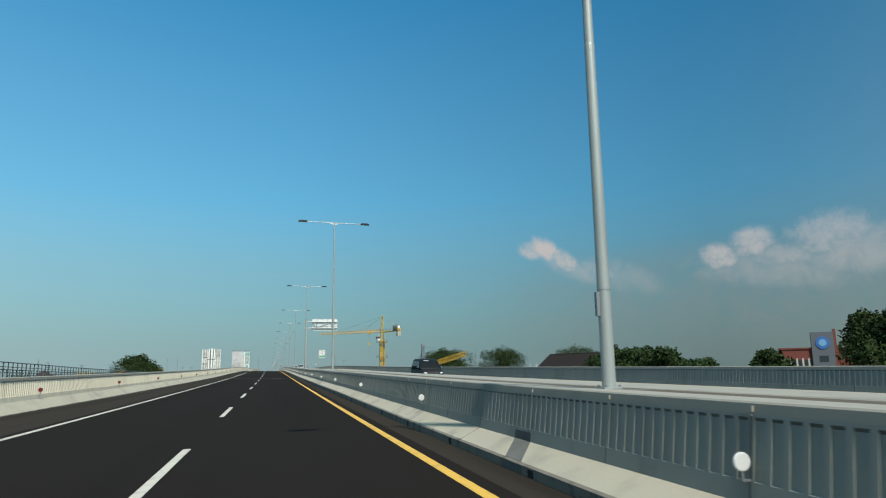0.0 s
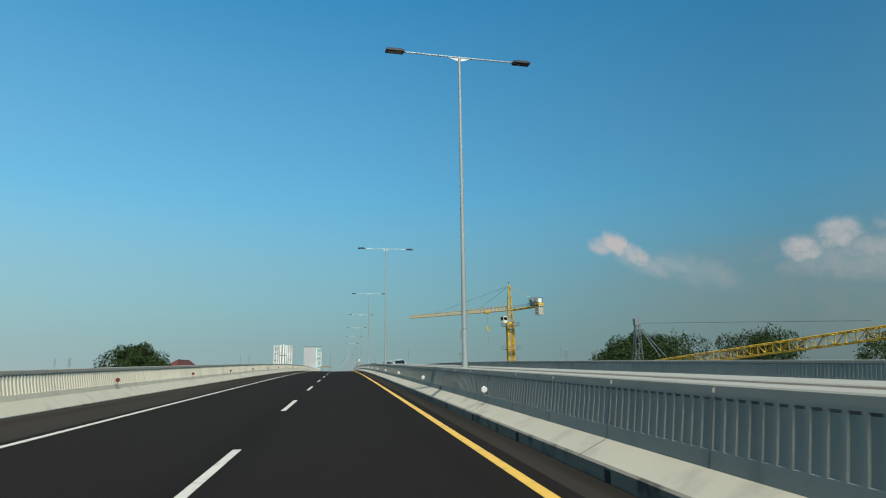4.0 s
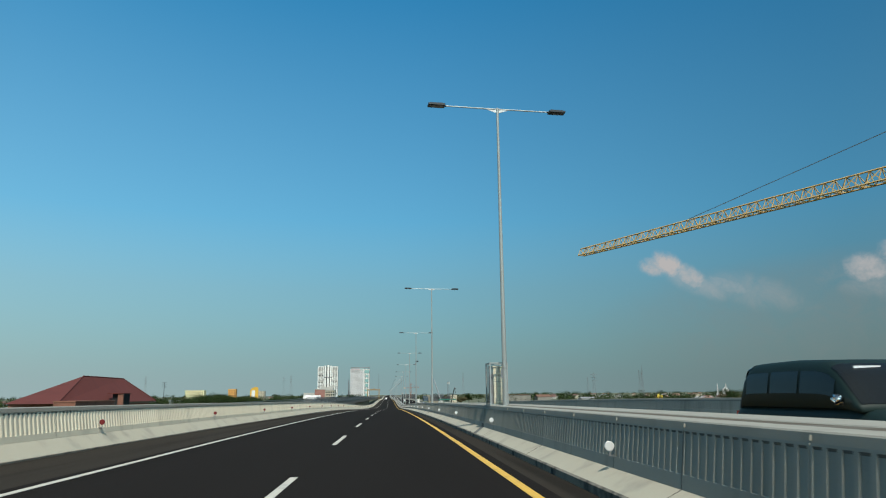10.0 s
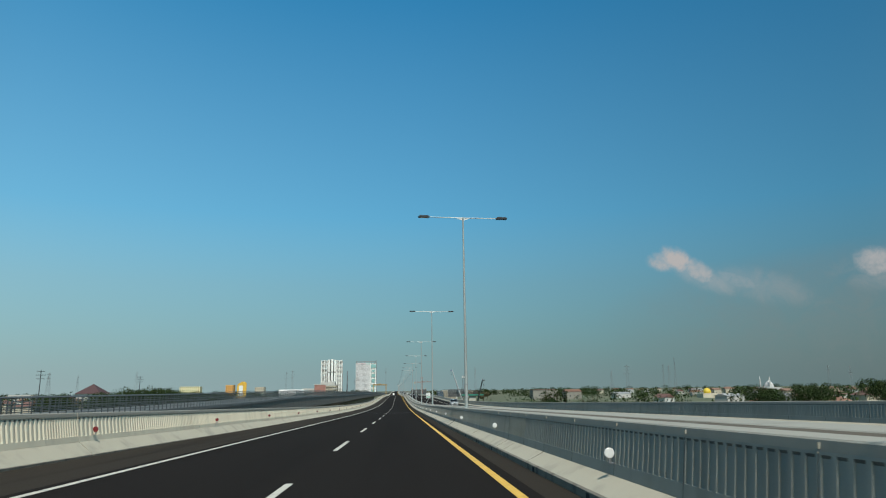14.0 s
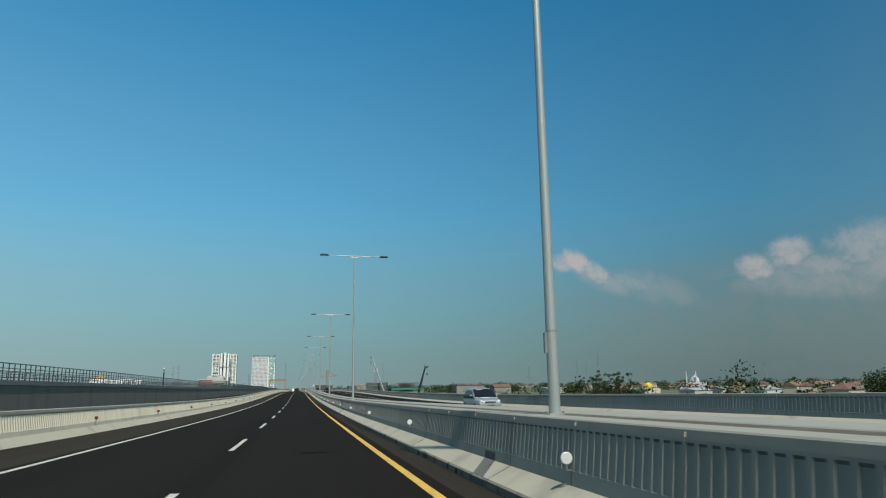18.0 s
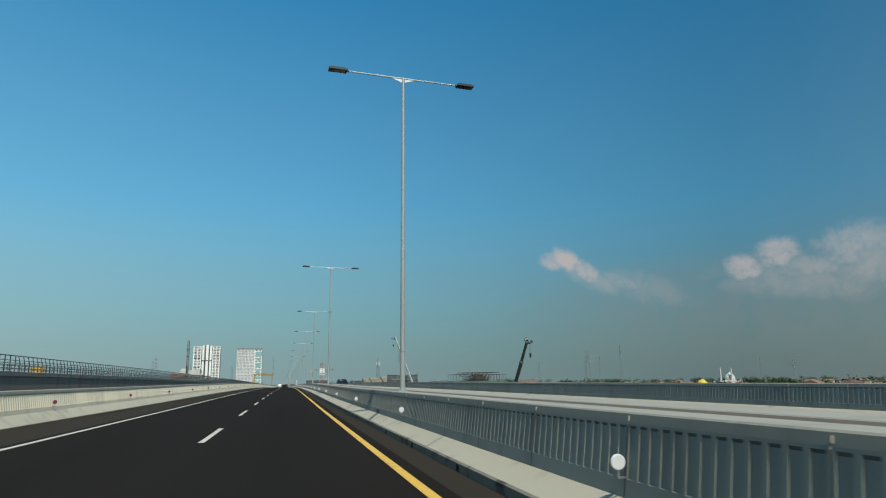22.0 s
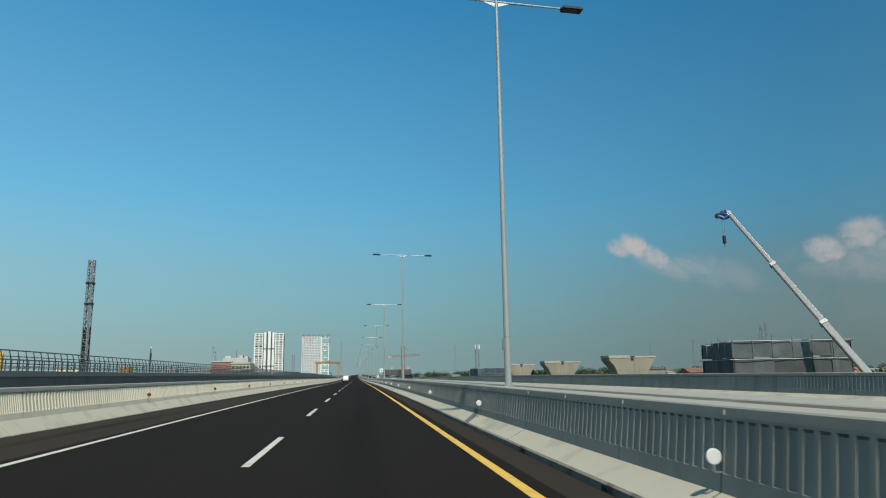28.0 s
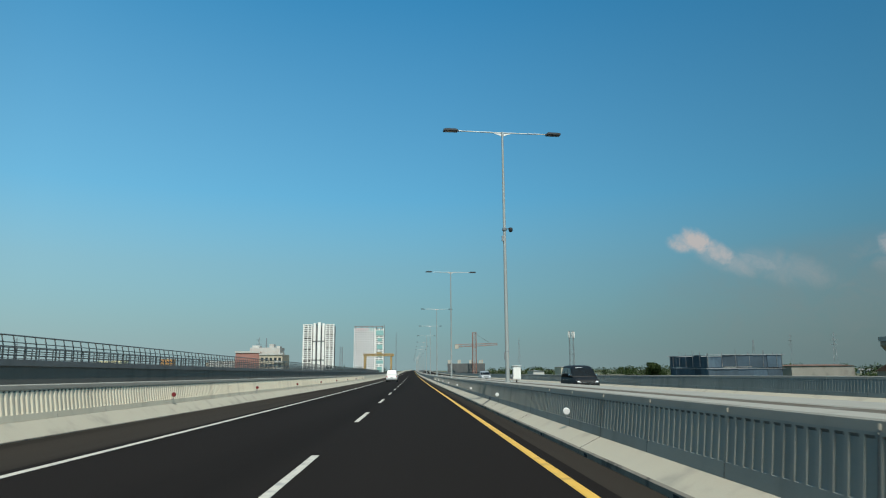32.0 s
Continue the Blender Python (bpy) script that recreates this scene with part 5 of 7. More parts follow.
# ---- houses ----
M_TILE = [mat("red_roof_tile", (0.125, 0.065, 0.053), 0.8, spots=0.18, scale=0.4, fine=6, vary=0.2), mat("brown_roof_tile", (0.17, 0.09, 0.06), 0.8, spots=0.18, scale=0.4, fine=6, vary=0.25),
          mat("orange_roof_tile", (0.19, 0.115, 0.08), 0.8, spots=0.15, scale=0.4, fine=6, vary=0.2), mat("grey_roof_sheet", (0.25, 0.25, 0.25), 0.6, spots=0.15, scale=0.4, fine=6, vary=0.25)]
M_WALLS = [mat("white_render", (0.43, 0.425, 0.40), 0.8, spots=0.08, scale=0.3, fine=5, vary=0.12), mat("cream_render", (0.44, 0.39, 0.30), 0.8, spots=0.08, scale=0.3, fine=5, vary=0.12)]
M_WINDOW = mat("window_glass", (0.03, 0.04, 0.045), 0.12, spots=0.08)


def house(w, d, h, rh, tile, wall, gable, label):
    t = thing("house", label, "house", group="houses of the far town")
    part("wall", new_box(-w / 2, w / 2, -d / 2, d / 2, 0, h), wall, t)
    bm = bmesh.new()
    e, o = 0.5, (0 if gable else min(w, d) * 0.42)
    a = [bm.verts.new(p) for p in ((-w / 2 - e, -d / 2 - e, h), (w / 2 + e, -d / 2 - e, h), (w / 2 + e, d / 2 + e, h), (-w / 2 - e, d / 2 + e, h))]
    r = [bm.verts.new((-w / 2 - (e if gable else -o), 0, h + rh)), bm.verts.new((w / 2 + (e if gable else -o), 0, h + rh))]
    for f in ((a[0], a[1], r[1], r[0]), (a[2], a[3], r[0], r[1]), (a[1], a[2], r[1]), (a[3], a[0], r[0]), (a[3], a[2], a[1], a[0])):
        bm.faces.new(f)
    part("roof", bm, tile, t)
    for i in (-1, 1):
        wn_ = part("window", new_box(i * w * 0.25 - 0.6, i * w * 0.25 + 0.6, -d / 2 - 0.03, -d / 2 + 0.05, h * 0.35, h * 0.35 + 1.3), M_WINDOW, t)
        part("window", new_box(-w / 2 - 0.03, -w / 2 + 0.05, i * d * 0.25 - 0.6, i * d * 0.25 + 0.6, h * 0.35, h * 0.35 + 1.3), M_WINDOW, t)
    part("door", new_box(-0.5, 0.5, -d / 2 - 0.04, -d / 2 + 0.05, 0, 2.1), M_BARK, t)
    return t


kinds = [house(13, 9, 4.0, 2.8, M_TILE[0], M_WALLS[0], True, "small white house with a red tiled gable roof"),
         house(12, 10, 4.2, 3.0, M_TILE[1], M_WALLS[0], False, "white house with a brown hipped roof"),
         house(14, 10, 6.5, 2.6, M_TILE[2], M_WALLS[1], True, "two-storey cream house with an orange tiled roof"),
         house(18, 12, 5.0, 1.6, M_TILE[3], M_WALLS[0], True, "long low white building with a grey sheet roof"),
         house(10, 9, 7.0, 2.2, M_TILE[0], M_WALLS[1], False, "two-storey cream house with a red hipped roof")]
rng = np.random.default_rng(5)
spots = []
for i in range(150):
    if i % 3 < 2:
        y = 650 + 1400 * rng.random() ** 1.2
        x = 70 + (y - 250) * (0.18 + 0.55 * rng.random())
    else:
        y = 700 + 1200 * rng.random()
        x = -(100 + (y - 300) * (0.10 + 0.5 * rng.random()))
    if all((x - p) ** 2 + (y - q) ** 2 > 23 ** 2 for p, q in spots) and not (-190 < x < -60 and y > 1150):
        spots.append((x, y))
for i, (x, y) in enumerate(spots):
    k = kinds[i % 5]
    m = Matrix.Translation((x, y, GROUND)) @ Matrix.Rotation(rng.random() * 6.28, 4, "Z")
    if i < 5:
        k.matrix_basis = m
    else:
        copy_thing(k, m)

# large red hipped hall left of the road
t = thing("hall", "large hall with a wide dark red hipped roof", "building", Matrix.Translation((-77, 446, GROUND)))
M_ORANGEWALL = mat("brown_orange_render", (0.20, 0.085, 0.055), 0.85, spots=0.1, scale=0.3, fine=5)
part("wall", new_box(-5, 6, -41, 13, 0, 12.7), M_ORANGEWALL, t)
M_REDROOF = mat("dark_red_roof", (0.096, 0.018, 0.012), 0.85, spots=0.08, scale=0.3, fine=8, streak=True)
bm = bmesh.new()
a = [bm.verts.new(p) for p in ((-6, -41, 12.7), (6.5, -44, 12.7), (7.2, 15.5, 12.7), (-6, 13, 12.7), (1, -20, 19.1), (0.7, 6, 19.0))]
for f in ((0, 1, 4), (1, 2, 5, 4), (2, 3, 5), (3, 0, 4, 5), (3, 2, 1, 0)):
    bm.faces.new([a[i] for i in f])
part("roof", bm, M_REDROOF, t)
part("ridge_cap", new_bar((1, -20, 19.12), (0.7, 6, 19.02), 0.14, 6), M_REDROOF, t)
for p, q in (((6.5, -44, 12.75), (1, -20, 19.12)), ((7.2, 15.5, 12.75), (0.7, 6, 19.02))):
    part("hip_cap", new_bar(p, q, 0.12, 6), M_REDROOF, t)
d = part("dormer", new_box(7.0, 9.6, -16.4, -12.0, 11.0, 14.7), M_DARK, t, "boxy dormer with a dark opening")
part("dormer_cheek", new_box(8.5, 9.8, -17.0, -16.4, 11.0, 14.6), M_ORANGEWALL, d, "brown side wall of the dormer")
part("dormer_lid", new_box(6.0, 9.9, -17.2, -11.8, 14.7, 14.9), M_REDROOF, d)
part("gutter", new_box(6.6, 7.3, -28, 15, 12.2, 12.6), M_BARK, t)
t = thing("annexe", "low brown-orange rendered annexe beside the red hall", "building", Matrix.Translation((-77, 446, GROUND)))
part("wall", new_box(7.6, 12, -48, -28, 0, 13.0), M_ORANGEWALL, t)
part("parapet", new_box(7.5, 12.1, -48.1, -27.9, 13.0, 13.3), M_ORANGEWALL, t)
for x, y, w, h, top, lb in ((-84, 482, 6, 9.6, 13.6, "low house with a dark pyramid roof beside the hall"), (-316, 1089, 12, 12.5, 22.4, "large house with a steep dark brown-red pyramid roof")):
    t = thing("house", lb, "house", Matrix.Translation((x, y, GROUND)))
    part("wall", new_box(-w, w, -w, w, 0, h), M_WALLS[0], t)
    e = w + 1
    bm = bmesh.new()
    a = [bm.verts.new(p) for p in ((-e, -e, h), (e, -e, h), (e, e, h), (-e, e, h), (0, 0, top))]
    for f in ((0, 1, 4), (1, 2, 4), (2, 3, 4), (3, 0, 4), (3, 2, 1, 0)):
        bm.faces.new([a[i] for i in f])
    part("roof", bm, M_TILE[1] if w < 8 else mat("dark_mauve_roof", (0.060, 0.030, 0.032), 0.85, spots=0.1, scale=0.3, fine=8), t)
    for x in (-0.5, 0.5):
        part("window", new_box(x * w - 0.7, x * w + 0.7, -w - 0.03, -w + 0.05, h * 0.5, h * 0.5 + 1.5), M_WINDOW, t)

# brown-roofed shed and red block on the right
t = thing("shed", "long low shed with a dark brown roof", "building", Matrix.Translation((75.2, 145.3, GROUND)) @ Matrix.Rotation(radians(-35), 4, "Z"))
part("wall", new_box(-8.0, 8.0, -4, 4, 0, 12.9), M_WALLS[1], t)
bm = bmesh.new()
a = [bm.verts.new(p) for p in ((-9.0, -5, 12.8), (8.4, -5, 12.8), (8.4, 5, 12.8), (-9.0, 5, 12.8), (-6.8, 0, 15.9), (7.6, 0, 16.1))]
for f in ((0, 1, 5, 4), (1, 2, 5), (2, 3, 4, 5), (3, 0, 4), (3, 2, 1, 0)):
    bm.faces.new([a[i] for i in f])
part("roof", bm, mat("dark_brown_roof", (0.018, 0.015, 0.015), 0.9, spots=0.1, spec=0.1), t)
part("ridge_cap", new_bar((-6.8, 0, 15.92), (7.6, 0, 16.12), 0.12, 6), mat("dark_brown_roof", (0.045, 0.035, 0.035)), t)
part("gable_trim", new_bar((8.4, -5.0, 12.85), (7.6, 0, 16.1), 0.07, 6), M_STEEL, t)
t = thing("office_block", "brick-red office block with pale window strips and a grey sign tower", "building", Matrix.Translation((204, 202, GROUND)) @ Matrix.Rotation(radians(-40), 4, "Z"))
M_BRICKRED = mat("brick_red_render", (0.16, 0.042, 0.032), 0.85, spots=0.1)
part("wall", new_box(-15, 16, -6, 10, 0, 18.0), M_BRICKRED, t)
part("parapet", new_box(-15.3, 16.3, -6.3, 10.3, 18.0, 18.6), M_BRICKRED, t)
for i in range(5):
    part("window_strip", new_box(-13.6 + 2.0 * i, -13.0 + 2.0 * i, -6.12, -5.95, 7.0, 14.6), M_WALLS[0], t, "pale window strip")
    part("window", new_box(-13.0 + 2.0 * i, -11.8 + 2.0 * i, -6.06, -5.95, 8.0, 14.0), M_WINDOW, t)
sign = part("sign_tower", new_box(-4.0, 3.4, -7.0, -1.0, 0, 24.2), mat("grey_sign_tower", (0.10, 0.11, 0.13), 0.6, spots=0.08), t, "grey tower")
part("sign_disc", new_bar((-0.3, -7.0, 20.2), (-0.3, -7.2, 20.2), 2.3, 20), mat("blue_sign", (0.04, 0.14, 0.42), 0.5, spots=0.05), sign, "blue round sign")
part("sign_ring", new_bar((-0.3, -7.2, 20.2), (-0.3, -7.28, 20.2), 1.3, 20), mat("light_blue_sign", (0.16, 0.34, 0.55), 0.5, spots=0.05), sign)
part("sign_window", new_box(-1.8, 1.2, -7.08, -6.9, 13.2, 15.4), M_WINDOW, sign)
part("sign_edge", new_box(3.4, 4.3, -6.6, -3, 0, 25.2), M_BRICKRED, t, "narrow red fin")
part("stair_tower", new_box(12.5, 19.5, -6.8, 0, 0, 22.6), mat("grey_sign_tower", (0.10, 0.11, 0.13)), t, "grey tower")

# ---- towers ----
M_TOWER = mat("white_tower_render", (0.74, 0.74, 0.71), 0.8, spots=0.05, scale=0.05, fine=2)
M_TOWER_DIM = mat("grey_tower_wall", (0.20, 0.20, 0.20), 0.8, spots=0.08, scale=0.1, fine=2)
M_TEAL = mat("teal_net", (0.20, 0.38, 0.37), 0.7, spots=0.1, scale=0.2, fine=3)
M_PINK = mat("pale_mauve_wall", (0.62, 0.615, 0.62), 0.8, spots=0.06, scale=0.1, fine=2)

M_SLOT = mat("slot_shade_and_band_grey", (0.13, 0.135, 0.14), 0.8, spots=0.2, scale=0.3, fine=2)
t = thing("apartment_tower", "white apartment tower with banded balconies and dark windows", "building", Matrix.Translation((-148, 1862, GROUND)))
part("core", new_box(-22, 22, -9, 12, 0, 74), M_TOWER_DIM, t)
for i in range(27):
    z = 4 + 2.72 * i
    for x0, x1, y0 in ((-23.2, -9.5, -10.2), (9.5, 23.2, -10.2)):
        part("balcony_band", new_box(x0, x1, y0, -8.9, z, z + 1.1), M_TOWER, t)
for x, w, y0, top in ((-21.8, 1.5, -10.6, 74.5), (-15.5, 1.2, -10.6, 75.0), (-10.0, 1.4, -10.6, 75.5), (-5.8, 3.4, -12.2, 77.5), (1.0, 4.2, -12.6, 78.5), (7.0, 3.2, -12.2, 77), (10.6, 1.2, -10.6, 75), (16.0, 1.2, -10.6, 76), (21.8, 1.5, -10.6, 74)):
    part("fin", new_box(x - w / 2, x + w / 2, y0, -9.0, 0, top), M_TOWER, t)
for x in (-2.4, 4.2):
    for i in range(27):
        part("window", new_box(x - 0.8, x + 0.8, -9.35, -8.95, 5 + 2.72 * i, 6.5 + 2.72 * i), M_WINDOW, t)
# grey strips stand in for the shade in the slots between the wings
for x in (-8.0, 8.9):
    part("recess", new_box(x - 0.7, x + 0.7, -9.6, -8.95, 0, 74), M_SLOT, t, "grey strip coloured as the shade between the wings")
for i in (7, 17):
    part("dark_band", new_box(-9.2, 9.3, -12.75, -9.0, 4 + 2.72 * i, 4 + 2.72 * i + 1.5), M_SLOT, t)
for i, x0, x1 in ((3, 10, 22.6), (8, 10, 16), (13, 11, 22.6), (20, 10, 22.6), (22, -22.6, -16)):
    part("dark_band", new_box(x0, x1, -10.3, -8.9, 4 + 2.72 * i + 1.15, 4 + 2.72 * i + 2.7), M_DARK, t)
for i in (6, 12, 18):
    part("dark_band", new_box(-22.6, -9.8, -10.35, -8.9, 4 + 2.72 * i + 1.25, 4 + 2.72 * i + 3.2), M_DARK, t)
for x in (-18, -7, 12, 19):
    part("roof_box", new_box(x - 2, x + 2, -4, 4, 74, 76.5), M_TOWER_DIM, t)

t = thing("apartment_tower", "mauve-grey tower of small windows with a teal netted side under construction", "building", Matrix.Translation((-74, 1862, GROUND)) @ Matrix.Diagonal((1, 1, 0.955, 1)))
part("core", new_box(-22, 8, -8, 12, 0, 73), M_TOWER_DIM, t)
for i in range(26):
    z = 2 + 2.72 * i
    part("floor_band", new_box(-22.3, 8.2, -9.0, -7.9, z, z + 1.2), M_PINK, t)
for i in range(13):
    x = -22 + 2.45 * i
    part("pier", new_box(x - 0.4, x + 0.6, -9.3, -7.9, 0, 73.5), M_PINK, t)
part("wing", new_box(8, 21, -6, 10, 0, 72), M_TOWER_DIM, t)
for i in range(24):
    z = 3 + 2.9 * i
    part("slab_edge", new_box(7.8, 21.3, -6.6, -5.9, z, z + 1.3), M_TOWER, t)
for x in (8.6, 14.4, 20.4):
    part("column", new_box(x - 0.7, x + 0.7, -6.7, -5.9, 0, 73), M_TOWER, t)
for z, h, w in ((5, 9, 7), (19, 5, 10), (29, 8, 6), (41, 7, 8), (53, 5, 6), (62, 8, 11)):
    part("net", new_box(15.4 - w / 2, 15.4 + w / 2, -7.0, -6.72, z, z + h), M_TEAL, t, "teal safety net")
for x in (-21, -12, -4, 4, 10, 19):
    part("roof_frame", new_box(x - 0.6, x + 0.6, -7, 6, 72, 77.0), M_TOWER_DIM, t)
part("roof_beam", new_box(-22, 21, -7.3, -6.6, 75.4, 76.6), M_TOWER_DIM, t)
part("roof_sign", new_box(-19, -1, -9.2, -8.8, 70, 73.6), mat("dull_red_sign", (0.42, 0.30, 0.32), 0.6, spots=0.08), t, "dull red roof sign with unreadable marks")
part("roof_sign", new_box(0, 8, -9.2, -8.8, 69, 73.6), M_TEAL, t)
part("hoist_mast", new_box(21.4, 22.2, -3, -2, 0, 79), M_STEEL, t)

# block in front of the towers
t = thing("office_block", "low block with brick-red wing, cream wing and window rows", "building", Matrix.Translation((-100, 1268, GROUND)) @ Matrix.Diagonal((0.86, 1, 1, 1)))
M_BRICKRED = mat("faded_brick_red", (0.29, 0.14, 0.115), 0.85, spots=0.1, scale=0.2, fine=3)
part("red_wing", new_box(-13, 4, -8, 10, 0, 20.5), M_BRICKRED, t)
part("cream_wing", new_box(4, 20, -10, 12, 0, 19.0), M_WALLS[1], t)
part("attic", new_box(-4, 17, -5, 9, 19.0, 23.2), M_WALLS[0], t)
for r in range(4):
    for i in range(5):
        part("window", new_box(5.2 + 3 * i, 7.0 + 3 * i, -10.08, -9.95, 4 + 3.7 * r, 6 + 3.7 * r), M_WINDOW, t)
part("roof_parapet", new_box(-13.3, 4.2, -8.4, -7.9, 20.0, 21.0), M_WALLS[0], t)
part("roof_parapet", new_box(3.8, 20.3, -10.5, -9.9, 18.6, 19.6), M_WALLS[0], t)
for x0, x1, z in ((-3, 2, 24.6), (9, 12, 25.4), (14, 16.5, 24.2)):
    part("roof_box", new_box(x0, x1, -3, 3, 23.2, z), M_WALLS[0], t)
for i in range(3):
    part("balcony", new_box(14.5, 20.8, -11.4, -10.0, 6.2 + 4.0 * i, 7.1 + 4.0 * i), M_WALLS[0], t)
part("roof_mast", new_bar((6, 0, 23), (6, 0, 29), 0.3, 5), M_STEEL, t)
part("white_annex", new_box(-32, -14, -6, 8, 0, 15.5), M_WALLS[0], t)

# cream and yellow blocks far left
for x, y, w, h, mm, lb in ((-440, 1840, 42, 24, mat("pale_yellow_render", (0.66, 0.60, 0.36), 0.8, spots=0.06), "pale yellow apartment block with rows of windows"), (-356, 1830, 16, 26, mat("deep_orange_render", (0.60, 0.30, 0.08), 0.8, spots=0.06), "orange block on the far side of the town"),
                           (-300, 1860, 20, 21, M_WALLS[1], "cream block on the far side of the town"), (-600, 1500, 40, 12, M_WALLS[0], "long white building on the far side of the town")):
    t = thing("apartment_block", lb, "building", Matrix.Translation((x, y, GROUND)))
    part("wall", new_box(-w / 2, w / 2, -8, 8, 0, h), mm, t)
    for r in range(int(h / 3.4)):
        for i in range(int(w / 4)):
            part("window", new_box(-w / 2 + 1.2 + 4 * i, -w / 2 + 3.2 + 4 * i, -8.08, -7.95, 1.4 + 3.4 * r, 2.9 + 3.4 * r), M_WINDOW, t)
t = thing("billboard", "tall narrow yellow billboard on a post", "billboard", Matrix.Translation((-155, 1043, GROUND)))
bm = new_box(-4.4, 4.6, -0.4, 0.4, 4.5, 18.5)
prism(bm, [(-4.4, 18.4), (4.6, 18.4), (4.6, 20.6), (3.4, 22.0), (1.0, 22.4), (-2.4, 21.0), (-4.2, 19.4)], "y", -0.4, 0.4)
part("panel", bm, mat("yellow_billboard", (0.62, 0.36, 0.05), 0.5, spots=0.1, scale=0.2), t)
part("graphic", new_box(-2.6, 1.2, -0.46, -0.38, 8.2, 18.5), M_SIGN_WHITE, t, "pale plain shape on the billboard")
part("post", new_bar((0, 0, 0), (0, 0, 5), 0.5, 8), M_STEEL, t)


# ---- lattice work ----
M_YELLOW = mat("yellow_crane_paint", (0.62, 0.37, 0.03), 0.5, spots=0.14, scale=1.0, fine=14, dirt=(0.26, 0.15, 0.05))
M_YELLOW_OLD = mat("faded_yellow_crane_paint", (0.50, 0.33, 0.12), 0.6, spots=0.12, scale=1.0, fine=14)
M_PYLON = mat("weathered_pylon_steel", (0.22, 0.24, 0.25), 0.6, 0.3, spots=0.1)


def lattice(bm, base, tip, w0, w1, bay, r, sides=4, cross=True):
    """Chords and lacing between two points, square or triangular in section."""
    base, tip = Vector(base), Vector(tip)
    d = tip - base
    L = d.length
    d.normalize()
    u = d.cross(Vector((0, 0, 1)) if abs(d.z) < 0.95 else Vector((0, 1, 0))).normalized()
    v = u.cross(d)
    n = max(1, round(L / bay))

    def corners(k):
        w = (w0 + (w1 - w0) * k / n) / 2
        c = base + d * (L * k / n)
        if sides == 4:
            return [c + u * w + v * w, c - u * w + v * w, c - u * w - v * w, c + u * w - v * w]
        return [c + v * w * 1.1, c - u * w - v * w * 0.9, c + u * w - v * w * 0.9]
    prev = corners(0)
    for k in range(1, n + 1):
        cur = corners(k)
        for i in range(sides):
            j = (i + 1) % sides
            bar(bm, prev[i], cur[i], r, 4)
            a, b = (prev[i], cur[j]) if k % 2 else (prev[j], cur[i])
            bar(bm, a, b, r * 0.6, 3)
            if cross:
                bar(bm, cur[i], cur[j], r * 0.6, 3)
        prev = cur
    return bm


# yellow tower crane
CB = Vector((46.0, 274.5, GROUND))
t = thing("tower_crane", "yellow lattice tower crane with counterweights and a small flag", "crane", Matrix.Translation(CB))
top_z, jib_z = 36.0, 29.5
jib_dir = Vector((-0.36, 0.933, 0)).normalized()
side = Vector((jib_dir.y, -jib_dir.x, 0))
part("mast", lattice(bmesh.new(), (0, 0, 0), (0, 0, 25.0), 1.75, 1.75, 1.3, 0.14), M_YELLOW, t)
part("inner_mast", lattice(bmesh.new(), (0, 0, 6), (0, 0, 24.6), 1.3, 1.3, 0.9, 0.11), M_YELLOW, t)
part("slewing_ring", new_bar((0, 0, 25.0), (0, 0, 25.7), 1.25, 16), M_YELLOW, t)
part("tower_head", lattice(bmesh.new(), (0, 0, 25.7), (0, 0, top_z), 1.5, 0.35, 1.3, 0.10), M_YELLOW, t)
tip = jib_dir * 61.5 + Vector((0, 0, jib_z + 1.9))
part("jib", lattice(bmesh.new(), jib_dir * 0.8 + Vector((0, 0, jib_z)), tip, 1.25, 0.85, 0.95, 0.075, 3), M_YELLOW_OLD, t, "long faded yellow lattice jib")
back = -jib_dir * 14.2 + Vector((0, 0, jib_z - 0.5))
bm = bmesh.new()
for k in (-0.6, 0.6):
    bar(bm, Vector((0, 0, jib_z - 0.6)) + side * k, back + side * k, 0.2, 4)
for i in range(9):
    c = Vector((0, 0, jib_z - 0.6)).lerp(back, i / 8)
    bar(bm, c - side * 0.6, c + side * 0.6, 0.07, 4)
part("counter_jib", bm, M_YELLOW, t)
bm = bmesh.new()
for k in (-0.85, 0.85):
    for h in (0.5, 1.0):
        bar(bm, Vector((0, 0, jib_z - 0.5 + h)) + side * k, back + side * k + Vector((0, 0, h)), 0.025, 4)
    for i in range(9):
        c = Vector((0, 0, jib_z - 0.5)).lerp(back, i / 8) + side * k
        bar(bm, c, c + Vector((0, 0, 1.0)), 0.02, 4)
part("handrail", bm, M_STEEL, t)
turn = Matrix.Translation(back) @ Matrix.Rotation(math.atan2(-jib_dir.x, jib_dir.y), 4, "Z")
for i in range(3):
    part("counterweight", new_box(-0.75, 0.75, 0.1 + 0.55 * i, 0.55 + 0.55 * i, -2.3, 0.35, turn), M_CONC, t, "hanging concrete counterweight")
part("weight_frame", new_box(-0.85, 0.85, 0.05, 1.75, 0.35, 0.75, turn), M_YELLOW, t)
part("winch", new_box(-0.7, 0.7, 2.2, 3.9, 0.15, 1.2, turn), M_STEEL, t)
bm = bmesh.new()
for a, b in (((-0.8, 0.2), (-0.8, 4.4)), ((0.8, 0.2), (0.8, 4.4))):
    for h in (0.9, 1.7, 2.3):
        bar(bm, turn @ Vector((*a, h)), turn @ Vector((*b, h)), 0.045, 4)
    for i in range(6):
        bar(bm, turn @ Vector((a[0], 0.2 + 0.84 * i, 0.2)), turn @ Vector((a[0], 0.2 + 0.84 * i, 2.3)), 0.045, 4)
part("winch_frame", bm, M_STEEL, t)
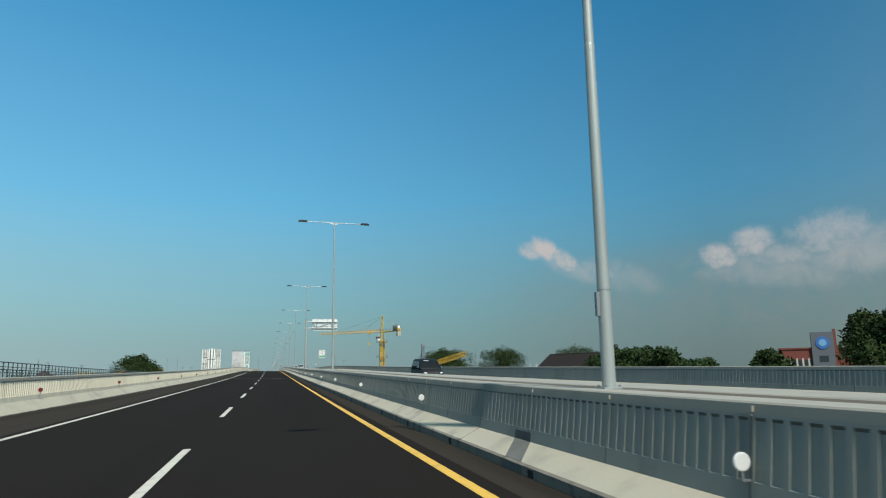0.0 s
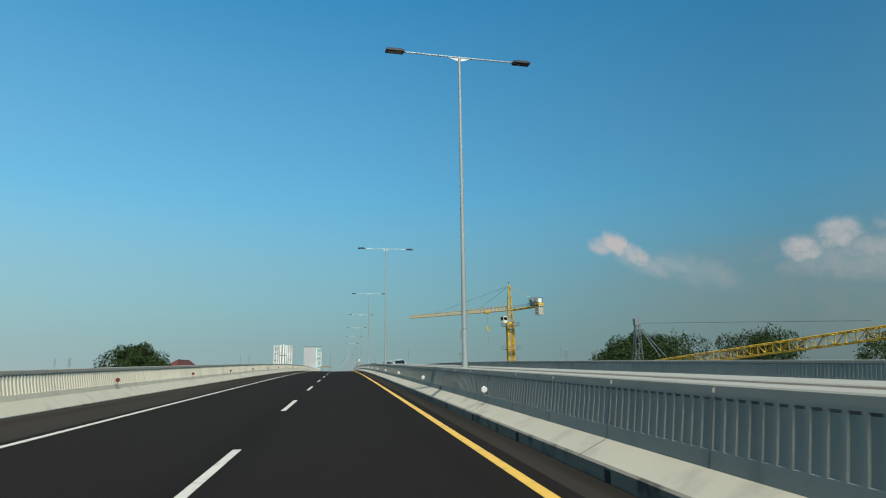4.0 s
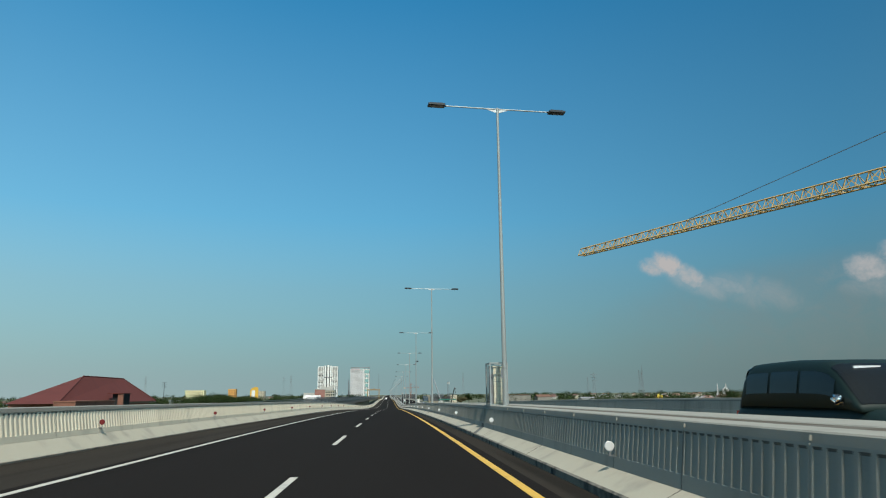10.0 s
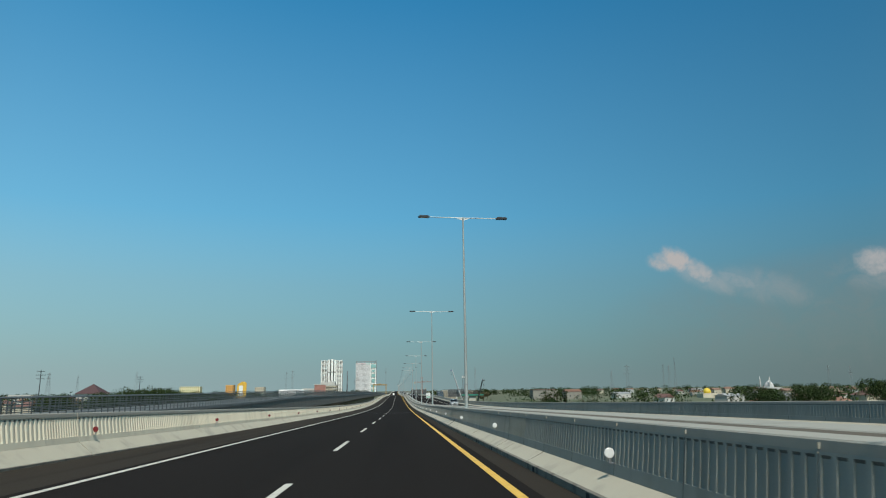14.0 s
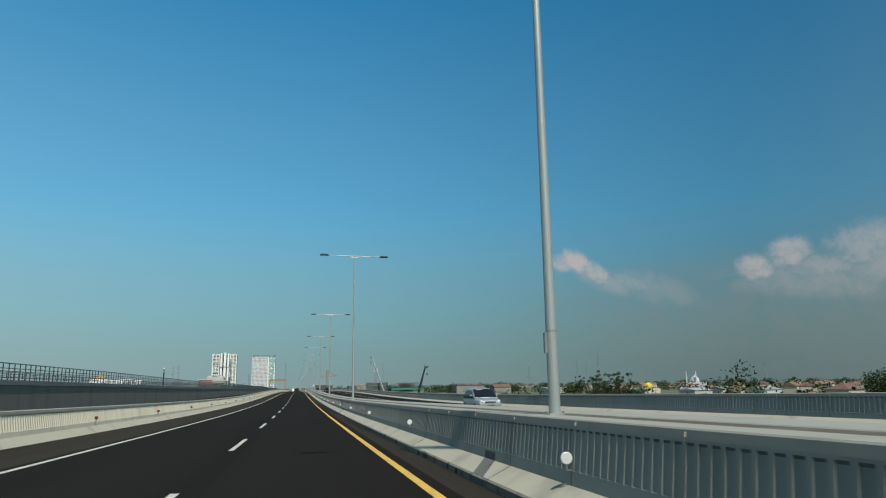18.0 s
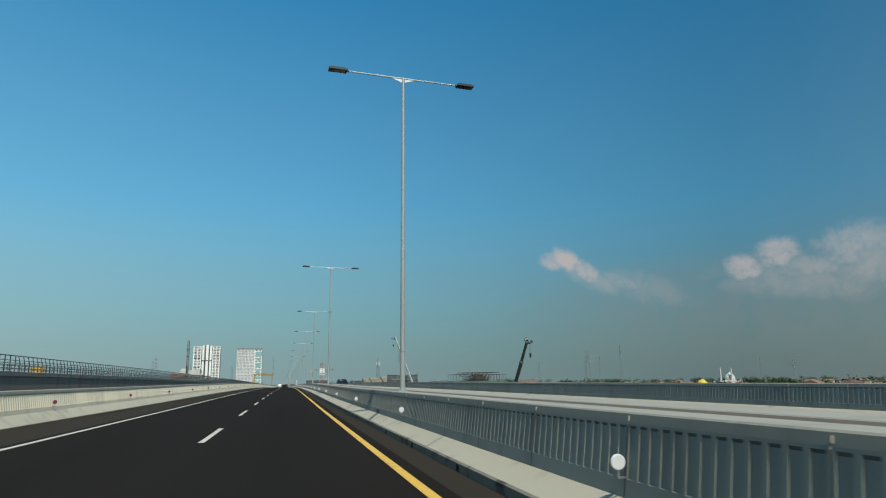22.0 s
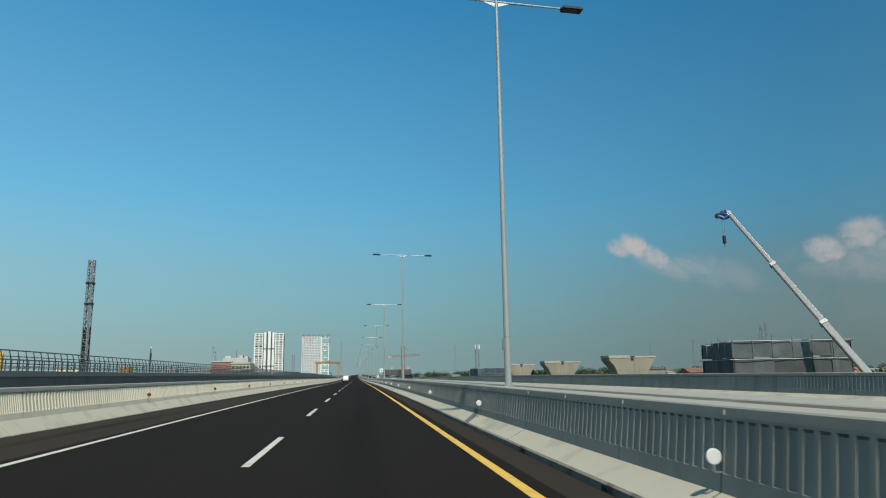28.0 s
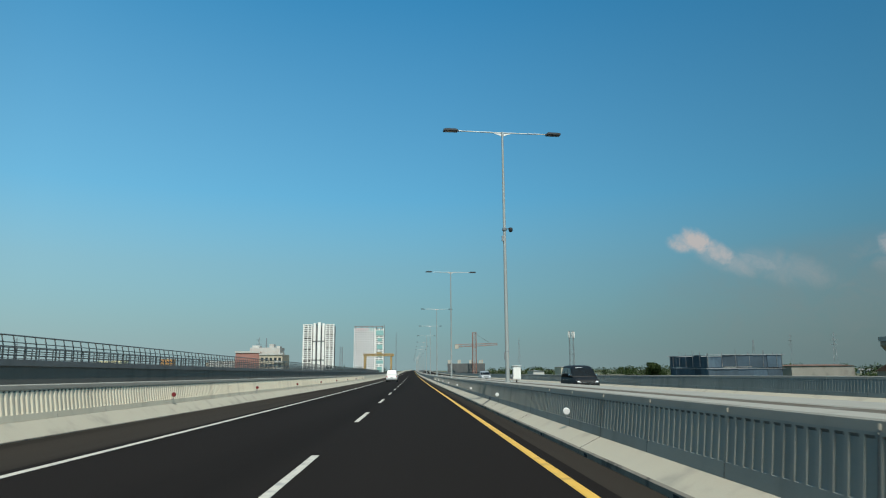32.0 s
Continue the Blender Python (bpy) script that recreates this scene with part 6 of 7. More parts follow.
part("motor_box", new_box(-0.6, 0.5, 0.4, 1.6, 0.9, 2.0, turn), M_BOX, t, "pale motor housing")
part("cable_drum", new_bar(turn @ Vector((-0.6, 3.6, 1.5)), turn @ Vector((0.6, 3.6, 1.5)), 0.6, 12), M_STEEL, t)
part("winch_drum", new_bar(turn @ Vector((-0.6, 1.9, 1.1)), turn @ Vector((0.6, 1.9, 1.1)), 0.5, 12), M_STEEL, t)
for f, h in ((0.27, 0.6), (0.72, 0.6)):
    p = Vector((0, 0, top_z - 0.2))
    q = jib_dir * (60 * f) + Vector((0, 0, jib_z + 1.9 * f + h))
    part("pendant", new_bar(p, q, 0.035, 5), M_STEEL, t)
part("back_pendant", new_bar((0, 0, top_z - 0.2), back + Vector((0, 0, 0.6)), 0.04, 5), M_YELLOW, t)
cm = Matrix.Translation(side * -1.6 + jib_dir * 0.6 + Vector((0, 0, 25.4))) @ Matrix.Rotation(math.atan2(-jib_dir.x, jib_dir.y), 4, "Z")
cabn = part("cabin", new_box(-0.6, 0.6, -0.7, 0.9, 0, 1.9, cm), M_BOX, t, "white operator's cabin")
for a in ((-0.5, 0.5, 0.89, 0.92, 0.7, 1.7), (-0.62, -0.59, -0.5, 0.7, 0.8, 1.7), (0.59, 0.62, -0.5, 0.7, 0.8, 1.7), (-0.5, 0.5, -0.72, -0.69, 0.8, 1.7)):
    part("cabin_window", new_box(*a, cm), M_GLASS, cabn)
for z in (18.2, 13.0, 24.6):
    bm = bmesh.new()
    for k in (-1.75, 1.75):
        box(bm, -1.75, 1.75, k - 0.35, k + 0.35, z, z + 0.06)
        box(bm, k - 0.35, k + 0.35, -1.75, 1.75, z + 0.001, z + 0.061)
    part("platform", bm, M_STEEL, t)
    bm = bmesh.new()
    for h in (0.55, 1.05):
        for a, b in (((-2.1, -2.1), (2.1, -2.1)), ((2.1, -2.1), (2.1, 2.1)), ((2.1, 2.1), (-2.1, 2.1)), ((-2.1, 2.1), (-2.1, -2.1))):
            bar(bm, (*a, z + h), (*b, z + h), 0.025, 4)
    for x in (-2.1, 0, 2.1):
        for y in (-2.1, 0, 2.1):
            if x or y:
                bar(bm, (x, y, z), (x, y, z + 1.05), 0.025, 4)
    part("platform_rail", bm, M_STEEL, t)
hx = jib_dir * 11.4
part("trolley", new_box(-0.7, 0.7, -0.8, 0.8, jib_z - 0.55, jib_z + 0.25, Matrix.Translation(hx)), M_YELLOW, t)
for k in (-0.25, 0.25):
    part("rope", new_bar(hx + side * k + Vector((0, 0, jib_z - 0.5)), hx + side * k * 0.4 + Vector((0, 0, 25.2)), 0.02, 4), M_STEEL, t)
part("hook_block", new_box(-0.28, 0.28, -0.16, 0.16, 23.9, 25.2, Matrix.Translation(hx)), M_YELLOW, t)
part("sling", new_bar(hx + Vector((0, 0, 23.9)), hx + Vector((0.35, 0.3, 20.4)), 0.025, 4), M_STEEL, t)
fl = part("flag", new_box(-0.02, 0.02, -0.05, 0.55, top_z + 0.55, top_z + 1.05), M_RED, t, "small red and white flag")
part("flag_stripe", new_box(-0.02, 0.02, -0.05, 0.55, top_z + 0.05, top_z + 0.55), M_WHITE, fl)
part("flag_pole", new_bar((0, -0.07, top_z - 0.3), (0, -0.07, top_z + 1.1), 0.03, 5), M_STEEL, t)

# crawler crane boom lying low
t = thing("crawler_crane", "yellow lattice boom of a crawler crane lowered behind the barrier", "crane")
part("boom", lattice(bmesh.new(), (43.4, 185, 2.2), (41.9, 132, 4.9), 1.1, 0.9, 1.3, 0.06), M_YELLOW, t)
part("boom_foot", lattice(bmesh.new(), (43.7, 196, -9.0), (43.4, 185, 2.2), 0.5, 1.1, 1.4, 0.06), M_YELLOW, t)
part("gantry", lattice(bmesh.new(), (45.3, 192.5, -9), (45.4, 191, 8.6), 2.6, 0.6, 1.5, 0.07), M_STEEL, t)
part("gantry_head", new_box(44.9, 45.9, 190.6, 191.4, 8.5, 9.5), M_STEEL, t)
for x in (42.6, 43.4):
    part("back_stay", new_bar((45.4, 191, 8.6), (x, 178, 3.4), 0.05, 5), M_STEEL, t)
part("pendant", new_bar((45.4, 191, 8.8), (42.3, 140, 5.6), 0.03, 4), M_STEEL, t)
part("house_body", new_box(41.5, 45.9, 194, 201, -9.3, -6.6), M_YELLOW, t)
for x in (41.0, 45.5):
    part("track", new_box(x, x + 0.9, 192, 203, GROUND, -9.4), M_TYRE, t)


def truck_crane(base, tip, w, colour, label, tone=(0.03, 0.09, 0.28), over=-1, plate=True):
    """over: the side on which the hook hangs."""
    t = thing("truck_crane", label, "crane")
    base, tip = Vector(base), Vector(tip)
    d = tip - base
    for i in range(4):
        a, b = base + d * (i / 4), base + d * ((i + 1) / 4 + 0.01)
        k = w * (1 - 0.17 * i)
        part("boom_section", new_bar(a, b, k / 2, 4), colour, t)
        # black bar laid along the boom as the shade of its underside
        part("rope_track", new_bar(a + Vector((-k * 0.48, -k * 0.12, 0)), b + Vector((-k * 0.42, -k * 0.1, 0)), 0.07, 4), M_BLACK, t)
        if plate:
            part("boom_plate", new_bar(a + Vector((k * 0.46, -k * 0.12, 0)), b + Vector((k * 0.40, -k * 0.1, 0)), 0.08, 4), M_WHITE, t)
        part("boom_collar", new_bar(b - d.normalized() * 0.3, b, k / 2 + 0.07, 4), M_STEEL, t)
    h = part("boom_head", new_bar(tip, tip + d.normalized() * 0.5 + Vector((0, 0.9, 0.1)), 0.28, 6), mat("boom_head_paint_%d" % int(tone[2] * 100), tone, 0.5, spots=0.1), t)
    part("sheave", new_bar(tip + Vector((-0.2, 0.5, 0.3)), tip + Vector((0.2, 0.5, 0.3)), 0.35, 10), M_STEEL, h)
    v = tip + Vector((0.45 * over, 0.3, -0.25))
    for a, b in ((tip, v), (v, v + Vector((0.5 * over, 0.2, 0.3)))):
        part("jib_cheek", new_bar(a, b, 0.17, 6), h.data.materials[0], h)
    part("sheave", new_bar(v + Vector((0.5 * over, 0.05, 0.3)), v + Vector((0.5 * over, 0.35, 0.3)), 0.24, 10), M_BLACK, h)
    e = tip + Vector((0.62 * over, 0.3, -0.3))
    for k in (-0.15, 0.15):
        part("rope", new_bar(e + Vector((k, 0, 0)), e + Vector((k * 0.5, 0, -1.7)), 0.02, 4), M_STEEL, t)
    part("hook_block", new_bar((e.x, e.y, e.z - 2.3), (e.x, e.y, e.z - 1.6), 0.17, 8), M_BLACK, t)
    part("hook", new_bar((e.x, e.y, e.z - 2.6), (e.x, e.y, e.z - 2.3), 0.05, 6), M_STEEL, t)
    x, y = base.x, base.y
    part("carrier", new_box(x - 1.3, x + 1.3, y - 6, y + 5, GROUND + 0.9, GROUND + 1.6), colour, t)
    part("cab", new_box(x - 1.3, x + 1.3, y - 7.4, y - 6, GROUND + 0.7, GROUND + 3.0), colour, t)
    part("turret", new_box(x - 1.2, x + 1.2, y - 1.5, y + 3, GROUND + 1.6, GROUND + 3.2), colour, t)
    for k in (-1.15, 1.15):
        for yy in (-5, -3, 2, 4):
            part("wheel", new_bar((x + k - 0.2, y + yy, GROUND + 0.55), (x + k + 0.2, y + yy, GROUND + 0.55), 0.55, 12), M_TYRE, t)
    return t


M_BOOMW = mat("pale_grey_boom_paint", (0.17, 0.18, 0.185), 0.45, spots=0.1)
truck_crane((38.8, 778.4, -8.0), (33.1, 793.1, 13.2), 0.80, M_BOOMW, "pale grey telescopic truck crane with a raised boom and blue head")
truck_crane((36.0, 685.5, -8.0), (39.1, 681.3, 5.65), 1.0, mat("dark_green_boom_paint", (0.02, 0.032, 0.03), 0.4, spots=0.08), "dark green telescopic truck crane with a raised boom", (0.03, 0.04, 0.035), 1, False)

# ---- unfinished piers on the right ----
M_NET = mat("dark_scaffold_net", (0.06, 0.065, 0.067), 0.8, spots=0.3, scale=0.7, fine=3, dirt=(0.11, 0.12, 0.12), streak=True, vary=0.35)
M_NET_BLUE = mat("blue_grey_scaffold_net", (0.036, 0.062, 0.088), 0.8, spots=0.3, scale=0.7, fine=3, dirt=(0.065, 0.10, 0.13), streak=True, vary=0.3)
M_REBAR = mat("rusty_rebar", (0.072, 0.058, 0.054), 0.8, spots=0.15)
M_NET_PALE = mat("pale_scaffold_net", (0.075, 0.088, 0.092), 0.8, spots=0.2, scale=0.7, fine=3, dirt=(0.11, 0.125, 0.13), vary=0.15)
M_GREEN_NET = mat("green_net", (0.03, 0.16, 0.12), 0.8, spots=0.12)


M_PIER = mat("stained_pier_concrete", (0.245, 0.215, 0.165), 0.85, spots=0.16, scale=0.6, fine=10, bump=0.2, streak=True, dirt=(0.20, 0.18, 0.14))


def pier_head(x, y, top):
    t = thing("concrete_pier", "raw concrete pier with a flared hammerhead and a notched top", "pier", Matrix.Translation((x, y, top)), group="unfinished piers")
    for k in (-1, 1):
        bm = bmesh.new()
        prism(bm, [(k * 0.2, -0.35), (k * 0.12, -4.5), (k * 2.05, -4.5), (k * 2.08, -3.0), (k * 2.22, -2.1), (k * 2.55, -1.4), (k * 3.1, -0.85), (k * 3.3, -0.7), (k * 3.3, -0.35)], "y", -1.6, 1.6)
        bmesh.ops.bevel(bm, geom=bm.edges[:], offset=0.06, segments=1, affect="EDGES")
        part("hammerhead", bm, M_PIER, t)
        part("bearing_block", new_box(min(k * 0.35, k * 3.35), max(k * 0.35, k * 3.35), -1.65, 1.65, -0.35, -0.02 if k < 0 else -0.12), mat("fresh_pale_concrete", (0.36, 0.345, 0.31), 0.8, spots=0.12), t, "pale fresh concrete cap")
        for i in range(5):
            part("formwork_line", new_box(min(k * (0.5 + 0.4 * i), k * (0.52 + 0.4 * i)), max(k * (0.5 + 0.4 * i), k * (0.52 + 0.4 * i)), -1.612, -1.598, -4.4, -1.9), M_REBAR, t)
    part("web", new_box(-0.2, 0.2, -1.56, 1.56, -4.5, -0.75), M_PIER, t)
    part("column", new_box(-1.9, 1.9, -1.45, 1.45, GROUND - top, -4.5), M_PIER, t)
    return t


for x, y, z in ((36.0, 827.2, 1.15), (35.2, 857.6, 0.95), (35.8, 892.4, 0.9)):
    pier_head(x, y, z)


def wrapped_pier(x, y, w, d, top, net, label, turn=3):
    """A pier hidden in scaffolding hung with netting."""
    t = thing("scaffolded_pier", label, "scaffold", Matrix.Translation((x, y, top)) @ Matrix.Rotation(radians(turn), 4, "Z"))
    h = top - GROUND
    rng = random.Random(int(y))
    for axis, half, at in (("x", w / 2, -d / 2), ("x", w / 2, d / 2), ("y", d / 2, -w / 2), ("y", d / 2, w / 2)):
        n = int(2 * half / 1.5)
        for i in range(n):
            for z, h in ((-4.7, 1.7), (-3.1, 1.7), (-1.5, 1.45)):
                p = -half + 2 * half * i / n - 0.06 * rng.random()
                q = p + 2 * half / n + 0.10 * rng.random()
                o = at + 0.08 * (rng.random() - 0.5)
                lo, hi = z + 0.12 * rng.random(), z + h - 0.22 * rng.random()
                bm = bmesh.new()
                N = 4
                g = []
                for r in range(N + 1):
                    row = []
                    for c in range(N + 1):
                        u, v, sag = p + (q - p) * c / N, lo + (hi - lo) * r / N, 0.05 * math.sin(3.1 * c / N + i) * math.sin(2.6 * r / N)
                        row.append(bm.verts.new((u, o + sag, v) if axis == "x" else (o + sag, u, v)))
                    g.append(row)
                for r in range(N):
                    for c in range(N):
                        bm.faces.new((g[r][c], g[r][c + 1], g[r + 1][c + 1], g[r + 1][c]))
                me = mesh_of("net", bm, M_NET_PALE if z > -2 and net is M_NET else net)
                ob = part("net", me, None, t)
                ob.modifiers.new("cloth", "SOLIDIFY").thickness = 0.01
    for i in range(int(w / 1.6) + 1):
        for y_ in (-d / 2 - 0.06, d / 2 + 0.06):
            part("standard", new_bar((-w / 2 + 1.6 * i, y_, -h), (-w / 2 + 1.6 * i, y_, 0.1 + 0.4 * (i * 7 % 5) / 4), 0.028, 5), M_STEEL, t)
    for i in range(int(d / 1.8) + 1):
        for x_ in (-w / 2 - 0.06, w / 2 + 0.06):
            part("standard", new_bar((x_, -d / 2 + 1.8 * i, -h), (x_, -d / 2 + 1.8 * i, 0.1 + 0.4 * (i * 7 % 5) / 4), 0.028, 5), M_STEEL, t)
    for z in (-0.1, -1.6, -3.1):
        for y_ in (-d / 2 - 0.1, d / 2 + 0.1):
            part("ledger", new_bar((-w / 2 - 0.3, y_, z), (w / 2 + 0.3, y_, z), 0.03, 5), M_STEEL, t)
        for x_ in (-w / 2 - 0.1, w / 2 + 0.1):
            part("ledger", new_bar((x_, -d / 2 - 0.3, z), (x_, d / 2 + 0.3, z), 0.03, 5), M_STEEL, t)
    part("pier_core", new_box(-w / 2 + 1.2, w / 2 - 1.2, -1.5, 1.5, -h, -0.9), M_CONC, t)
    return t


wrapped_pier(35.4, 792.5, 9.4, 9.0, 1.5, M_NET, "pier wrapped in dark scaffold netting", -12)
wrapped_pier(34.6, 925.0, 8.6, 10.0, 0.2, M_NET_BLUE, "pier wrapped in blue-grey scaffold netting")

t = thing("pier_reinforcement", "cage of rusty reinforcement bars on a pier with edge platforms", "reinforcement", Matrix.Translation((36.3, 704, 0.65)) @ Matrix.Diagonal((0.87, 1, 1, 1)))
part("column", new_box(-2, 2, -1.5, 1.5, GROUND - 0.65, -2.6), M_CONC, t)
part("green_net", new_box(-6.4, 6.4, -2.4, -2.3, -2.3, -1.55), M_GREEN_NET, t)
part("platform", new_box(-6.4, 6.4, -2.3, 2.3, -1.75, -1.62), M_GREEN_NET, t)
for i in range(30):
    x = -2.9 + 5.8 * i / 29
    for j, y in enumerate((-1.2, -0.4, 0.4, 1.2)):
        k = 1 + 0.22 * abs(x) / 2.9
        part("bar", new_bar((x * 0.62 + 0.05 * j, y, -2.6), (x * k, y * 1.1, 0.12 - 0.12 * ((i * 3 + j) % 4)), 0.032, 4), M_REBAR, t)
for z in (-1.1, -0.6, -0.1):
    for y in (-1.25, 1.25):
        part("tie", new_bar((-3.0 - 0.3 * z, y, z), (3.0 + 0.3 * z, y, z), 0.035, 4), M_REBAR, t)
for k in (-1, 1):
    for i in range(5):
        for y in (-2.2, 2.2):
            part("stanchion", new_bar((k * (3.4 + 0.7 * i), y, -1.7), (k * (3.4 + 0.7 * i), y, -0.2), 0.035, 4), M_BLACK, t)
    for y in (-2.2, 2.2):
        part("edge_rail", new_bar((k * 2.8, y, -0.22), (k * 6.3, y, -0.22), 0.04, 4), M_BLACK, t)
for y in (-2.2, 0, 2.2):
    part("top_beam", new_bar((-4.0, y, 0.12), (4.6, y, 0.18), 0.05, 4), M_BLACK, t)


# ---- masts, pylons, far cranes ----
def pylon(x, y, top, w=6.0, label="grey lattice power pylon far away", r=0.1):
    H = top - GROUND
    t = thing("power_pylon", label, "pylon", Matrix.Translation((x, y, GROUND)) @ Matrix.Rotation(x * 0.01, 4, "Z"), group="far power pylons")
    part("tower", lattice(bmesh.new(), (0, 0, 0), (0, 0, H), w, 0.8, H / 11, r, 4), M_PYLON, t)
    for f in (0.72, 0.83, 0.94):
        part("cross_arm", lattice(bmesh.new(), (-w * 0.75, 0, H * f), (w * 0.75, 0, H * f), 0.5, 0.5, 2.0, r * 0.7, 3), M_PYLON, t)


for x, y, z in ((278, 1185, 28), (546, 1726, 43), (830, 1578, 33), (-387, 1141, 25), (-515, 1737, 42), (-225, 1812, 44), (206, 2248, 60), (908, 1765, 41), (644, 2008, 55), (408, 1667, 32), (-302, 2205, 51), (-700, 1900, 40)):
    pylon(x, y, z)
pylon(441, 1438, 47, 4.0, "slim tall lattice mast far away")


def mast(x, y, top, w, label, name="lattice_mast", base=None, dark=0.0):
    t = thing(name, label, "mast", Matrix.Translation((x, y, GROUND)))
    H = top - GROUND
    part("tower", lattice(bmesh.new(), (0, 0, 0), (0, 0, H), w, w * 0.8, w, max(0.07, 0.045 * w), 4), M_PYLON, t)
    return t


t = mast(-35.9, 827.3, 14.3, 0.80, "tall grey lattice leader of a piling rig with a dark foot")
part("foot_sleeve", lattice(bmesh.new(), (0, 0, 0), (0, 0, 16.6), 0.7, 0.6, 0.6, 0.09), M_BLACK, t, "dark lower section")
part("foot_tube", new_bar((-0.1, 0, 0), (-0.1, 0, 16.4), 0.24, 8), M_BLACK, t)
part("guide_tube", new_bar((0.2, -0.3, 0), (0.2, -0.3, 25.2), 0.13, 8), M_STEEL, t)
for z in (19.5, 22.2):
    part("band", new_box(-0.46, 0.46, -0.46, 0.46, z, z + 0.2), M_BLACK, t)
for x, y, z, lb in ((-29.3, 832.2, 3.1, "short dark post on the railway viaduct"), (-24.4, 594.8, 3.6, "slim dark post on the railway viaduct")):
    t = thing("signal_post", lb, "post", Matrix.Translation((x, y, lrt_z(y) - 2.2)))
    part("post", new_bar((0, 0, 0), (0, 0, z - lrt_z(y) + 2.2), 0.07, 6), M_BLACK, t)
    part("head", new_box(-0.10, 0.10, -0.10, 0.10, z - lrt_z(y) + 0.4, z - lrt_z(y) + 1.5), M_BLACK, t)
    part("cap", new_bar((0, 0, z - lrt_z(y) + 2.1), (0, 0, z - lrt_z(y) + 2.28), 0.10, 8), M_BOX, t)
t = thing("market_shed", "long shed with small white sheet gables beyond the railway", "building", Matrix.Translation((-45, 646, GROUND)))
part("wall", new_box(-3, 3, -12, 12, 0, 11.6), M_WALLS[0], t)
M_SHEET = mat("white_roof_sheet", (0.60, 0.60, 0.58), 0.5, spots=0.12, scale=0.4, fine=8, streak=True)
for i in range(8):
    bm = bmesh.new()
    prism(bm, [(-12.2 + 3.05 * i, 11.5), (-9.2 + 3.05 * i, 11.5), (-10.2 + 3.05 * i, 13.4)], "x", -3.4, 3.6)
    part("roof_gable", bm, M_SHEET, t)
t = mast(76.6, 1191, 17.6, 2.4, "lattice telephone mast with white panel aerials")
for i in range(5):
    a = i * 1.26
    part("aerial", new_box(-0.25, 0.25, -0.12, 0.12, 25.2, 28.2, Matrix.Translation((1.5 * math.cos(a), 1.5 * math.sin(a), 0)) @ Matrix.Rotation(a, 4, "Z")), M_BOX, t)

t = thing("gantry_crane", "yellow gantry crane in front of the towers", "crane", Matrix.Translation((-30, 1300, GROUND)))
M_GANTRY = mat("dull_gantry_paint", (0.33, 0.225, 0.085), 0.7, spots=0.15, scale=0.6, fine=8)
for x, lean in ((-6.6, -0.7), (10.5, 0.0)):
    for y in (-4, 4):
        bm = bmesh.new()
        prism(bm, [(x - 0.4 + lean, 0), (x + 0.4 + lean, 0), (x + 0.5, 18.6), (x - 0.5, 18.6)], "y", y - 0.45, y + 0.45)
        part("leg", bm, M_GANTRY, t)
    part("sill", new_box(x - 0.7 + lean, x + 0.7 + lean, -6, 6, -0.02, 1.2), M_GANTRY, t)
    part("tie", new_box(x - 0.3, x + 0.3, -3.6, 3.6, 12.0, 12.7), M_GANTRY, t)
for y in (-4, 4):
    part("girder", lattice(bmesh.new(), (-8, y, 19.2), (12, y, 19.2), 1.3, 1.3, 1.5, 0.2), M_GANTRY, t)
part("crab", new_box(1, 4, -4.2, 4.2, 19.9, 20.9), M_GANTRY, t)

t = thing("tower_crane", "small faded orange tower crane over an unfinished block", "crane", Matrix.Translation((25.3, 1172, GROUND)))
M_ORANGE = mat("faded_orange_crane_paint", (0.30, 0.15, 0.11), 0.6, spots=0.1)
part("mast", lattice(bmesh.new(), (0, 0, 0), (0, 0, 27), 1.8, 1.8, 1.8, 0.12), M_ORANGE, t)
part("jib", lattice(bmesh.new(), (-9, 0, 20.6), (11, 0, 21.4), 1.3, 0.9, 1.6, 0.09, 3), M_ORANGE, t)
part("counterweight", new_box(-9.4, -7.6, -1, 1, 19.3, 21.2), M_CONC, t)
part("pendant", new_bar((0, 0, 27), (8, 0, 21.6), 0.08, 4), M_STEEL, t)
t = thing("unfinished_block", "unfinished concrete frame wrapped in netting", "building", Matrix.Translation((22, 1190, GROUND)))
for i in range(4):
    part("slab", new_box(-9, 9, -8, 8, 3.0 * i + 2.6, 3.0 * i + 3.0), M_CONC, t)
for x in (-8, -3, 3, 8):
    for y in (-7, 7):
        part("column", new_box(x - 0.4, x + 0.4, y - 0.4, y + 0.4, 0, 14.2), M_CONC, t)
part("net", new_box(-9.2, 9.2, -8.3, -8.2, 6, 12.4), M_NET, t)

# mosque and yellow dome
M_MOSQUE = mat("weathered_white_stucco", (0.46, 0.46, 0.45), 0.8, spots=0.08, scale=0.2, fine=3)
t = thing("mosque", "white mosque with two slim minarets and a pale dome", "mosque", Matrix.Translation((549, 1354, GROUND)) @ Matrix.Rotation(-0.4, 4, "Z"))
part("hall", new_box(-14, 14, -10, 10, 0, 9), M_MOSQUE, t)
bm = bmesh.new()
lathe(bm, [(6.2, 9), (6.4, 10.5), (6.0, 13), (4.6, 15.4), (2.4, 17.2), (0.4, 18.6), (0.1, 20.5)], 20)
part("dome", bm, M_MOSQUE, t, "pale dome")
for x in (-12.5, 0.5):
    bm = bmesh.new()
    lathe(bm, [(1.2, 0), (1.1, 15), (1.7, 15.2), (1.7, 16), (0.9, 16.2), (0.8, 21), (0.1, 25)], 12, Matrix.Translation((x, -8, 0)))
    part("minaret", bm, M_MOSQUE, t)
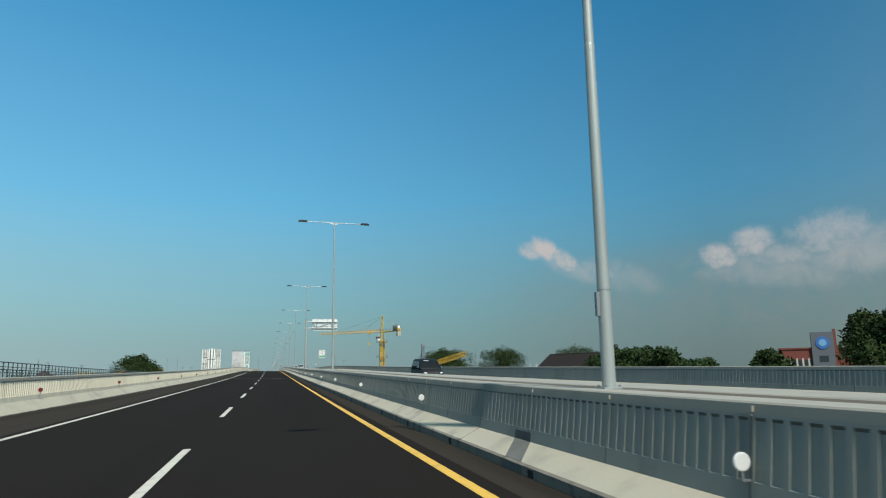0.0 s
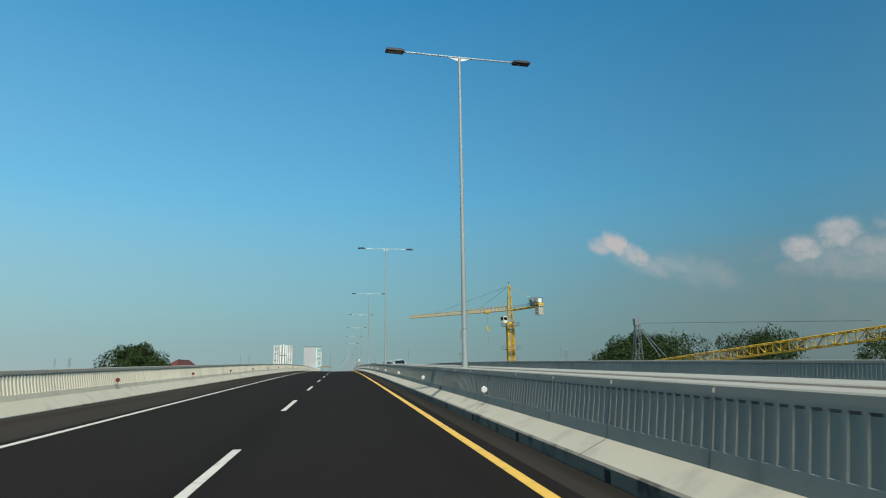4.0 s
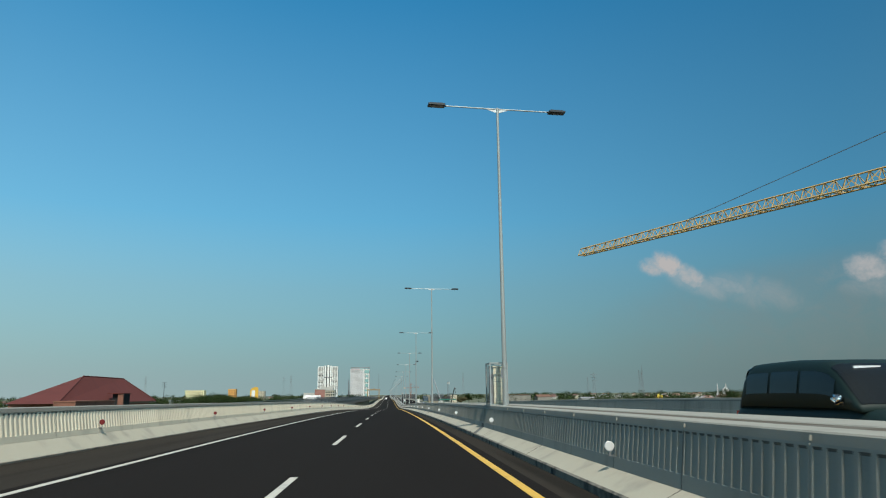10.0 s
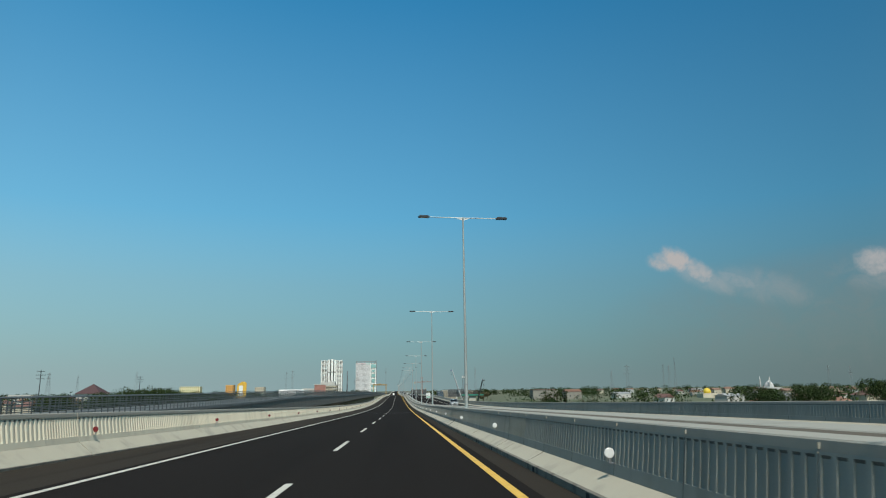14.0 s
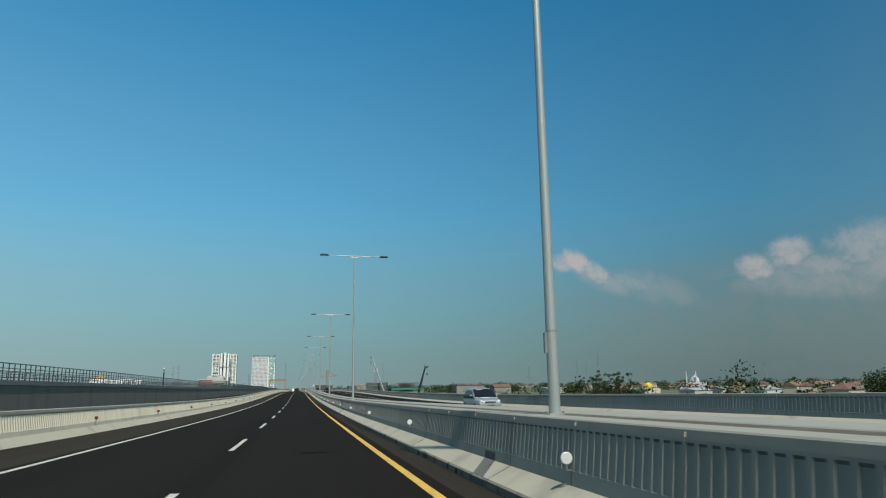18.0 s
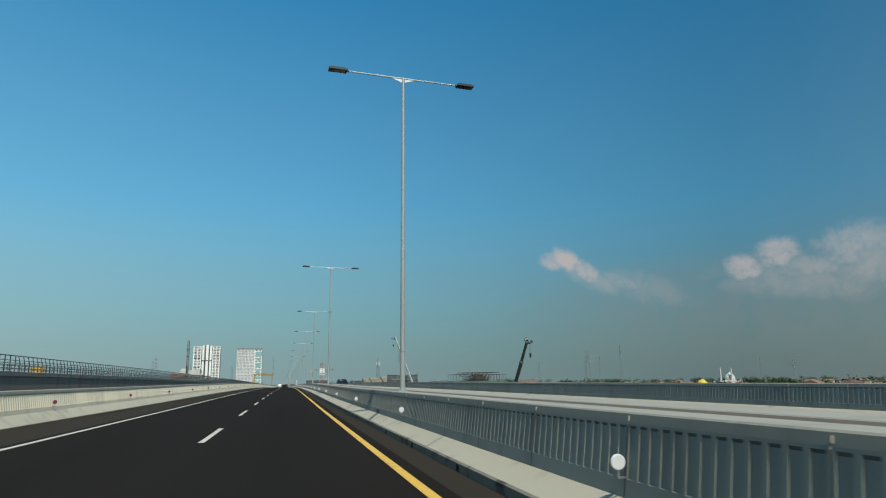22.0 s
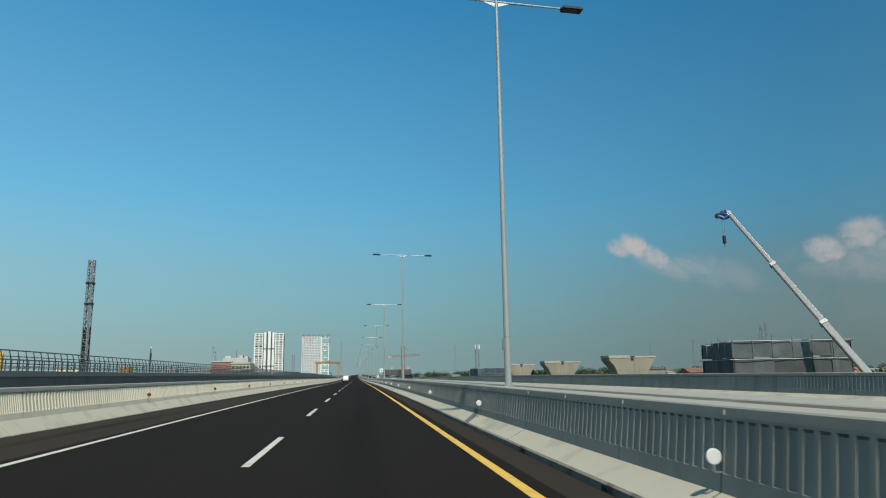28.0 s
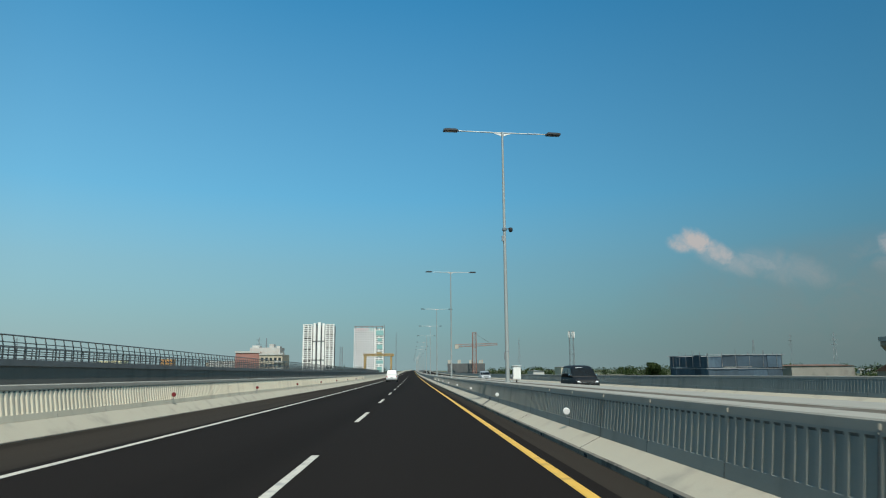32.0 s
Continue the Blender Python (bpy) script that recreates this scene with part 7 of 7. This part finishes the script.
t = thing("domed_hall", "small hall with a bright yellow dome", "building", Matrix.Translation((324, 1069, GROUND)))
part("hall", new_box(-8, 8, -8, 8, 0, 4.6), M_WALLS[1], t)
bm = bmesh.new()
lathe(bm, [(3.2, 4.6), (3.9, 5.4), (4.0, 6.8), (3.5, 8.2), (2.4, 9.3), (1.0, 10.0), (0.1, 10.4)], 20)
part("dome", bm, mat("bright_yellow_dome", (0.58, 0.42, 0.04), 0.4, spots=0.05), t, "bright yellow dome")
# twin-arm street lamp below the railway
t = thing("street_lamp", "grey twin-arm street lamp standing beyond the barrier", "lamp", Matrix.Translation((-31.5, 268, GROUND)))
part("pole", new_bar((0, 0, 0), (0, 0, 14.2), 0.12, 8, 0.07), M_GALV, t)
for k in (-1, 1):
    part("arm", new_bar((0, 0, 14.2), (1.6 * k, 0, 14.9), 0.05, 6), M_GALV, t)
    part("lamp_head", new_box(1.6 * k - 0.4, 1.6 * k + 0.4, -0.12, 0.12, 14.86, 14.98), M_LAMPHEAD, t)
mast(-75, 1500, 20.1, 2.6, "dark lattice mast between the two towers")
t = mast(-27, 1633, 40.5, 1.6, "thin tall aerial mast beside the unfinished tower")

# wooden power poles beyond the railway
for x, y, top, lb in ((-238.4, 828.4, 17.4, "dark wooden power pole with crossarms and insulators"), (-263, 1071, 18.1, "dark wooden power pole with a crossarm far off")):
    t = thing("power_pole", lb, "power pole", Matrix.Translation((x, y, GROUND)))
    H = top - GROUND
    part("pole", new_bar((0, 0, 0), (0, 0, H), 0.34, 8, 0.24), M_BLACK, t)
    for z, a in ((H - 0.8, 2.6), (H - 3.2, 3.2), (H - 5.6, 2.6)):
        part("crossarm", new_box(-a, a, -0.1, 0.1, z - 0.12, z + 0.12), M_BLACK, t)
        for k in (-0.95, -0.5, 0.5, 0.95):
            part("insulator", new_bar((a * k, 0, z + 0.1), (a * k, 0, z + 0.75), 0.16, 6, 0.1), M_PYLON, t)

# posts and small buildings beyond the far barrier
t = thing("utility_post", "slim grey post with a short twin-headed top", "post", Matrix.Translation((26.3, 241.3, GROUND)))
part("pole", new_bar((0, 0, 0), (0, 0, 16.4), 0.07, 8, 0.05), M_STEEL, t)
for k in (-1, 1):
    part("bracket", new_bar((0, 0, 16.3), (0.35 * k, 0, 16.5), 0.03, 6), M_STEEL, t)
    part("lamp_head", new_box(0.35 * k - 0.18, 0.35 * k + 0.18, -0.08, 0.08, 16.46, 16.56), M_LAMPHEAD, t)
t = thing("utility_post", "dark post with three upright prongs", "post", Matrix.Translation((64, 259.2, GROUND)))
part("pole", new_bar((0, 0, 0), (0, 0, 16.2), 0.10, 8, 0.08), M_BLACK, t)
part("cross_bar", new_bar((-0.5, 0, 16.2), (0.5, 0, 16.2), 0.06, 6), M_BLACK, t)
for x in (-0.48, 0, 0.48):
    part("prong", new_bar((x, 0, 16.2), (x, 0, 17.1), 0.06, 6), M_BLACK, t)
M_DULL = mat("weathered_grey_render", (0.20, 0.19, 0.165), 0.85, spots=0.2, scale=0.2, fine=3)
for x, y, w, h, rh, tile, wall, lb in ((160, 1120, 30, 10.2, 0.5, M_TILE[1], M_DULL, "long low dull building with a flat brown roof"), (188, 1105, 18, 8.0, 2.6, M_TILE[1], M_DULL, "low dull building with a brown roof"),
                                      (88, 1258, 11, 10.6, 0.4, M_TILE[3], M_WALLS[1], "small cream block with a flat roof"), (70, 1262, 7, 8.2, 0.4, M_TILE[3], M_WALLS[0], "small white block with a flat roof")):
    h_ = house(w, 10, h, rh, tile, wall, rh > 1, lb)
    h_.matrix_basis = Matrix.Translation((x, y, GROUND)) @ Matrix.Rotation(0.2, 4, "Z")
